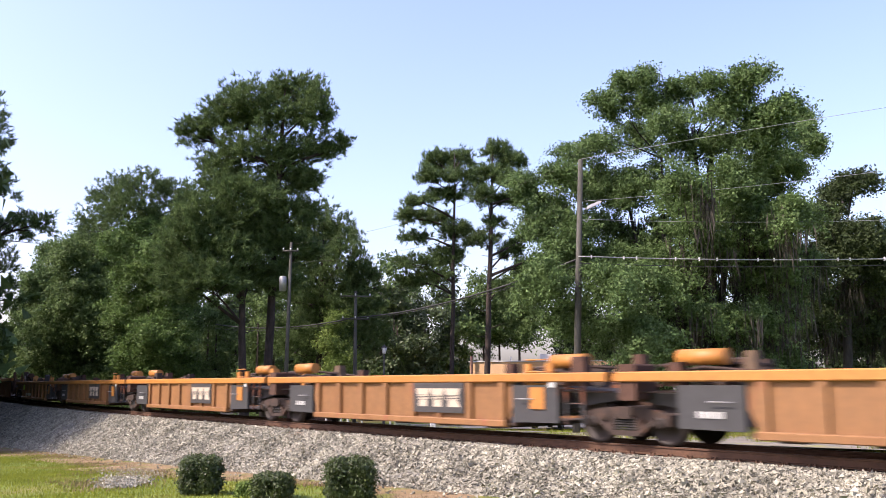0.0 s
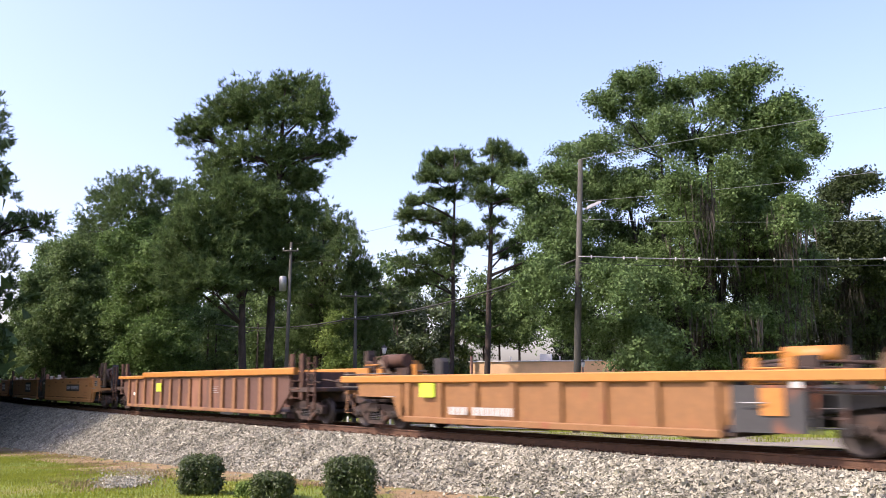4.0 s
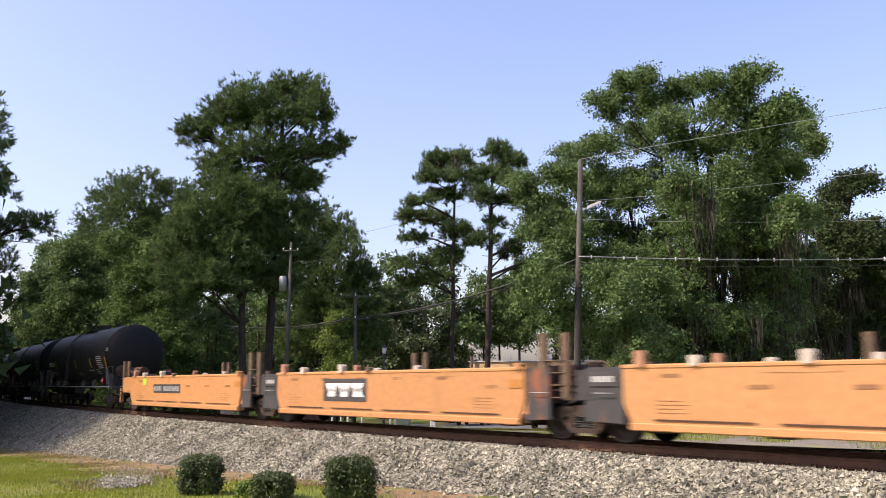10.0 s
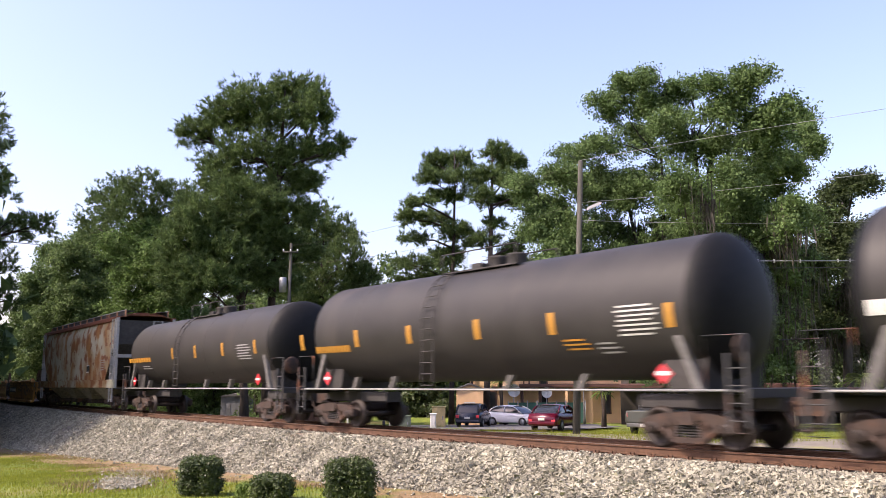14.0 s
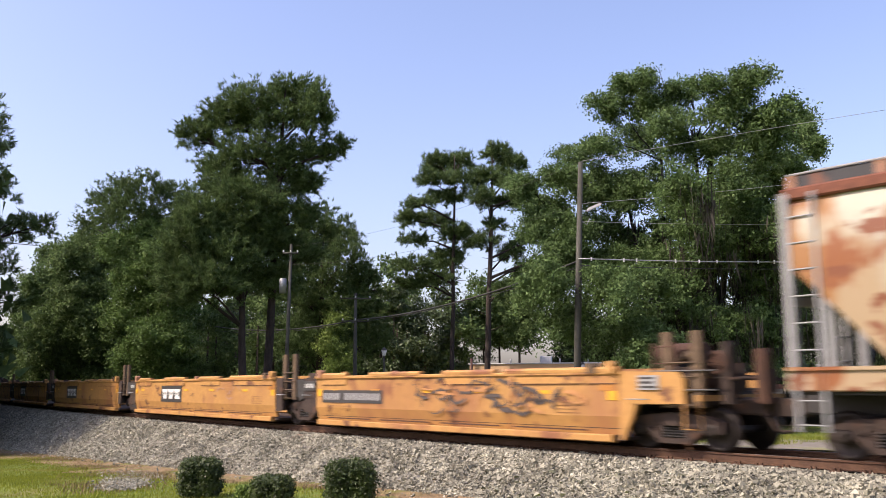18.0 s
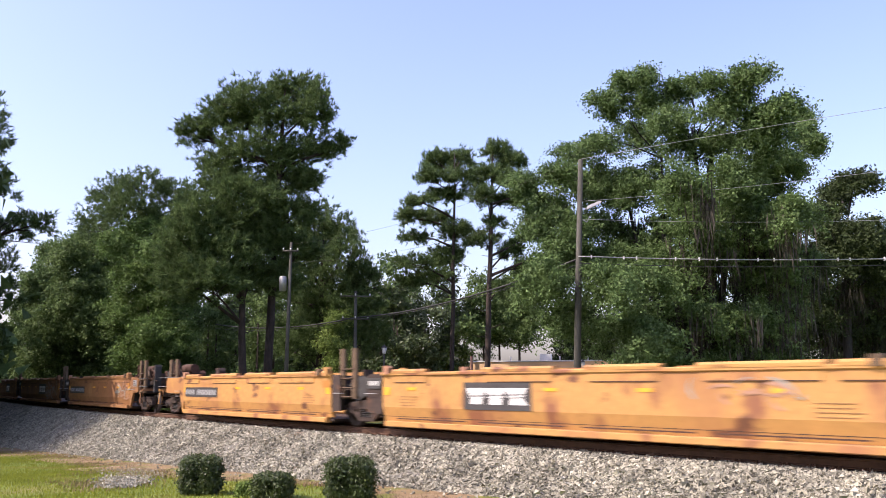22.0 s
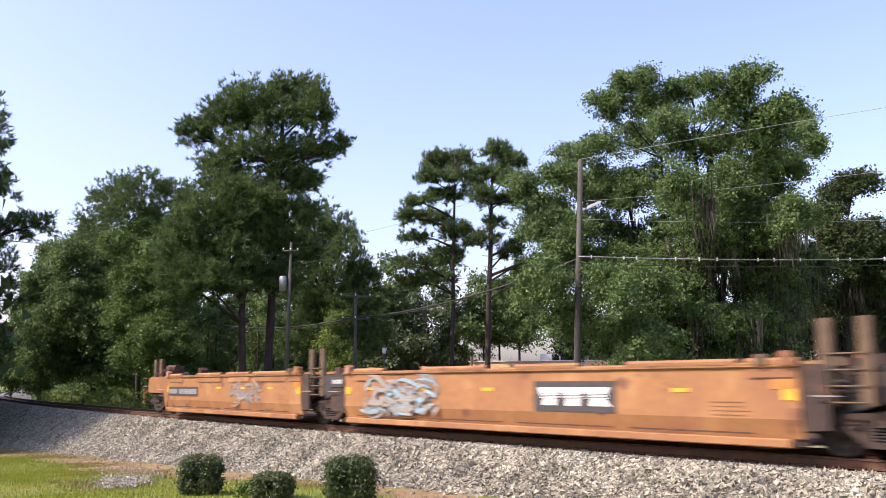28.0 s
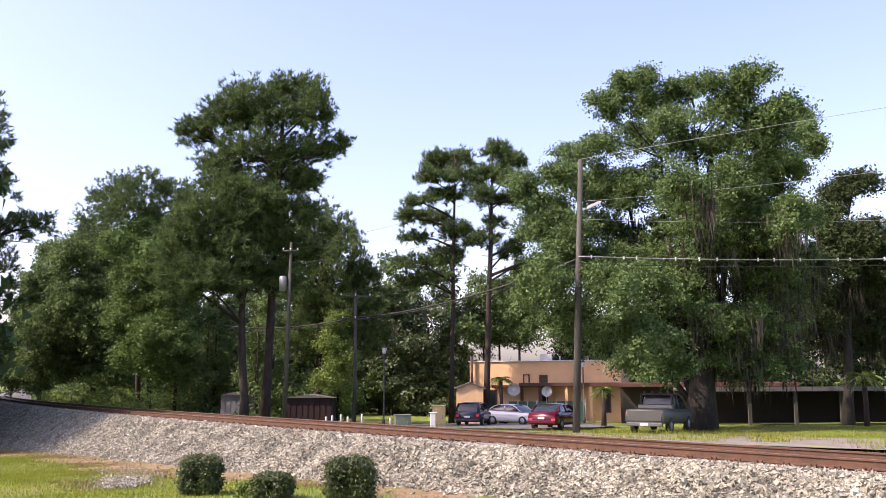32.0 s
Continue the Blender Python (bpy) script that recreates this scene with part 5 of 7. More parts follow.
def broad_leaves(size, per=9, spread=3.2, droop=0.0):
    def make(P, d, r):
        n = len(P)
        c = P[:, None, :] + r.normal(size=(n, per, 3)) * size * spread * np.array([0.55, 0.55, 0.4])
        nrm = r.normal(size=(n, per, 3)) * 0.6 + r.normal(size=(n, 1, 3)) * 0.55 + np.array([0, 0, 0.35]) + d[:, None, :] * 0.5
        nrm /= np.linalg.norm(nrm, axis=2)[..., None]
        u = np.cross(nrm, r.normal(size=(n, per, 3)))
        u /= np.linalg.norm(u, axis=2)[..., None] + 1e-9
        w = np.cross(nrm, u)
        s = size * (0.6 + 0.8 * r.random((n, per, 1)))
        V = np.stack([c + u * s, c - u * s * 0.7 + w * s * 0.55, c - u * s * 0.7 - w * s * 0.55], 2).reshape(-1, 3)
        F = np.arange(n * per * 3).reshape(-1, 3)
        return V, F
    return make


def moss_strands(length):
    def make(P, d, r):
        n, m = len(P), 9
        base = P[:, None, :] + r.normal(size=(n, m, 3)) * np.array([0.25, 0.25, 0.1])
        ln = length * (0.3 + 0.9 * r.random((n, m, 1)))
        a = r.random((n, m)) * 6.28
        side = np.stack([np.cos(a), np.sin(a), 0 * a], 2) * (0.008 + 0.016 * r.random((n, m, 1)))
        down = np.array([0, 0, -1.0])
        sway = r.normal(size=(n, m, 3)) * np.array([0.05, 0.05, 0])
        p = [base, base + side * 1.0 + down * ln * 0.35, base - side + down * ln * 0.35 + sway, base + down * ln + sway * 2]
        V = np.stack(p, 2).reshape(-1, 3)
        k = np.arange(n * m) * 4
        F = np.stack([np.stack([k, k + 1, k + 2], 1), np.stack([k + 2, k + 1, k + 3], 1)], 1).reshape(-1, 3)
        return V, F
    return make


def limbs_geo(trunk, lobes, seed, r0, bark_n=7, stubs=0, forks=()):
    """Tapered limbs from the trunk's line to the lobes, each with a few finer branches."""
    r = random.Random(seed)
    g = Geo()
    zs = [p[2] for p in trunk]
    for lx, ly, lz, rx, ry, rz in lobes:
        aim = Vector((lx, ly, lz))
        za = min(max(lz - r.uniform(0.5, 1.0) * (rz + 0.25 * math.hypot(lx - trunk[-1][0], ly - trunk[-1][1])), zs[1]), zs[-1])
        k = next(i for i in range(len(zs) - 1) if zs[i + 1] >= za - 1e-6)
        f = (za - zs[k]) / max(zs[k + 1] - zs[k], 1e-6)
        root = Vector(trunk[k]).lerp(Vector(trunk[k + 1]), f)
        if forks:
            near = [Vector(a).lerp(Vector(b), u / 6) for pts, w in forks for a, b in zip(pts[1:], pts[2:]) for u in range(6)]
            root = min((p for p in near), key=lambda p: (p - aim).length + max(0.0, p.z - aim.z + 0.6) * 3)
        mid = root.lerp(aim, 0.5) + Vector((r.uniform(-.3, .3), r.uniform(-.3, .3), r.uniform(-0.1, 0.5)))
        ln = (aim - root).length
        rr = min(r0, 0.022 * ln + 0.03)
        g.tube([root, mid, aim], [rr, rr * 0.65, rr * 0.25], bark_n)
        for j in range(4):
            p = mid.lerp(aim, r.uniform(0.0, 0.9))
            q = aim + Vector((r.uniform(-1, 1) * rx, r.uniform(-1, 1) * ry, r.uniform(-0.5, 0.9) * rz)) * 0.85
            g.tube([p, p.lerp(q, 0.5) + Vector((0, 0, 0.1)), q], [rr * 0.4, rr * 0.25, 0.012], 5)
    for j in range(stubs):
        z = r.uniform(zs[-1] * 0.25, zs[-1] * 0.6)
        k = next(i for i in range(len(zs) - 1) if zs[i + 1] >= z)
        f = (z - zs[k]) / (zs[k + 1] - zs[k])
        root = Vector(trunk[k]).lerp(Vector(trunk[k + 1]), f)
        a = r.uniform(0, 6.28)
        tip = root + Vector((math.cos(a), math.sin(a), r.uniform(-0.1, 0.3))) * r.uniform(0.5, 1.6)
        g.tube([root, tip], [0.04, 0.012], 5)
    return g


def tree(name, base, height, r0, lobes, label, leaf, mat, bark, seed, lean=(0, 0), count=3000, group="", moss=0, depth=1.0, fork=None, stubs=0, limb=0.55, category="tree", grow=1.0, spray=(12, {})):
    """lobes: masses of foliage (x, y, z, radius, half height) from the base."""
    x, y, z = base
    t = thing(name, label, category, group, pose(x, y, z))
    r = random.Random(seed)
    full = []
    for lx, ly, lz, rx, rz in lobes:
        rx, rz = rx * grow, rz * grow
        full.append((lx, ly, lz, rx, (rx + rz) * 0.6 * depth, rz))
    n = 7
    tk = []
    for i in range(n + 1):
        f = i / n
        tk.append((lean[0] * f + r.uniform(-.05, .05) * (f > 0), lean[1] * f, height * f - (0.4 if i == 0 else 0)))
    g = Geo()
    flare = [1.45, 1.0, 0.93, 0.85, 0.74, 0.58, 0.38, 0.12]
    g.tube(tk, [r0 * f for f in flare], 12)
    if fork:
        for pts, rr in fork:
            g.tube(pts, [rr * (1 - 0.75 * k / (len(pts) - 1)) for k in range(len(pts))], 9)
    lg = limbs_geo(tk, full[::4] if fork else full, seed + 1, r0 * limb, stubs=stubs, forks=fork or ())
    base_n = len(g.v)
    g.v.extend(lg.v)
    g.f.extend(tuple(i + base_n for i in f) for f in lg.f)
    g.smooth.extend(lg.smooth)
    part("trunk", g, bark, t)
    V, F = bough_cloud(full, count // spray[0], spray[0], leaf, seed + 2, **spray[1])
    part("crown", raw_mesh("crown", V, F, mat), mat, t)
    if moss:
        low = [l for l in full if l[2] < height * 0.75 and l[0] > -1.5]
        V, F = leaf_cloud(low, moss, moss_strands(1.9), seed + 3)
        part("moss", raw_mesh("moss", V, F, M_MOSS), M_MOSS, t, "grey-brown hanging moss")
    return t
def pine(name, base, height, lobes, lean, r0, count, seed, label, stubs=4):
    lobes = [(x, y, z * 0.966, rx, rz * 1.3 + 0.1) for x, y, z, rx, rz in lobes]
    return tree(name, base, height, r0, lobes, label, needle_tufts(0.33, 9), M_PINE, M_BARK, seed, lean, int(count * 1.45), "pines", stubs=stubs, grow=1.06, spray=(11, dict(rise=0.28, jitter=0.13)))


def leafy(name, base, height, lobes, lean, r0, count, seed, label, size, mat, group=""):
    return tree(name, base, height, r0, lobes, label, broad_leaves(size * 0.7, 9, 3.6), mat, M_OAKBARK, seed, lean, int(count * 1.4), group, grow=1.08, limb=0.4, spray=(14, dict(rise=0.2, droop=0.25, jitter=0.2, flat=0.6)))


def oak(name, base, height, lobes, lean, r0, count, seed, label, low):
    """The great oak: a short thick bole that parts into steep limbs, leaves above and below, moss beneath."""
    f = [([(0, 0, 1.0), (-1.0, 1.5, 5.0), (-2.4, 2.6, 10.2), (-3.2, 3.0, 15.0)], 0.26), ([(0, 0, 1.5), (-0.6, 0.8, 6.0), (-1.3, 1.2, 11.0), (-1.3, 0.8, 17.0)], 0.24),
         ([(0, 0, 1.5), (0.5, -0.4, 6.0), (0.7, -0.3, 11.8), (0.3, -0.2, 17.6)], 0.28), ([(0, 0, 1.2), (1.3, -0.2, 5.5), (2.2, 0.4, 11.0), (2.8, 0.6, 18.0)], 0.30),
         ([(0, 0, 1.4), (2.0, 1.0, 5.0), (3.6, 1.2, 10.2), (4.9, 0.8, 15.8)], 0.24), ([(0, 0, 1.0), (-1.8, 2.0, 4.0), (-3.9, 3.6, 8.0), (-5.9, 4.2, 11.3)], 0.2)]
    r = random.Random(seed * 3)
    plumes = []
    for x, y, z, rx, rz in lobes + low:
        for k in range(4):
            a, d = k * 1.57 + r.uniform(-0.6, 0.6), r.uniform(0.35, 0.75)
            plumes.append((x + math.cos(a) * rx * d, y + math.sin(a) * rx * d, z + r.uniform(-0.45, 0.4) * rz, rx * r.uniform(0.55, 0.8), rz * r.uniform(0.7, 1.05)))
    return tree(name, base, height, r0, plumes, label, broad_leaves(0.092, 10, 3.3), M_OAK, M_OAKBARK, seed, lean, int(count * 3.7), "", moss=560, fork=f, depth=1.1, grow=1.12, limb=0.07, spray=(12, dict(rise=0.4, droop=0.6, jitter=0.2, flat=0.65, inner=0.05)))


def mossy(name, base, height, lobes, lean, r0, count, seed, label):
    # M_FARLEAF paints in the great oak's shade on this crown
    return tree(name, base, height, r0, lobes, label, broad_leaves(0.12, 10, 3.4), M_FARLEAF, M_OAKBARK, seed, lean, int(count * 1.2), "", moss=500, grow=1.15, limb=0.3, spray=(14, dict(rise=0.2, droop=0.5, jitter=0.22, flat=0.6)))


def woods(name, spots, hmin, hmax, seed, count, size, label, mat=None, wide=2.6, low=0.08):
    """A belt of mixed trees that grow into one mass. spots: places (x, y) of the stems."""
    r = random.Random(seed)
    lobes = []
    g = Geo()
    for x, y in spots:
        hh = r.uniform(hmin, hmax)
        z0 = ground_height(x, y)
        g.tube([(x, y, z0 - 0.3), (x, y, z0 + hh * 0.8)], [0.22, 0.07], 6)
        for j in range(7):
            f = j / 6
            w = wide * (1 - 0.5 * f) * r.uniform(0.8, 1.2)
            lobes.append((x + r.uniform(-1.4, 1.4), y + r.uniform(-1.4, 1.4), z0 + hh * (low + (0.94 - low) * f), w, w, hh * 0.12))
    V, F = bough_cloud(lobes, count // 8, 8, broad_leaves(size, 8, 2.6), seed, rise=0.25, droop=0.2, jitter=0.3, flat=0.5)
    mat = mat or M_DARKLEAF
    ob = tagged(new(name, raw_mesh(name, V, F, mat)), label, "woods", kind="stuff")
    part("stems", g, M_BARK, ob)
    return ob


def along(s0, s1, q0, q1, n, seed):
    """Places beside the line."""
    r = random.Random(seed)
    return [track(s0 + (s1 - s0) * (i + r.random()) / n, r.uniform(q0, q1))[:2] for i in range(n)]


def strip(x0, x1, y0, y1, n, seed):
    r = random.Random(seed)
    return [(x0 + (x1 - x0) * (i + r.random()) / n, r.uniform(y0, y1)) for i in range(n)]


woods("wood_edge", along(-190, -46, 13, 24, 34, 1), 10, 15.5, 201, 30000, 0.15, "dense green wood edge along the track")
woods("wood_edge", along(-150, -58, 26, 44, 26, 2), 14, 18, 204, 9000, 0.26, "dark wood behind the first trees")
woods("undergrowth", along(-120, -52, 6.5, 9, 26, 3), 1.2, 3.0, 205, 5000, 0.1, "low bushes beside the track", M_LEAF, 1.5)
# leaf colour carries shade that the sun here doesn't leave
woods("far_woods", strip(-22, 2.6, 92, 112, 19, 4), 11.0, 14.2, 202, 13000, 0.2, "green woods behind the road, some shade put into the leaf colour", M_DEEPLEAF)
# next two belts: leaf colour darkened to stand for shade
woods("far_woods", strip(13.0, 30, 95, 106, 12, 5), 10, 15, 206, 7000, 0.2, "trees behind the low building, shade put into the leaf colour", M_FARLEAF)
woods("far_woods", strip(22, 90, 78, 104, 44, 6), 10, 15, 203, 15000, 0.24, "green woods behind the oaks, shade put into the leaf colour", M_FARLEAF)
woods("far_woods", [p for p in strip(-240, 200, 170, 260, 60, 7) if not 4 < p[0] < 30], 9, 13, 207, 4000, 0.6, "far dark treeline", None, 4.5)
woods("wood_edge", [(-32, 50), (-34.5, 55), (-38, 60), (-42, 66), (-47, 73), (-53, 82), (-60, 92)], 20.5, 22.5, 208, 7000, 0.6, "tall trees at the edge of the lawn", None, 4.6, 0.2)
woods("wood_edge", [(-30.8, 44.3), (-33.5, 46.8), (-32.0, 48.0)], 21.5, 23, 209, 5000, 0.55, "lower trees at the edge of the lawn", None, 3.8, 0.2)
# out of view on the left, added only to deepen the shade there
woods("wood_edge", [(-36.2, 57.0), (-40, 63.5), (-44, 70.5), (-48.5, 78), (-53.5, 87), (-61, 101), (-67, 111)], 16, 19, 211, 6000, 0.45, "unseen trees added beside the track to block sky light", None, 3.4, 0.12)
woods("far_woods", [(4.6, 100), (6.6, 103), (8.6, 99)], 15, 16.5, 210, 4200, 0.18, "tall trees behind the low building", M_DARKLEAF, 2.2, 0.55)
# ---------------------------------------------------------------- trees: places and crowns
pine('pine_tree', (-12.20, 60.00, -1.68), 24.68, [(1.26, 1.46, 24.76, 1.96, 1.22), (-1.58, -0.61, 23.63, 1.89, 1.18), (-3.52, 0.89, 22.45, 1.82, 1.21), (-5.94, 1.58, 21.6, 1.47, 0.9), (-0.18, 0.62, 22.14, 3.01, 1.45), (3.14, 0.21, 22.62, 1.12, 1.8), (4.68, 1.15, 20.46, 0.97, 0.73), (2.27, 0.95, 19.69, 2.02, 1.13), (-1.16, -0.14, 19.53, 2.98, 1.27)] + [(-3.64, 0.32, 18.3, 1.92, 1.12), (0.87, 1.08, 17.64, 2.23, 1.13), (-1.06, -1.92, 15.75, 2.5, 1.23), (2.56, 0.65, 17.94, 1.13, 0.64), (1.6, 0.5, 15.2, 1.9, 1.1), (-0.4, 0.0, 13.4, 2.4, 1.2), (1.8, 0.6, 12.2, 1.9, 1.1), (-2.6, -0.5, 16.8, 2.0, 1.1), (0.6, 0.4, 10.4, 2.0, 1.0)], lean=(0.90, 0), r0=0.3, count=10500, seed=1, label='tall pine with a broad dark crown')
pine('pine_tree', (-13.05, 58.00, -1.62), 14.30, [(-0.71, 0.87, 13.88, 2.34, 1.56), (-2.98, -0.82, 13.96, 1.9, 1.52), (-3.79, -1.67, 12.1, 1.87, 1.68), (-1.39, -0.78, 11.47, 2.47, 1.52), (0.66, 1.9, 13.06, 1.79, 1.79), (-0.3, 1.27, 10.2, 2.36, 1.38), (-2.07, -2.16, 9.43, 2.22, 1.48), (-4.17, -1.32, 9.9, 1.69, 1.5)], lean=(-0.72, 0), r0=0.28, count=7500, seed=2, label='pine with a dense lower crown')
pine('pine_tree', (-10.35, 72.00, -2.03), 17.90, [(-0.44, 1.01, 16.63, 2.18, 1.94), (1.52, 0.85, 16.11, 1.69, 1.45), (-1.5, 1.94, 14.34, 2.45, 2.21), (2.34, -1.94, 13.75, 1.63, 1.63), (0.63, 0.84, 11.76, 2.66, 1.93), (3.38, 1.86, 12.35, 1.37, 1.71), (-1.11, -0.11, 10.71, 2.14, 1.67), (2.72, -0.71, 9.71, 2.13, 1.42), (4.71, 0.45, 11.7, 0.86, 1.06), (0.0, 0.5, 8.0, 2.8, 1.6), (2.6, -0.5, 7.0, 2.2, 1.5), (-1.6, 0.3, 6.4, 2.4, 1.4), (3.9, 0.0, 9.4, 1.6, 1.3), (4.6, 0.4, 7.4, 1.5, 1.4)], lean=(0.40, 0), r0=0.24, count=7800, seed=3, label='dark pine beside the taller ones')
pine('pine_tree', (-30.43, 88.00, -2.11), 24.88, [(-0.06, -2.15, 23.65, 2.96, 1.37), (-4.05, 0.96, 23.01, 2.24, 1.77), (2.39, -0.74, 22.9, 2.2, 1.5), (-6.05, 1.91, 20.49, 2.09, 1.79), (-1.2, -1.74, 20.66, 3.43, 2.0), (2.05, 0.73, 20.24, 2.94, 2.12), (4.1, 1.4, 22.77, 1.48, 1.78)], lean=(-0.86, 0), r0=0.26, count=4500, seed=4, label='pine rising behind leafy trees')
leafy('leafy_tree', (-27.97, 84.00, -2.11), 17.66, [(-1.66, 2.54, 18.67, 2.41, 2.01), (-3.37, 1.16, 17.3, 2.15, 2.26), (1.53, -2.56, 15.59, 2.16, 2.16), (-1.69, 0.75, 14.41, 2.81, 2.53), (1.47, -0.16, 12.08, 2.67, 2.78), (-2.53, 2.09, 10.63, 3.14, 2.85), (1.81, -2.38, 8.13, 2.71, 2.43), (-0.9, -0.37, 6.1, 2.77, 2.22), (1.81, -0.24, 5.03, 2.5, 2.22)], lean=(-0.93, 0), r0=0.22, count=8000, seed=5, size=0.19, mat=M_MIDLEAF, label='light green leafy tree at the edge of the wood')
leafy('leafy_tree', (-38.13, 96.00, -2.11), 18.43, [(-1.69, 2.52, 19.48, 2.94, 2.09), (-1.98, -2.57, 16.8, 2.48, 2.48), (-0.22, 2.54, 16.21, 2.94, 2.94), (-0.41, -2.79, 12.47, 3.4, 3.09), (-2.79, -2.48, 9.46, 3.41, 3.1), (1.4, -2.25, 8.86, 3.42, 3.11), (-1.11, -0.13, 5.9, 3.5, 2.54), (-4.55, -0.75, 5.9, 2.84, 2.53), (2.89, -2.38, 4.64, 2.79, 1.86)], lean=(-0.95, 0), r0=0.24, count=8000, seed=6, size=0.22, mat=M_DARKLEAF, label='green leafy tree at the edge of the wood')
leafy('leafy_tree', (-54.09, 118.00, -2.11), 21.10, [(0.77, 0.61, 21.19, 2.2, 1.97), (0.54, -2.54, 16.91, 2.68, 2.68), (2.56, -0.9, 15.56, 2.72, 3.11), (-1.01, -1.0, 12.51, 3.1, 3.1), (2.26, -2.77, 9.38, 3.44, 3.44), (-4.51, 2.14, 8.1, 2.79, 3.19), (0.33, -2.79, 4.95, 3.44, 2.67)], lean=(0.66, 0), r0=0.24, count=6000, seed=7, size=0.26, mat=M_DARKLEAF, label='green tree far along the wood edge')
leafy('leafy_tree', (-56.90, 116.00, -2.11), 6.46, [(-1.77, 2.86, 7.14, 2.84, 1.26), (-2.46, -1.63, 6.43, 3.03, 1.52), (-0.87, -0.23, 5.34, 3.07, 1.53), (0.24, 2.18, 5.0, 2.35, 1.41)], lean=(-0.32, 0), r0=0.15, count=3000, seed=21, size=0.16, mat=M_LEAF, label='bright green small tree beside the wood')
pine('pine_tree', (-35.86, 60.00, -2.60), 24.01, [(4.09, 0.61, 21.45, 0.72, 0.72), (3.79, 2.16, 18.27, 0.74, 1.4), (8.06, -1.77, 15.18, 1.39, 0.62), (5.57, 0.03, 14.93, 1.51, 1.19), (5.55, -0.46, 12.07, 1.18, 1.18), (6.38, -1.29, 10.02, 1.09, 0.86), (1.56, 1.69, 19.43, 2.04, 2.04), (1.98, 0.18, 14.17, 2.39, 2.39), (2.3, 0.49, 23.32, 1.8, 2.01)] + [(0.88, -0.94, 20.81, 2.35, 2.35), (-1.48, 0.25, 17.03, 2.4, 2.8), (-0.3, 1.03, 11.89, 2.43, 1.62)], lean=(0.48, 0), r0=0.27, count=3800, seed=8, label='dark pine at the lawn edge, partly in view')
pine('pine_tree', (0.65, 74.00, -2.08), 23.36, [(-1.08, 1.9, 23.62, 1.26, 0.8), (0.96, 1.93, 23.77, 1.21, 0.81), (-1.55, -0.98, 21.45, 1.36, 0.68), (0.88, -1.25, 21.27, 1.45, 0.87), (-0.34, 0.13, 20.1, 1.67, 0.49), (-2.64, -2.04, 19.13, 1.34, 0.33), (-3.56, 0.76, 18.23, 1.29, 0.59), (-1.34, 1.88, 18.29, 1.51, 0.7), (0.38, -0.27, 16.77, 1.27, 0.78)] + [(-3.09, 1.66, 16.53, 1.5, 0.4), (-2.98, -1.88, 13.61, 1.63, 0.57), (-0.36, 1.33, 14.55, 1.6, 1.0), (-1.35, 0.79, 12.6, 2.08, 0.59), (-3.65, -0.32, 12.37, 1.17, 0.59)], lean=(0.42, 0), r0=0.2, count=4600, seed=9, label='slender pine with an open crown', stubs=10)
pine('pine_tree', (3.49, 73.00, -2.06), 24.06, [(1.29, 0.64, 23.93, 1.17, 0.73), (2.49, 0.45, 23.06, 1.17, 0.63), (0.49, 0.14, 21.58, 1.21, 0.87), (2.3, -1.54, 20.76, 1.04, 0.66), (-0.35, -1.84, 19.39, 1.04, 0.66), (2.07, 2.14, 19.77, 1.69, 0.55), (4.03, 1.73, 20.18, 0.99, 0.74), (0.93, 0.34, 17.25, 0.88, 0.49), (-0.28, 0.59, 15.73, 1.66, 0.88)] + [(2.45, 1.68, 14.9, 0.99, 0.89), (3.86, 1.26, 13.6, 1.23, 0.49), (4.36, 0.87, 16.25, 1.66, 0.59), (6.3, 0.97, 15.37, 1.18, 0.78), (1.68, -1.63, 11.56, 1.04, 0.57)], lean=(0.86, 0), r0=0.26, count=4600, seed=10, label='slender tall pine with an open crown', stubs=10)
leafy('leafy_tree', (-8.3, 69.0, -1.95), 8.2, [(0.0, 0.0, 8.2, 0.8, 0.9), (-0.3, 0.2, 6.6, 1.2, 1.0), (0.5, -0.3, 5.2, 1.3, 1.0), (-0.5, 0.0, 3.6, 1.4, 1.1), (0.6, 0.3, 2.4, 1.2, 1.0)], lean=(0.2, 0), r0=0.09, count=2000, seed=31, size=0.13, mat=M_LEAF, label='young bright green tree by the road')
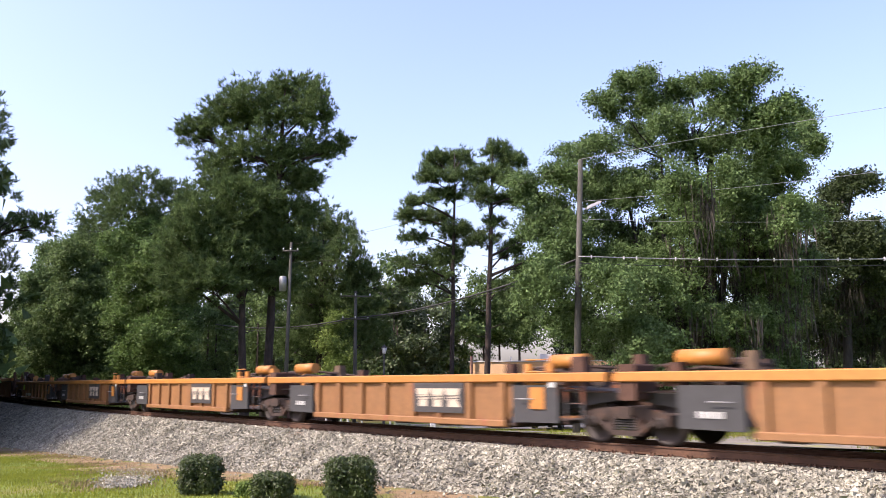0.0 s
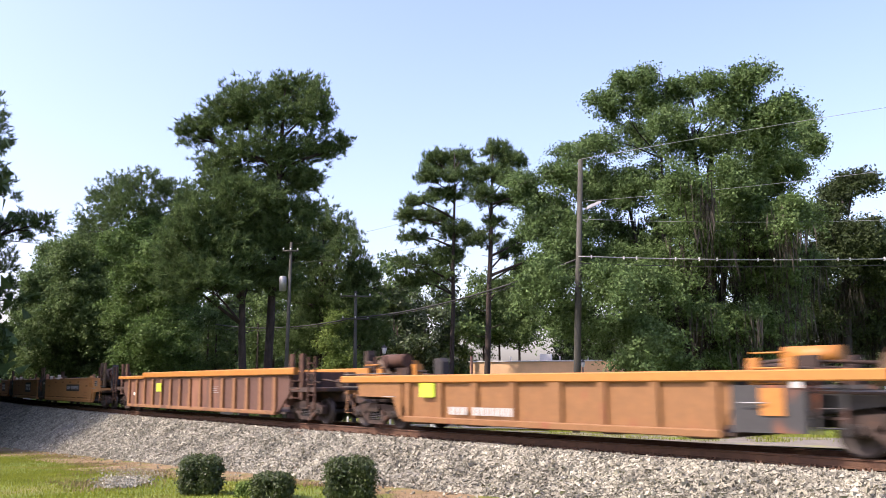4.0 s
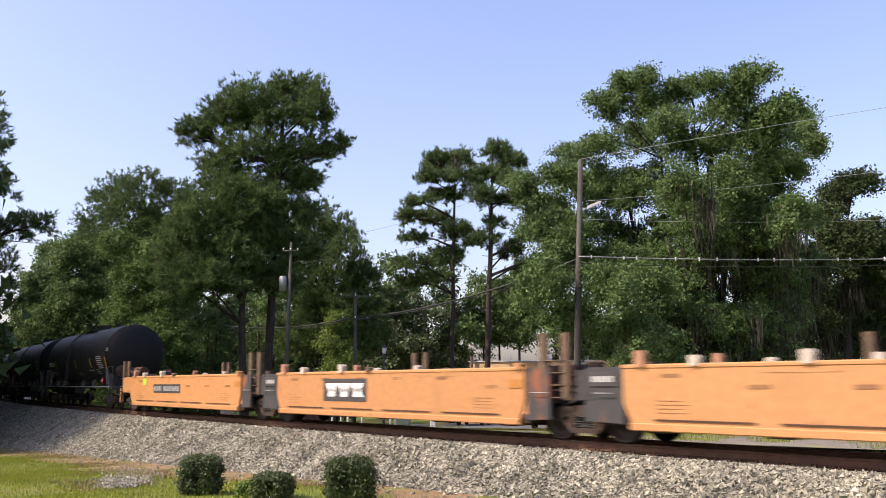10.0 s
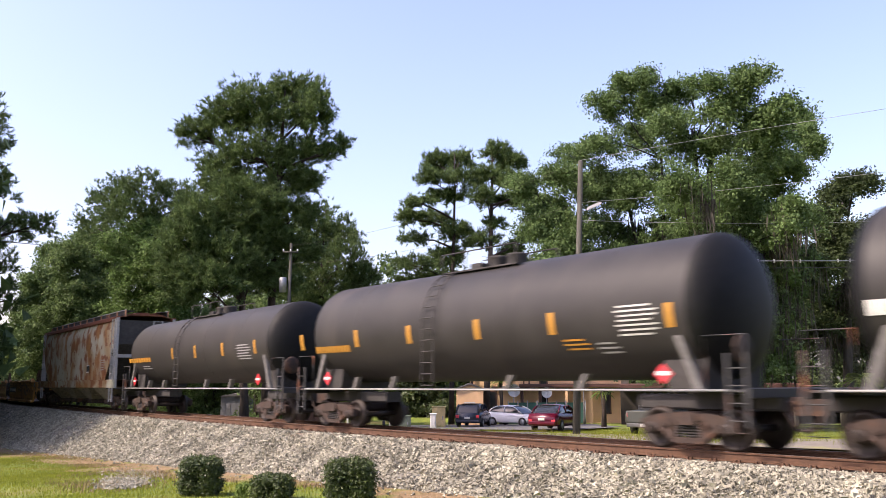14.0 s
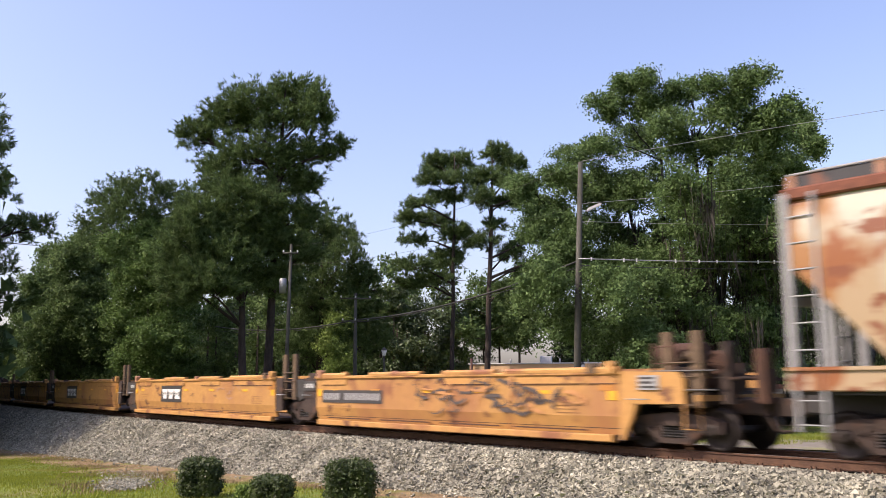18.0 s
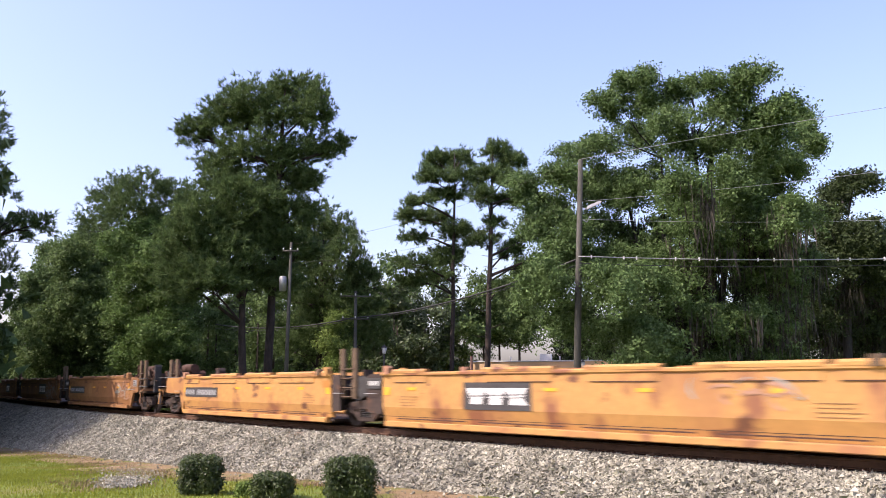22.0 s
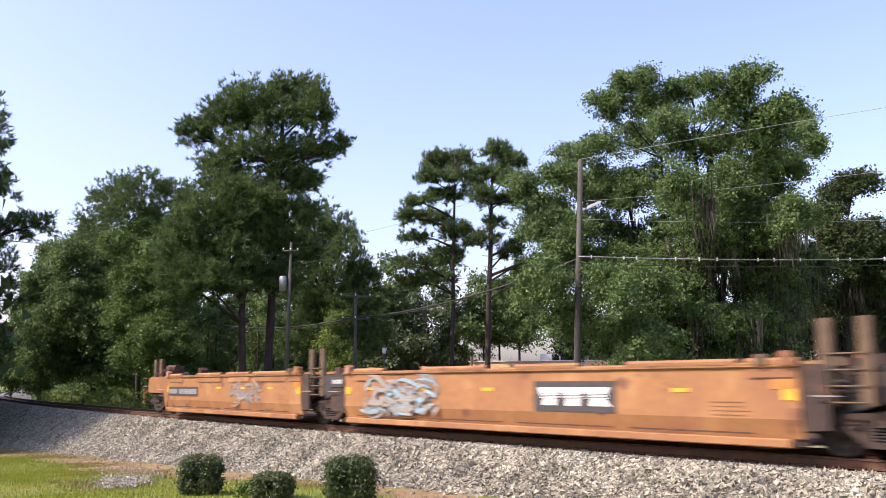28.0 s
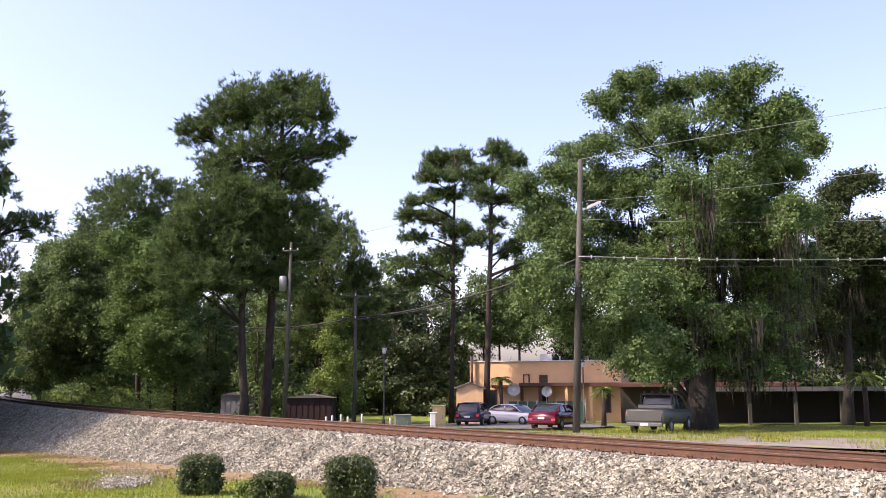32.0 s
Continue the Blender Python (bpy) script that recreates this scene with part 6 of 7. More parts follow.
oak('live_oak_tree', (14.47, 50.00, -1.39), 16.48, [(-2.85, 0.08, 20.79, 1.26, 0.73), (-4.56, 0.3, 19.32, 1.2, 0.87), (-2.04, 0.17, 19.33, 1.0, 1.2), (-0.23, 0.47, 20.2, 1.07, 0.67), (-0.45, -5.2, 18.65, 0.83, 0.53), (-1.36, -2.15, 17.72, 1.27, 1.14), (1.64, -5.95, 18.71, 0.99, 0.58), (0.93, -4.98, 17.45, 1.43, 0.96), (3.06, -5.54, 17.11, 1.36, 0.83)] + [(7.3, 0.98, 18.42, 0.81, 0.68), (6.3, -2.8, 16.01, 0.41, 0.44), (2.55, -4.43, 15.88, 1.66, 1.09), (0.59, -0.79, 16.6, 1.79, 1.17), (-1.7, 4.89, 18.6, 1.75, 1.09), (-4.95, 1.32, 17.3, 1.56, 0.82), (-6.09, 5.34, 17.53, 1.25, 0.66), (-7.84, 0.69, 14.97, 1.21, 0.81), (-5.35, 3.48, 15.27, 1.95, 1.28)] + [(-2.58, 1.58, 14.81, 1.88, 1.37), (-1.94, -6.29, 12.66, 1.39, 1.04), (1.35, -4.0, 13.64, 1.68, 1.37), (5.04, -0.49, 14.8, 1.18, 1.18), (5.48, -2.43, 14.81, 0.5, 0.76)], lean=(1.48, 0), r0=0.74, count=12400, seed=11, label='massive live oak hung with grey moss', low=[(-8.9, 0.3, 12.2, 1.2, 1.2), (-7.2, 0.2, 11.8, 1.3, 1.1), (-8.6, -1.0, 9.2, 1.2, 1.2), (-9.2, -2.0, 8.0, 1.2, 1.1), (-6.5, 0.0, 9.5, 1.5, 1.2), (-9.8, 0.4, 14.2, 0.8, 0.9), (-8.0, 2.44, 13.43, 1.11, 0.97), (-4.78, 3.17, 12.32, 1.76, 1.27), (-1.56, 4.25, 12.14, 2.01, 1.44), (-0.09, -2.19, 11.01, 1.97, 1.43), (3.07, -1.77, 11.39, 1.79, 1.44), (3.59, -5.96, 10.78, 1.17, 1.23), (-7.58, -1.53, 10.51, 1.16, 1.16), (-9.4, -5.6, 7.9, 1.04, 1.1), (-7.74, -1.94, 6.48, 1.47, 1.47)] + [(-6.03, -6.3, 7.71, 1.62, 1.3), (-2.67, -3.18, 8.05, 1.92, 1.4), (5.9, 4.13, 9.03, 1.97, 1.44), (-5.02, -3.76, 5.58, 1.69, 1.23), (-3.47, -5.83, 4.73, 1.23, 1.0), (6.11, 6.03, 6.87, 1.86, 1.3)] + [(-2.44, -3.89, 3.64, 1.28, 0.67), (2.8, 3.06, 3.93, 1.76, 0.84), (5.15, 2.86, 4.42, 1.58, 0.98), (-4.74, -6.27, 3.73, 1.04, 0.64), (0.6, 3.0, 8.6, 2.4, 1.6), (-1.6, 3.4, 7.0, 2.0, 1.5), (2.6, 3.0, 7.0, 2.2, 1.5), (1.0, 2.6, 5.4, 2.2, 1.2), (0.2, -0.9, 9.6, 1.5, 0.8)]
    + [(4.4, 0.3, 13.9, 1.3, 1.2), (5.4, 0.2, 12.6, 1.1, 1.2), (3.6, 0.4, 12.4, 1.4, 1.3), (5.0, 0.5, 10.6, 1.4, 1.2), (6.2, 0.9, 9.6, 1.2, 1.1), (4.3, -0.4, 8.9, 1.4, 1.2)]
    + [(-4.8, 0.8, 10.2, 1.4, 1.0), (-2.4, 0.2, 10.3, 1.4, 1.0), (1.6, -0.6, 10.2, 1.4, 1.0), (-4.2, 1.6, 13.9, 1.2, 1.1), (-0.8, -0.6, 13.3, 1.2, 1.2), (2.4, -1.0, 13.0, 1.2, 1.2), (6.8, -0.6, 16.6, 0.7, 0.9)]
    + [(0.4, -1.5, 6.4, 1.4, 1.2), (2.4, -1.2, 6.2, 1.4, 1.2), (4.4, -0.6, 6.0, 1.4, 1.2), (1.2, -1.4, 4.2, 1.2, 1.0), (3.2, -1.0, 4.0, 1.2, 1.0)])
mossy('leafy_tree', (28.27, 62.00, -1.74), 15.02, [(0.87, -2.13, 17.12, 1.43, 0.63), (1.67, 3.26, 17.19, 1.21, 0.87), (-0.97, -0.95, 14.84, 1.29, 1.13), (0.67, -2.74, 13.1, 1.81, 1.34), (-0.6, -1.52, 12.3, 2.25, 1.8), (4.42, 3.62, 11.34, 2.09, 1.96), (-4.2, -4.24, 10.75, 1.72, 1.72), (-0.56, 1.97, 8.63, 2.71, 2.12), (3.96, 3.25, 7.87, 2.42, 2.16)] + [(-2.9, 1.45, 7.76, 2.1, 1.89), (3.15, -2.64, 11.72, 1.97, 2.36)], lean=(1.10, 0), r0=0.35, count=9000, seed=12, label='oak hung with moss behind the great oak, shade put into its leaf colour')
# ---------------------------------------------------------------- beyond the track: road, poles, buildings, vehicles
M_ASPHALT = material("worn_asphalt", [(0.3, (0.075, 0.073, 0.072)), (0.7, (0.14, 0.135, 0.13))], 1.5, 0.92, bump=0.4, bump_scale=60)
M_SAND = material("pale_gravel_verge", [(0.3, (0.12, 0.105, 0.078)), (0.7, (0.21, 0.185, 0.15))], 2.2, 0.95, bump=0.6, bump_scale=40,
                  spots=[(0.55, 0.12, (0.20, 0.19, 0.07), 0.8, (1, 1, 1))])
M_STUCCO = plain("orange_stucco", (0.74, 0.46, 0.245), 0.9, spread=0.08, scale=1.0, bump=0.15)
M_TRIM = plain("dark_brown_trim", (0.075, 0.03, 0.022), 0.7)
M_ROOFG = plain("grey_roofing", (0.11, 0.105, 0.10), 0.9)
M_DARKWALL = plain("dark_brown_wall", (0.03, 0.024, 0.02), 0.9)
M_POLE = material("weathered_pole_wood", [(0.3, (0.035, 0.034, 0.028)), (0.7, (0.085, 0.082, 0.068))], 4, 0.95, stretch=(1, 1, 0.15), bump=0.5)
M_CABLE = plain("black_cable", (0.03, 0.03, 0.03), 0.7)
M_WIRE = plain("bright_aluminium_wire", (0.38, 0.38, 0.37), 0.4, 0.6)
M_GALV = plain("galvanised_steel", (0.28, 0.285, 0.29), 0.5, 0.5)
M_WHITEP = plain("chalky_white_paint", (0.55, 0.54, 0.52), 0.7, spread=0.06)
M_GLASS = plain("dark_tinted_glass", (0.02, 0.022, 0.025), 0.08, spread=0.1)
M_TYRE = plain("tyre_rubber", (0.022, 0.021, 0.02), 0.9)
M_CHROME = plain("bright_bumper", (0.16, 0.16, 0.16), 0.35, 0.7, spread=0.05)


def band(name, s0, s1, q0, q1, mat, label, lift=0.0, kind="structure", category="road"):
    """A strip of surface that lies on the ground beside the line."""
    S, Q = np.arange(s0, s1, 2.0), np.linspace(q0, q1, 8)
    V = []
    for s in S:
        for i, q in enumerate(Q):
            w = (0.25 * math.sin(s * 0.7) + 0.2 * math.sin(s * 1.9)) if i in (0, len(Q) - 1) else 0
            x, y, a = track(s, q + w)
            V.append((x, y, ground_height(x, y) + lift + 0.07))
    n, m = len(S), len(Q)
    k = np.arange(n * m).reshape(n, m)
    F = np.stack([k[:-1, :-1], k[1:, :-1], k[1:, 1:], k[:-1, 1:]], -1).reshape(-1, 4)
    return tagged(new(name, raw_mesh(name, V, F, mat, True)), label, category, kind=kind)


band("road", -72, -13, 12.6, 18.2, M_ASPHALT, "worn grey asphalt lane beside the track")
band("gravel_verge", -13, 80, 10.5, 18.6, M_SAND, "pale sandy gravel verge with weeds", category="verge")


def flat_patch(name, pts, mat, label, category="pavement", lift=0.1):
    V = [(x, y, ground_height(x, y) + lift) for x, y in pts]
    g = Geo()
    g.add(V, [tuple(range(len(V)))])
    return tagged(new(name, g.mesh(name, mat)), label, category, kind="structure")


flat_patch("car_park", [(-3, 56), (7.0, 51), (12, 60), (12, 71), (0, 71), (-5, 66)], M_ASPHALT, "small grey asphalt car park")


def cable(name, pts, r, mat, label, sag=0.0, n=18, parent=None):
    """A wire through points with a sag between each two."""
    out = []
    for a, b in zip(pts, pts[1:]):
        a, b = Vector(a), Vector(b)
        for i in range(n):
            f = i / n
            p = a.lerp(b, f)
            p.z -= sag * 4 * f * (1 - f)
            out.append(p)
    out.append(Vector(pts[-1]))
    g = Geo()
    g.tube(out, r, 5)
    return thing(name, label, "cable", "overhead wires", None, g, mat)


def utility_pole(x, y, height, lean, label, r=0.16, arms=(), can=None, lamp=None):
    z = ground_height(x, y)
    t = thing("utility_pole", label, "utility pole", "", pose(x, y, z))
    g = Geo()
    g.tube([(0, 0, -0.5), (lean[0] * 0.5, 0, height * 0.5), (lean[0], lean[1], height)], [r * 1.15, r, r * 0.72], 14)
    part("mast", g, M_POLE, t)
    for az, half, yaw in arms:
        f = az / height
        g = Geo()
        cx = lean[0] * f
        dx, dy = math.cos(yaw) * half, math.sin(yaw) * half
        g.tube([(cx - dx, -dy - 0.12, az), (cx + dx, dy - 0.12, az)], 0.06, 6)
        part("crossarm", g, M_POLE, t)
        for k in (-0.9, 0.0, 0.9):
            g = Geo()
            g.lathe([(az + 0.05, 0.02), (az + 0.07, 0.05), (az + 0.14, 0.055), (az + 0.2, 0.03), (az + 0.21, 0.0)], (cx + dx * k, dy * k - 0.12, 0), "z", 10)
            part("insulator", g, M_WHITEP, t)
    if can:
        g = Geo()
        g.lathe([(can - 0.5, 0.0), (can - 0.5, 0.24), (can + 0.4, 0.24), (can + 0.45, 0.2), (can + 0.45, 0.0)], (lean[0] * can / height - 0.42, -0.1, 0), "z", 18)
        part("transformer_can", g, M_GALV, t, "pale grey transformer can")
    if lamp:
        g = Geo()
        cx = lean[0] * lamp / height
        g.tube([(cx + 0.1, 0, lamp - 0.75), (cx + 0.35, 0, lamp - 0.9), (cx + 0.5, 0, lamp - 0.6)], 0.03, 6)
        g.tube([(cx + 0.1, -0.05, lamp - 0.25), (cx + 0.6, -0.15, lamp - 0.1)], 0.025, 6)
        part("lamp_arm", g, M_GALV, t)
        g = Geo()
        g.prism([(cx + 0.35, lamp - 0.24), (cx + 1.05, lamp + 0.06), (cx + 1.1, lamp + 0.14), (cx + 0.95, lamp + 0.16), (cx + 0.4, lamp - 0.08)], -0.28, 0.02)
        part("lamp_head", g, M_WHITEP, t, "pale street lamp head")
    return t


POLE = (6.60, 44.3)
utility_pole(*POLE, 14.07, (0.62, 0), "tall grey wooden utility pole with a street lamp", 0.17, lamp=11.65)
utility_pole(-6.34, 62.8, 9.7, (0.0, 0), "wooden utility pole with two crossarms", 0.13, arms=((9.3, 1.15, 0.2), (7.66, 1.0, 0.2)))
utility_pole(-10.1, 56, 12.0, (0.2, 0), "tall wooden utility pole with a transformer can", 0.12, arms=((11.4, 0.5, 0.1),), can=9.3)
cable("power_wire", [(7.21, 44.2, 12.85), (21.5, 40.5, 14.4)], 0.011, M_WIRE, "thin bright overhead wire", -0.05)
cable("power_wire", [(7.15, 44.3, 10.62), (22.2, 42.5, 11.75)], 0.011, M_WIRE, "thin bright overhead wire", 0.1)
cable("power_wire", [(7.09, 44.3, 9.69), (22.8, 43.6, 9.45)], 0.010, M_WIRE, "thin bright overhead wire", 0.14)
cable("telephone_cable", [(6.92, 44.1, 7.71), (30.0, 44.1, 7.7)], 0.03, M_GALV, "grey cable bundle with pale spacers", 0.22, 30)
cable("telephone_cable", [(6.92, 44.2, 7.38), (30.0, 44.2, 7.5)], 0.02, M_CABLE, "thin black overhead cable", 0.3, 30)
cable("telephone_cable", [(6.92, 44.3, 7.6), (-6.3, 62.7, 6.0), (-22, 84, 7.0)], 0.05, M_CABLE, "black cable slung between two poles", 0.55)
cable("telephone_cable", [(6.92, 44.3, 7.3), (-6.3, 62.7, 5.85), (-22, 84, 6.6)], 0.015, M_CABLE, "thin cable slung between two poles", 0.45)
cable("power_wire", [(7.15, 44.3, 10.62), (-9.95, 56, 9.1)], 0.006, M_POLE, "thin grey overhead wire", 0.7)
cable("power_wire", [(7.21, 44.3, 12.85), (-9.9, 56, 10.3)], 0.006, M_POLE, "thin grey overhead wire", 0.7)
for i in range(16):
    f = (i + 0.5 + 0.3 * math.sin(i * 2.3)) / 17
    x = 6.92 + 23.1 * f
    z = 7.71 - 0.22 * 4 * f * (1 - f)
    g = Geo()
    g.box(x - 0.03, x + 0.03, 44.06, 44.14, z - 0.09, z + 0.09)
    thing("cable_spacer", "small pale spacer clipped on a cable", "cable clip", "cable spacers", None, g, M_WHITEP)


def lantern_post(x, y, h):
    z = ground_height(x, y)
    t = thing("street_lamp", "slim black lamp post with a lantern", "street lamp", "", pose(x, y, z))
    g = Geo()
    g.tube([(0, 0, -0.1), (0, 0, 0.5), (0, 0, 0.55), (0, 0, h)], [0.1, 0.1, 0.06, 0.05], 10)
    part("post", g, M_BLACK, t)
    g = Geo()
    g.lathe([(h, 0.08), (h + 0.05, 0.12), (h + 0.42, 0.2), (h + 0.43, 0.0)], axis="z", n=6)
    part("lantern", g, M_WHITEP, t, "pale lantern glass")
    g = Geo()
    g.lathe([(h + 0.43, 0.24), (h + 0.5, 0.16), (h + 0.62, 0.05), (h + 0.66, 0.0)], axis="z", n=6)
    part("cap", g, M_BLACK, t)


lantern_post(-4.2, 62, 5.1)
lantern_post(11.6, 73, 4.6)


def cabinet(name, x, y, w, d, h, mat, label, yaw=0):
    z = ground_height(x, y)
    t = thing(name, label, "utility box", "", pose(x, y, z, 0, 0, yaw))
    g = Geo()
    g.box(-w / 2, w / 2, -d / 2, d / 2, 0, h, 0.03)
    part("housing", g, mat, t)
    g = Geo()
    g.box(-w / 2 - 0.04, w / 2 + 0.04, -d / 2 - 0.04, d / 2 + 0.04, h, h + 0.06, 0.02)
    part("lid", g, mat, t)
    g = Geo()
    g.box(-w * 0.38, w * 0.38, -d / 2 - 0.02, -d / 2, h * 0.12, h * 0.88)
    part("door", g, mat, t)
    g = Geo()
    g.box(w * 0.25, w * 0.32, -d / 2 - 0.05, -d / 2 - 0.02, h * 0.4, h * 0.58)
    part("handle", g, M_GALV, t)
    return t


M_BEIGE = plain("beige_enamel", (0.60, 0.45, 0.20), 0.6)
M_OLIVE = plain("olive_enamel", (0.16, 0.19, 0.13), 0.6)
cabinet("utility_box", -0.35, 63.3, 0.95, 0.6, 1.45, M_BEIGE, "beige utility cabinet on the verge")
cabinet("utility_box", -0.66, 55.4, 0.38, 0.35, 1.0, M_WHITEP, "narrow white service pedestal")
cabinet("transformer_box", -2.7, 57.7, 1.0, 0.8, 0.85, M_OLIVE, "low olive green transformer box", 12)
for i, px in enumerate((-8.7, -8.25, -7.6, -7.1, -6.6, -6.05, -3.5)):
    g = Geo()
    h = 0.68 + 0.08 * ((i * 7) % 3)
    g.tube([(0, 0, -0.2), (0, 0, h), (0, 0, h + 0.05)], [0.08, 0.08, 0.04], 10)
    yy = 65.5 if i < 6 else 58
    thing("bollard", "short white post in the grass", "bollard", "white posts", pose(px, yy, ground_height(px, yy)), g, M_WHITEP)

# flat-roofed stucco building
BX0, BX1, BY0, BY1, BZ, BTOP = 2.4, 30.0, 80.0, 92.0, -2.2, 3.15
b = thing("stucco_building", "low flat-roofed orange stucco building with brown trim", "building", "", pose(BX0, BY0, 0, 0, 0, -15) @ pose(-BX0, -BY0, 0))
for nm, (x0, x1, y0, y1) in (("front_wall", (BX0, 15.9, BY0, BY0 + 0.25)), ("side_wall", (BX0, BX0 + 0.25, BY0 + 0.25, BY1)), ("rear_wall", (BX0 + 0.25, 15.9, BY1 - 0.25, BY1)),
                              ("side_wall", (15.65, 15.9, BY0 + 0.25, BY1 - 0.25))):
    g = Geo()
    g.box(x0, x1, y0, y1, BZ, BTOP)
    part(nm, g, M_STUCCO, b)
g = Geo()
g.box(BX0 - 0.1, 16.0, BY0 - 0.1, BY1 + 0.1, BTOP, BTOP + 0.12, 0.03)
part("roof", g, M_WHITEP, b, "pale coping and flat roof")
g = Geo()
g.box(15.9, BX1, BY0 - 3.0, BY1 - 4, 0.9, 1.25, 0.04)
part("wing_roof", g, M_TRIM, b, "brown flat roof of the side wing")
g = Geo()
g.box(15.9, BX1, BY0 - 1.5, BY0 - 1.3, BZ, 0.9)
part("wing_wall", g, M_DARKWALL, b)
g = Geo()
g.box(7.2, 30.0, BY0 - 1.6, BY0 - 0.01, 0.98, 1.30, 0.03)
part("canopy", g, M_TRIM, b, "dark brown flat canopy")
g = Geo()
g.box(4.6, 7.2, BY0 - 0.9, BY0 - 0.01, 0.85, 1.1, 0.03)
part("canopy", g, M_TRIM, b, "dark brown flat canopy")
for x in (7.4, 9.0, 11.3, 13.4):
    g = Geo()
    g.box(x - 0.12, x + 0.12, BY0 - 1.45, BY0 - 1.2, BZ, 0.98)
    part("canopy_post", g, M_STUCCO if x > 9.5 else M_TRIM, b)
for x0, x1, z0, z1 in ((7.3, 7.9, 0.95, 2.05), (8.75, 9.5, -1.3, 2.0), (4.0, 4.9, -1.3, 0.7), (14.2, 15.0, -1.3, 0.7)):
    g = Geo()
    g.box(x0, x1, BY0 - 0.06, BY0 - 0.004, z0, z1)
    pn = part("door", g, M_TRIM, b, "dark brown door panel")
    g = Geo()
    g.box(x0 + 0.12, x1 - 0.12, BY0 - 0.075, BY0 - 0.06, z0 + 0.1, z1 - 0.1)
    part("door_leaf", g, M_STUCCO if z0 > 0 else M_GLASS, pn)
for x, z0, z1 in ((11.9, 1.5, 3.0), (12.15, 1.5, 2.6)):
    g = Geo()
    g.tube([(x, BY0 - 0.08, z0), (x, BY0 - 0.08, z1)], 0.05, 8)
    part("downpipe", g, M_TRIM, b)
g = Geo()
g.tube([(2.64, BY0 - 0.3, -1.4), (2.64, BY0 - 0.3, 3.7)], 0.11, 10)
part("flue", g, M_TRIM, b, "brown flue pipe with a pale cap")
g = Geo()
g.box(8.6, 9.6, BY0 + 1.5, BY0 + 2.5, BTOP + 0.12, BTOP + 0.75, 0.04)
part("roof_unit", g, M_WHITEP, b, "white roof ventilation unit")
for x in (4.0, 6.0, 10.5, 13.0):
    g = Geo()
    g.tube([(x, BY0 + 1, BTOP + 0.1), (x, BY0 + 1, BTOP + 0.5)], 0.08, 8)
    part("roof_vent", g, M_GALV, b)

# small gabled hut
hx, hy = 2.1, 70.0
hz = ground_height(hx, hy)
hut = thing("garden_shed", "small gabled orange hut with a shingle roof", "shed", "", pose(hx, hy, hz))
g = Geo()
g.prism([(-1.05, -0.1), (1.05, -0.1), (1.05, 2.85), (0, 3.2), (-1.05, 2.85)], 0, 2.6)
part("wall", g, M_STUCCO, hut)
for sx in (-1, 1):
    g = Geo()
    g.prism([(0, 3.24), (sx * 1.25, 2.78), (sx * 1.25, 2.88), (0, 3.36)] if sx < 0 else [(0, 3.24), (0, 3.36), (1.25, 2.88), (1.25, 2.78)], -0.15, 2.75)
    part("roof", g, M_ROOFG, hut)
g = Geo()
g.box(-0.4, 0.35, -0.05, -0.004, 0.0, 1.75)
part("door", g, M_STUCCO, hut)
g = Geo()
g.box(-0.46, 0.41, -0.03, -0.004, 1.78, 1.86)
part("door_head", g, M_WHITEP, hut)


def shed(x, y, w, d, h, wall, label, yaw=0):
    z = ground_height(x, y)
    t = thing("shed", label, "shed", "", pose(x, y, z, 0, 0, yaw))
    g = Geo()
    g.box(-w / 2, w / 2, 0, d, -0.1, h)
    part("wall", g, wall, t)
    g = Geo()
    g.prism([(-w / 2 - 0.15, h), (w / 2 + 0.15, h), (0, h + 0.28)], -0.2, d + 0.2)
    part("roof", g, M_ROOFG, t)
    n = int(w / 0.4)
    for i in range(n):
        g = Geo()
        xx = -w / 2 + (i + 0.5) * w / n
        g.box(xx - 0.16, xx + 0.16, -0.03, -0.004, 0, h - 0.05)
        part("panel", g, wall, t)


shed(-19.0, 80, 2.4, 2.4, 2.4, plain("grey_metal_sheet", (0.17, 0.17, 0.165), 0.7), "pale grey-white metal shed")
# dark boards, with the trees' shade added into their colour
shed(-10.1, 66, 3.5, 2.6, 2.1, plain("shaded_dark_red_boards", (0.026, 0.011, 0.009), 0.9), "dark red-brown wooden shed, darkened further for tree shade")

# screened fence
fence = thing("fence", "green-screened wire fence with pale posts", "fence", "", pose(5.5, 75.2, ground_height(5.5, 75.2)))
M_SCREEN = plain("green_fence_screen", (0.03, 0.095, 0.075), 0.8)
for i in range(9):
    g = Geo()
    g.tube([(i * 0.82, 0, -0.2), (i * 0.82, 0, 2.0)], 0.045, 8)
    part("post", g, M_GALV, fence)
    if i < 8:
        g = Geo()
        g.box(i * 0.82 + 0.06, i * 0.82 + 0.76, -0.015, 0.015, 0.1, 1.85)
        part("screen", g, M_SCREEN, fence)


def dish(x, y, z, r, label):
    """A round pale dish on a short stand."""
    t = thing("satellite_dish", label, "dish", "pale dishes", pose(x, y, ground_height(x, y)))
    h = z - ground_height(x, y)
    g = Geo()
    g.tube([(0, 0.2, -0.1), (0, 0.2, h)], 0.05, 8)
    part("stand", g, M_GALV, t)
    g = Geo()
    g.lathe([(-0.12, r), (-0.02, r * 0.75), (0.08, r * 0.4), (0.12, 0.0), (0.15, 0.0), (0.1, r * 0.45), (0.0, r * 0.8), (-0.12, r * 1.02)], (0, 0, h), "y", 20)
    part("reflector", g, M_WHITEP, t)


dish(6.1, 76.5, 0.75, 0.55, "white dish on a stand behind the fence")
dish(8.95, 76.5, 0.55, 0.45, "small white dish on a stand behind the fence")


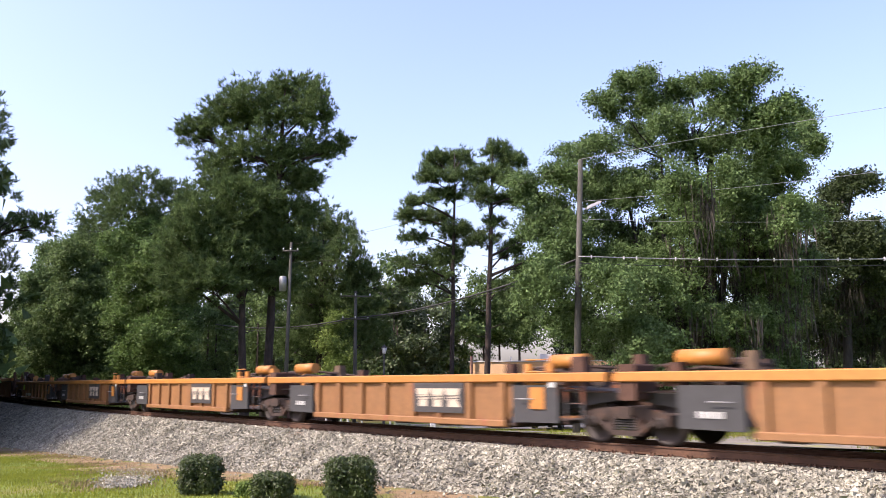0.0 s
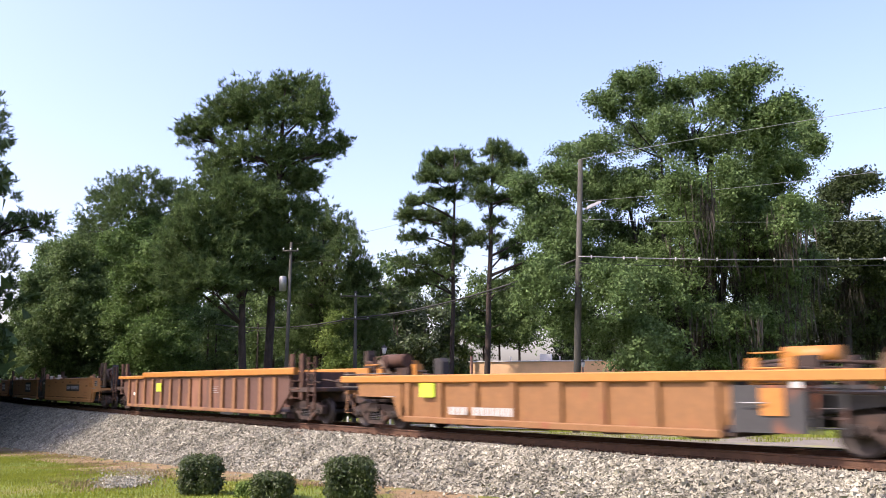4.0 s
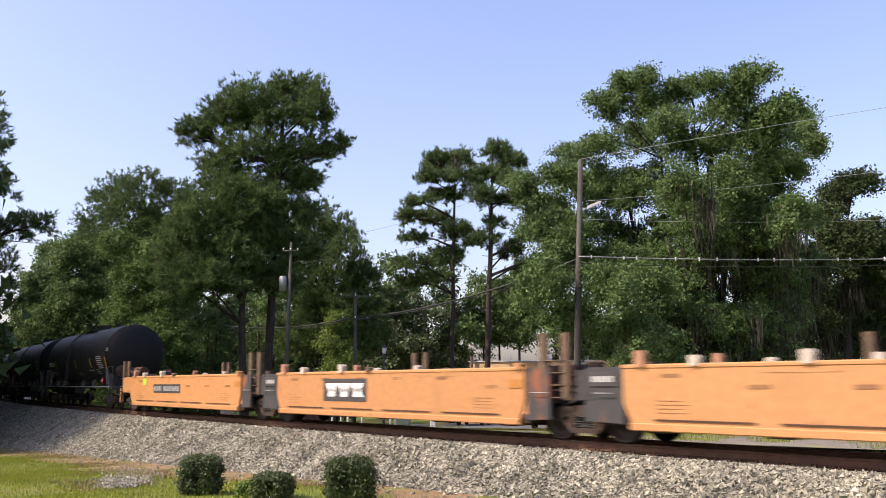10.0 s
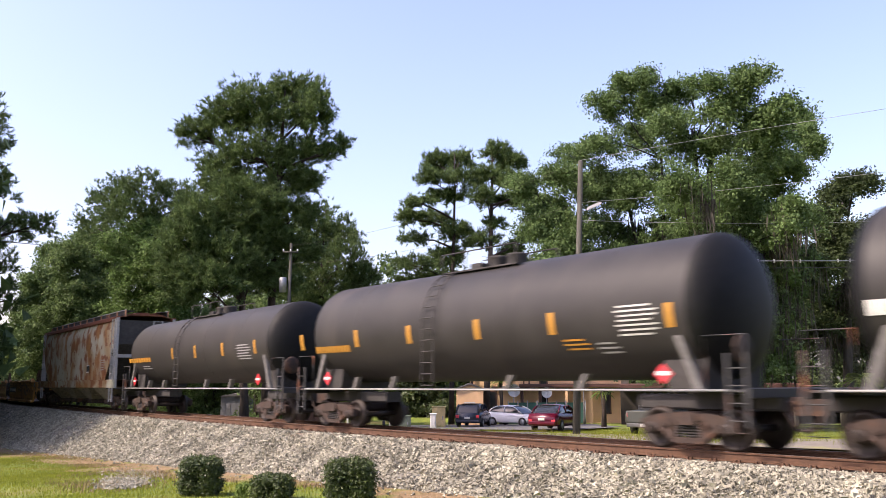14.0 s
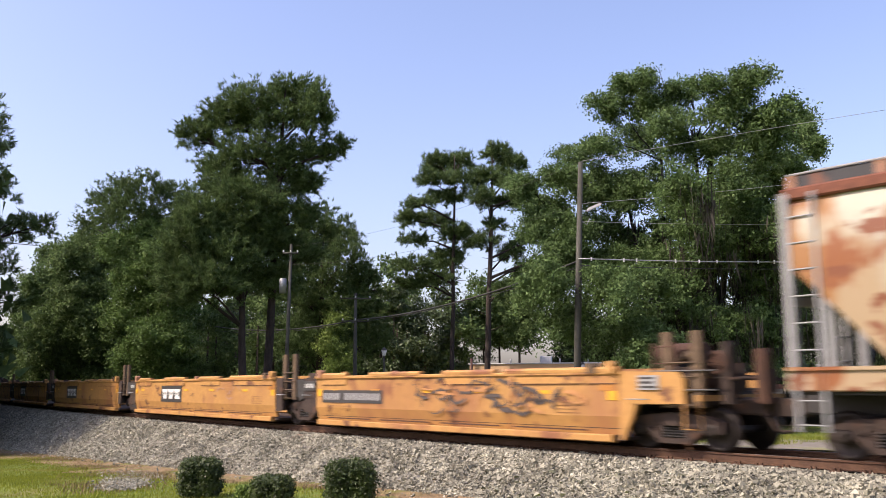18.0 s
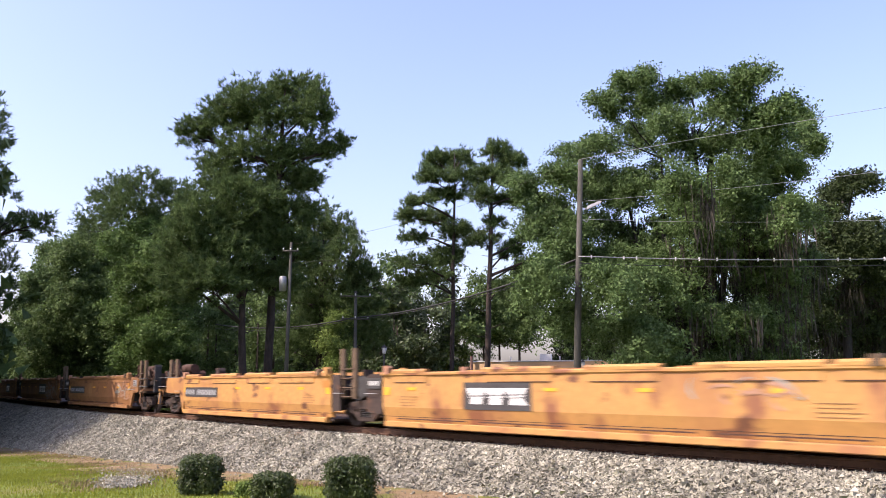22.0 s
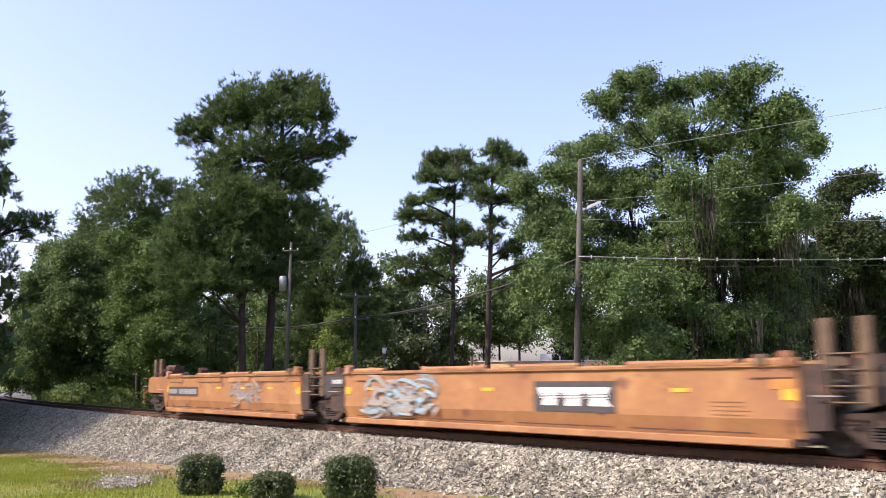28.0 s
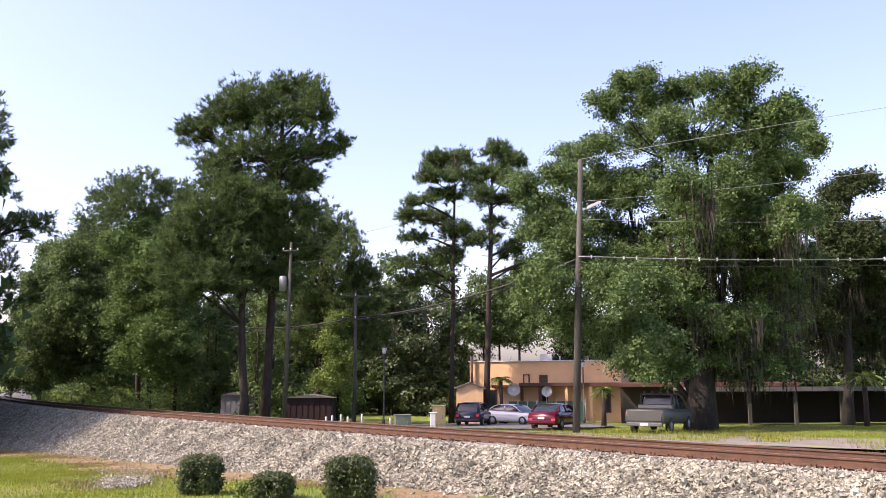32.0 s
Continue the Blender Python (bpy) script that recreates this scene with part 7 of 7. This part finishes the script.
def long_shelter(x0, x1, y, depth, h):
    """A long low open shelter with posts and a pale fascia."""
    z = ground_height((x0 + x1) / 2, y)
    t = thing("carport", "long low dark shelter with pale fascia boards", "carport", "", pose(x0, y, z))
    w = x1 - x0
    g = Geo()
    g.box(0, w, 0, depth, h, h + 0.22, 0.03)
    part("roof", g, M_ROOFG, t)
    for i in range(8):
        g = Geo()
        xx = w * (i + 0.1) / 8
        g.box(xx - 0.11, xx + 0.11, 0.2, 0.42, -0.1, h)
        part("post", g, M_POLE, t)
        g = Geo()
        g.box(w * i / 8 + 0.02, w * (i + 1) / 8 - 0.02, -0.05, -0.005, h - 0.02, h + 0.3)
        part("fascia", g, M_WHITEP if i == 4 else M_ROOFG, t)
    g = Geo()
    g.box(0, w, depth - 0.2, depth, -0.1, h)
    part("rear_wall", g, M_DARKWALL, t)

long_shelter(18.0, 44.0, 62.0, 7.0, 2.4)


def palm(x, y, h, n, size, label, seed):
    z = ground_height(x, y)
    t = thing("palm_tree", label, "palm", "palms", pose(x, y, z))
    r = random.Random(seed)
    g = Geo()
    g.tube([(0, 0, -0.2), (0.05, 0, h * 0.5), (0, 0, h)], [0.2, 0.15, 0.17], 10)
    part("trunk", g, M_BARK, t)
    for i in range(n):
        a, up = i * 2.4 + r.uniform(-.3, .3), r.uniform(-0.3, 1.0)
        g = Geo()
        prev = Vector((0, 0, h))
        d = Vector((math.cos(a), math.sin(a), up)).normalized()
        pts = [prev + d * size * f - Vector((0, 0, 0.55 * size * f * f)) for f in (0, 0.3, 0.6, 1.0)]
        side = Vector((-math.sin(a), math.cos(a), 0))
        for k in range(14):
            f = 0.25 + 0.75 * k / 13
            p = prev + d * size * f - Vector((0, 0, 0.55 * size * f * f))
            for sg in (-1, 1):
                tip = p + side * sg * size * 0.34 * (1.1 - 0.6 * f) + d * size * 0.2 - Vector((0, 0, 0.12 * size))
                w = d * 0.03 * size
                g.add([tuple(p - w), tuple(p + w), tuple(tip)], [(0, 1, 2)])
        g.tube(pts, 0.02, 4)
        part("frond", g, M_LEAF, t)


palm(4.8, 74.0, 3.7, 30, 0.95, "small palm with a shaggy trunk in front of the building", 1)
palm(10.75, 59.5, 2.5, 24, 0.72, "small palm beside the fence", 2)
palm(27.7, 58.0, 3.3, 24, 1.2, "palm beside the long shelter", 3)


def vehicle(name, x, y, yaw, paint, label, kind):
    """A parked vehicle: body lofted from sections, glass, wheels, lamps, bumpers."""
    z = ground_height(x, y) + 0.09
    t = thing(name, label, "car" if kind != "pickup" else "pickup truck", "parked vehicles", pose(x, y, z, 0, 0, yaw))
    dims = {"sedan": (4.6, 0.9, 1.45), "wagon": (4.5, 0.92, 1.6), "pickup": (5.4, 0.98, 1.85)}[kind]
    L, w, h = dims
    hl = L / 2
    if kind == "sedan":
        side = [(-hl, 0.35, 0.72, 0.93), (-hl + 0.08, 0.3, 0.98, 0.97), (-hl + 0.7, 0.25, 1.02, 1.0), (-0.8, 0.22, 0.98, 1.0), (0.6, 0.22, 0.95, 1.0), (1.3, 0.24, 0.88, 0.99), (hl - 0.25, 0.28, 0.74, 0.95), (hl, 0.35, 0.6, 0.85)]
        cab = [(-hl + 0.55, 1.0, 1.02), (-1.0, 1.0, h), (0.35, 1.0, h - 0.02), (1.25, 0.9, 0.92)]
    elif kind == "wagon":
        side = [(-hl, 0.4, 0.95, 0.95), (-hl + 0.08, 0.32, 1.02, 0.98), (-0.8, 0.28, 1.02, 1.0), (0.7, 0.28, 1.0, 1.0), (1.3, 0.3, 0.95, 0.99), (hl - 0.25, 0.32, 0.85, 0.96), (hl, 0.4, 0.7, 0.88)]
        cab = [(-hl + 0.06, 1.0, 1.02), (-hl + 0.5, 1.0, h), (0.2, 1.0, h), (1.1, 0.98, 1.0)]
    else:
        side = [(-hl, 0.55, 1.12, 0.97), (-hl + 0.05, 0.5, 1.15, 1.0), (-0.45, 0.42, 1.15, 1.0), (-0.4, 0.42, 1.15, 1.0), (1.1, 0.42, 1.12, 1.0), (1.4, 0.42, 1.1, 1.0), (hl - 0.2, 0.45, 1.0, 0.97), (hl, 0.5, 0.85, 0.92)]
        cab = [(-0.55, 1.1, 1.15), (-0.4, 1.1, h), (0.75, 1.1, h), (1.45, 1.08, 1.1)]
    g = Geo()
    vs, fs = [], []
    for (xx, z0, z1, f) in side:
        ww = w * f
        ring = [(-ww * 0.92, z0), (-ww, z0 + 0.12), (-ww, z0 + (z1 - z0) * 0.65), (-ww * 0.93, z1), (ww * 0.93, z1), (ww, z0 + (z1 - z0) * 0.65), (ww, z0 + 0.12), (ww * 0.92, z0)]
        vs += [(xx, yy, zz) for yy, zz in ring]
    for i in range(len(side) - 1):
        for j in range(8):
            fs.append((i * 8 + j, i * 8 + (j + 1) % 8, (i + 1) * 8 + (j + 1) % 8, (i + 1) * 8 + j))
    fs += [tuple(range(7, -1, -1)), tuple(range(len(vs) - 8, len(vs)))]
    g.add(vs, fs, True)
    part("body", g, paint, t)
    # glasshouse and roof
    (xa, _, za), (xb, _, zb), (xc, _, zc), (xd, _, zd) = cab
    wi, wo = w * 0.74, w * 0.91
    secs = [(xa, wo * 0.97, za), (xa * 0.72 + xb * 0.28, wo * 0.95, za + (zb - za) * 0.45), (xa * 0.35 + xb * 0.65, wo * 0.9, za + (zb - za) * 0.8), (xb, wi * 1.03, zb),
            ((xb + xc) / 2, wi * 1.04, zb + 0.035), (xc, wi * 1.02, zc), (xc * 0.55 + xd * 0.45, wo * 0.93, zd + (zc - zd) * 0.68), (xd, wo * 0.97, zd)]
    g = Geo()
    vs, fs = [], []
    for xx, ww, zz in secs:
        f = (zz - za) / max(zb - za, 0.1)
        vs += [(xx, -wo, min(za, zz)), (xx, -(wo + (ww - wo) * f), zz - 0.05 * f), (xx, -ww * 0.8, zz), (xx, ww * 0.8, zz), (xx, wo + (ww - wo) * f, zz - 0.05 * f), (xx, wo, min(za, zz))]
    for i in range(len(secs) - 1):
        for j in range(5):
            fs.append((i * 6 + j, i * 6 + j + 1, (i + 1) * 6 + j + 1, (i + 1) * 6 + j))
    g.add(vs, fs, True)
    part("glasshouse", g, M_GLASS, t, "dark tinted glass")
    g = Geo()
    vs, fs = [], []
    for xx, ww, zz in secs[3:6]:
        vs += [(xx, -ww - 0.02, zz - 0.09), (xx, -ww * 0.82, zz + 0.015), (xx, 0, zz + 0.03), (xx, ww * 0.82, zz + 0.015), (xx, ww + 0.02, zz - 0.09)]
    for i in range(2):
        for j in range(4):
            fs.append((i * 5 + j, i * 5 + j + 1, (i + 1) * 5 + j + 1, (i + 1) * 5 + j))
    g.add(vs, fs, True)
    for sy in (-1, 1):
        g.tube([(xx, sy * (wo + (ww - wo) * ((zz - za) / (zb - za))), zz) for xx, ww, zz in secs[:4]], 0.045, 6)
        g.tube([(xx, sy * (wo + (ww - wo) * ((zz - za) / (zb - za))), zz) for xx, ww, zz in secs[5:]], 0.04, 6)
        xm = (xb + xc) / 2
        g.tube([(xm, sy * wo, za), (xm, sy * (wi + 0.03), zb - 0.04)], 0.045, 6)
    part("roof", g, paint, t)
    wb = L * 0.29
    r = 0.33 if kind != "pickup" else 0.38
    for sx in (-1, 1):
        for sy in (-1, 1):
            g = Geo()
            g.lathe([(-0.1, 0.2), (-0.1, r), (0.1, r), (0.11, r - 0.04), (0.09, 0.2)], axis="y", n=20)
            wh = part("wheel", g, M_TYRE, t, at=pose(sx * wb, sy * (w - 0.08), r - 0.02, 0, 0, 0))
            g = Geo()
            g.lathe([(sy * 0.09, 0.0), (sy * 0.1, 0.2), (sy * 0.06, 0.21)], axis="y", n=14)
            part("rim", g, M_GALV, wh)
    zt = side[0][2]
    for sy in (-1, 1):
        g = Geo()
        g.box(-hl - 0.015, -hl + 0.05, sy * w * 0.78 - 0.11, sy * w * 0.78 + 0.11, zt - 0.28, zt - 0.06, 0.02)
        part("tail_lamp", g, M_RED, t, "red tail lamp")
        g = Geo()
        g.box(hl - 0.12, hl + 0.012, sy * w * 0.66 - 0.16, sy * w * 0.66 + 0.16, 0.56, 0.72, 0.02)
        part("headlamp", g, M_WHITEP, t)
    for sx in (-1, 1):
        g = Geo()
        g.box(sx * hl - 0.09, sx * hl + 0.09, -w * 0.9, w * 0.9, 0.36, 0.55, 0.04)
        part("bumper", g, M_CHROME if kind == "pickup" else paint, t)
    g = Geo()
    g.box(-hl - 0.105, -hl - 0.095, -0.2, 0.2, 0.62 if kind != "pickup" else 0.4, 0.75 if kind != "pickup" else 0.53)
    part("number_plate", g, M_WHITEP, t, "pale blank plate")
    if kind == "pickup":
        g = Geo()
        g.box(-hl - 0.03, -hl, -w * 0.86, w * 0.86, 0.62, 1.12, 0.01)
        part("tailgate", g, paint, t)
        g = Geo()
        g.box(-0.95, -0.5, -w * 0.9, w * 0.9, 1.15, 1.38, 0.03)
        part("tool_box", g, M_CHROME, t, "bright tool box across the bed")
        g = Geo()
        for sy in (-1, 1):
            g.tube([(-0.7, sy * 0.8, 1.15), (-0.7, sy * 0.78, 1.9)], 0.04, 8)
        g.tube([(-0.7, -0.8, 1.88), (-0.7, 0.8, 1.88)], 0.04, 8)
        part("rack", g, M_BLACK, t)
        g = Geo()
        for k in range(4):
            g.lathe([(-0.03, 0.0), (-0.03, 0.07), (0.03, 0.09), (0.03, 0.0)], (-0.7, -0.6 + 0.4 * k, 1.96), "x", 10)
        part("work_lamps", g, M_BLACK, t)
    return t


M_SILVER = plain("silver_car_paint", (0.06, 0.065, 0.056), 0.45, 0.2, spread=0.05)
M_REDPAINT = plain("dark_red_car_paint", (0.085, 0.004, 0.016), 0.25, 0.1, spread=0.08)
M_WHITECAR = plain("white_car_paint", (0.74, 0.74, 0.73), 0.25, spread=0.03)
M_BLUECAR = plain("slate_blue_car_paint", (0.03, 0.035, 0.05), 0.25, 0.2, spread=0.08)
vehicle("pickup_truck", 11.2, 45.6, 90 - 31, M_SILVER, "older silver pickup with a tool box, parked under the oak", "pickup")
vehicle("car", 6.75, 53.6, 90 - 27, M_REDPAINT, "dark red sedan parked beside the lane", "sedan")
vehicle("car", 5.35, 67.5, -38, M_WHITECAR, "white sedan parked facing the lane", "sedan")
vehicle("car", 2.2, 64.0, 90 - 14, M_BLUECAR, "slate blue hatchback parked on the verge", "wagon")


M_SHRUB = material("shrub_leaves", [(0.3, (0.03, 0.05, 0.012)), (0.7, (0.072, 0.1, 0.022))], 0.9, 0.5, vary=0.4, island=True, leaf=0.25)


def shrub(x, y, w, h, mat, label, seed, count=1600):
    z = ground_height(x, y)
    t = thing("shrub", label, "shrub", "clipped shrubs", pose(x, y, z))
    r = np.random.default_rng(seed)
    g = Geo()
    for i in range(7):
        a = i * 0.9
        g.tube([(0, 0, -0.1), (math.cos(a) * w * 0.3, math.sin(a) * w * 0.3, h * 0.75)], [0.03, 0.012], 5)
    part("stems", g, M_OAKBARK, t)
    P = r.uniform(-1, 1, (count, 3))
    P = np.sign(P) * np.abs(P) ** 0.7
    nrm = (np.abs(P) ** 2.2).sum(1) ** (1 / 2.2)
    P = P / np.maximum(nrm, 1)[:, None] * (0.74 + 0.38 * r.random((count, 1)))
    d = P / np.linalg.norm(P, axis=1)[:, None]
    P = P * np.array([w / 2, w / 2, h / 2]) + np.array([0, 0, h * 0.52])
    V, F = broad_leaves(0.032, 10, 2.6)(P, d, r)
    part("foliage", raw_mesh("foliage", V, F, mat), mat, t)


shrub(-5.58, 20.5, 0.92, 0.9, M_SHRUB, "clipped dark green shrub on the lawn", 1, 2600)
shrub(-3.75, 19.6, 0.85, 0.56, M_SHRUB, "low clipped shrub on the lawn", 2, 1800)
shrub(-4.35, 19.9, 0.45, 0.34, M_LEAF, "small light green shrub on the lawn", 3, 700)
shrub(-1.98, 18.9, 1.05, 0.92, M_SHRUB, "clipped dark green shrub on the lawn", 4, 2800)


def grass(name, places, n, h, mat, label, seed, spread):
    """Loose blades scattered round places."""
    r = np.random.default_rng(seed)
    P = np.array(places, float)
    i = r.integers(0, len(P), n)
    XY = P[i] + r.normal(size=(n, 2)) * spread
    s, q = track_sq(XY[:, 0], XY[:, 1])
    Z = base_height(XY[:, 0], XY[:, 1], q)
    X, Y = XY[:, 0], XY[:, 1]
    Z = Z + (np.sin(X * 0.9 + 1.3 * np.sin(Y * 0.5)) * np.sin(Y * 0.7 + X * 0.23) * 0.035 + np.sin(X * 0.21) * np.cos(Y * 0.17) * 0.06) * (np.abs(q - 0.75) > 2)
    B = np.stack([X, Y, Z - 0.02], 1)
    a = r.random(n) * 6.28
    side = np.stack([np.cos(a), np.sin(a), 0 * a], 1) * (0.006 + 0.010 * r.random((n, 1)))
    tip = B + np.stack([r.normal(0, 0.25, n), r.normal(0, 0.25, n), np.ones(n)], 1) * (h * (0.4 + 0.9 * r.random((n, 1))))
    V = np.stack([B - side, B + side, tip], 1).reshape(-1, 3)
    F = np.arange(n * 3).reshape(n, 3)
    return tagged(new(name, raw_mesh(name, V, F, mat)), label, "grass", kind="stuff")


M_GRASSB = material("grass_blades", [(0.3, (0.13, 0.155, 0.009)), (0.7, (0.22, 0.25, 0.018))], 0.4, 0.8, vary=0.3, island=True, leaf=0.35,
                    spots=[(0.54, 0.14, (0.26, 0.19, 0.07), 0.2, (1, 1, 1))])
r_ = random.Random(5)
lawn_spots = [(r_.uniform(-26, 3), r_.uniform(18, 56)) for _ in range(1500)]
lawn_spots = [p for p in lawn_spots if abs(p[0]) < p[1] * 0.56 and track_sq(np.array([p[0]]), np.array([p[1]]))[1][0] < -3.6]
grass("grass", lawn_spots, 95000, 0.075, M_GRASSB, "short lawn grass with dry patches", 8, 0.9)
verge_spots = [track(s_, q_)[:2] for s_, q_ in [(r_.uniform(-30, 22), r_.uniform(10.5, 20)) for _ in range(120)]]
grass("verge_weeds", verge_spots, 9000, 0.3, M_GRASSB, "tall weeds on the gravel verge", 9, 0.35)
far_spots = [(r_.uniform(3, 26), r_.uniform(38, 58)) for _ in range(200)]
grass("grass", far_spots, 30000, 0.12, M_GRASSB, "green grass under the oak", 10, 1.2)
M_DRY = material("dry_grass", [(0.3, (0.14, 0.095, 0.045)), (0.7, (0.28, 0.205, 0.10))], 0.6, 0.9, vary=0.35, island=True)
foot_spots = [track(s_, bed_profile(s_)[0][0] - r_.uniform(-0.3, 1.6) * (0.5 + 0.5 * math.sin(s_ * 0.5) ** 2))[:2] for s_ in [r_.uniform(-75, 4) for _ in range(260)]]
foot_spots += [(-11.4 + 3.1 * f + r_.gauss(0, 0.7), 35.0 - 12.0 * f + r_.gauss(0, 0.8)) for f in [r_.random() for _ in range(70)]]
grass("dry_grass", foot_spots, 36000, 0.12, M_DRY, "dry straw-coloured grass at the foot of the bank", 12, 0.4)


def dirt_strip():
    """Bare dirt and dead grass along the foot of the bank, with an uneven edge."""
    V, S = [], np.arange(-78.0, 6.0, 0.8)
    for s in S:
        q0 = bed_profile(s)[0][0]
        out = 1.0 + (1.5 + min(max(-8 - s, 0), 20) * 0.09) * abs(math.sin(s * 0.23 + 0.6)) + 0.6 * math.sin(s * 0.9 + 1) + 0.25 * math.sin(s * 2.7)
        for f in (0.0, 0.5, 1.0):
            x, y, a = track(s, q0 + 0.35 - (out + 0.35) * f)
            V.append((x, y, ground_height(x, y) + 0.09 - 0.10 * f))
    k = np.arange(len(S) * 3).reshape(-1, 3)
    F = np.stack([k[:-1, :-1], k[1:, :-1], k[1:, 1:], k[:-1, 1:]], -1).reshape(-1, 4)
    mat = material("bare_dirt", [(0.3, (0.15, 0.095, 0.042)), (0.7, (0.27, 0.185, 0.095))], 1.6, 0.95, bump=0.8, bump_scale=35,
                   spots=[(0.5, 0.12, (0.115, 0.125, 0.014), 0.7, (1, 1, 1))])
    tagged(new("dirt_strip", raw_mesh("dirt_strip", V, F, mat, True)), "bare brown dirt and dead grass below the bank", "dirt", kind="structure")


dirt_strip()
# ---------------------------------------------------------------- sleepers, plates and spikes
def tie_mesh(seed):
    r = random.Random(seed)
    g = Geo()
    g.box(-0.115, 0.115, -1.3, 1.3, -0.18, 0.0, 0.012)
    g.v = [(x + r.uniform(-.012, .012), y + r.uniform(-.02, .02), z + r.uniform(-.008, .008)) for x, y, z in g.v]
    return g.mesh("tie", M_TIE)


TIES = [tie_mesh(i) for i in range(4)]
pg = Geo()
for yy in (-0.755, 0.755):
    pg.box(-0.1, 0.1, yy - 0.19, yy + 0.19, 0.0, 0.018)
    for sx in (-0.05, 0.05):
        for sy in (-1, 1):
            pg.box(sx - 0.018, sx + 0.018, yy + sy * 0.1 - 0.02, yy + sy * 0.1 + 0.02, 0.018, 0.06)
PLATES = pg.mesh("tie_plates", M_RAIL)
trackbed = tagged(new("track_ties"), "weathered wooden sleepers under the rails", "sleepers", kind="structure")
rt = random.Random(9)
for i in range(240):
    s = 16.0 - i * 0.5 + rt.uniform(-0.04, 0.04)
    x, y, a = track(s, 0.755 + rt.uniform(-0.04, 0.04))
    m = pose(x, y, -0.2, 0, 0, math.degrees(a) + rt.uniform(-1.2, 1.2))
    tie = part("tie", TIES[i % 4], M_TIE, trackbed, at=m)
    if i < 150:
        part("tie_plate", PLATES, M_RAIL, tie)
# ---------------------------------------------------------------- motion
SPEED, GAIN = 13.0, 0.048    # metres a second at the start, and what it gains each second


def run(t):
    """Metres rolled since the start."""
    return SPEED * t + GAIN * t * t / 2


def when(d):
    """The time at which d metres are rolled."""
    return (math.sqrt(max(SPEED ** 2 + 2 * GAIN * d, 0.0)) - SPEED) / GAIN



def on_track(s):
    x, y, a = track(s, 0.755)
    return pose(x, y, 0, 0, 0, math.degrees(a))


def car_pose(front, rear):
    """A car whose pivots stand at front and rear along the line."""
    x1, y1, a = track(front, 0.755)
    x0, y0, a = track(rear, 0.755)
    return pose((x0 + x1) / 2, (y0 + y1) / 2, 0, 0, 0, math.degrees(math.atan2(y1 - y0, x1 - x0)))


def motions():
    """The train rolls past, slowly gaining speed."""
    for car, front, rear in TRAIN:
        walk(car, [(t, car_pose(front + run(t), rear + run(t))) for t in range(0, 33)])
    place = {car: (front + rear) / 2 for car, front, rear in TRAIN}
    for ws, car, at, off, r in SPINNING:
        # wheels are keyed turning for the stretch of line that lies in view
        t0, t1 = [when(s - place[car] - at) for s in (-64.0, 30.0)]
        t0, t1 = max(0.0, t0), min(32.0, t1)
        step = math.radians(80) * r / (SPEED + GAIN * t1)
        n = max(1, int((t1 - t0) / step))
        turn = [(t, math.degrees((run(t) - run(t0)) / r)) for t in [t0 + (t1 - t0) * i / n for i in range(n + 1)]]
        if t0 > 0:
            turn.insert(0, (0.0, 0.0))
        if t1 < 32:
            turn.append((32.0, turn[-1][1]))
        walk(ws, [(t, pose(off, 0, r, 0, a, 0)) for t, a in turn])


motions()
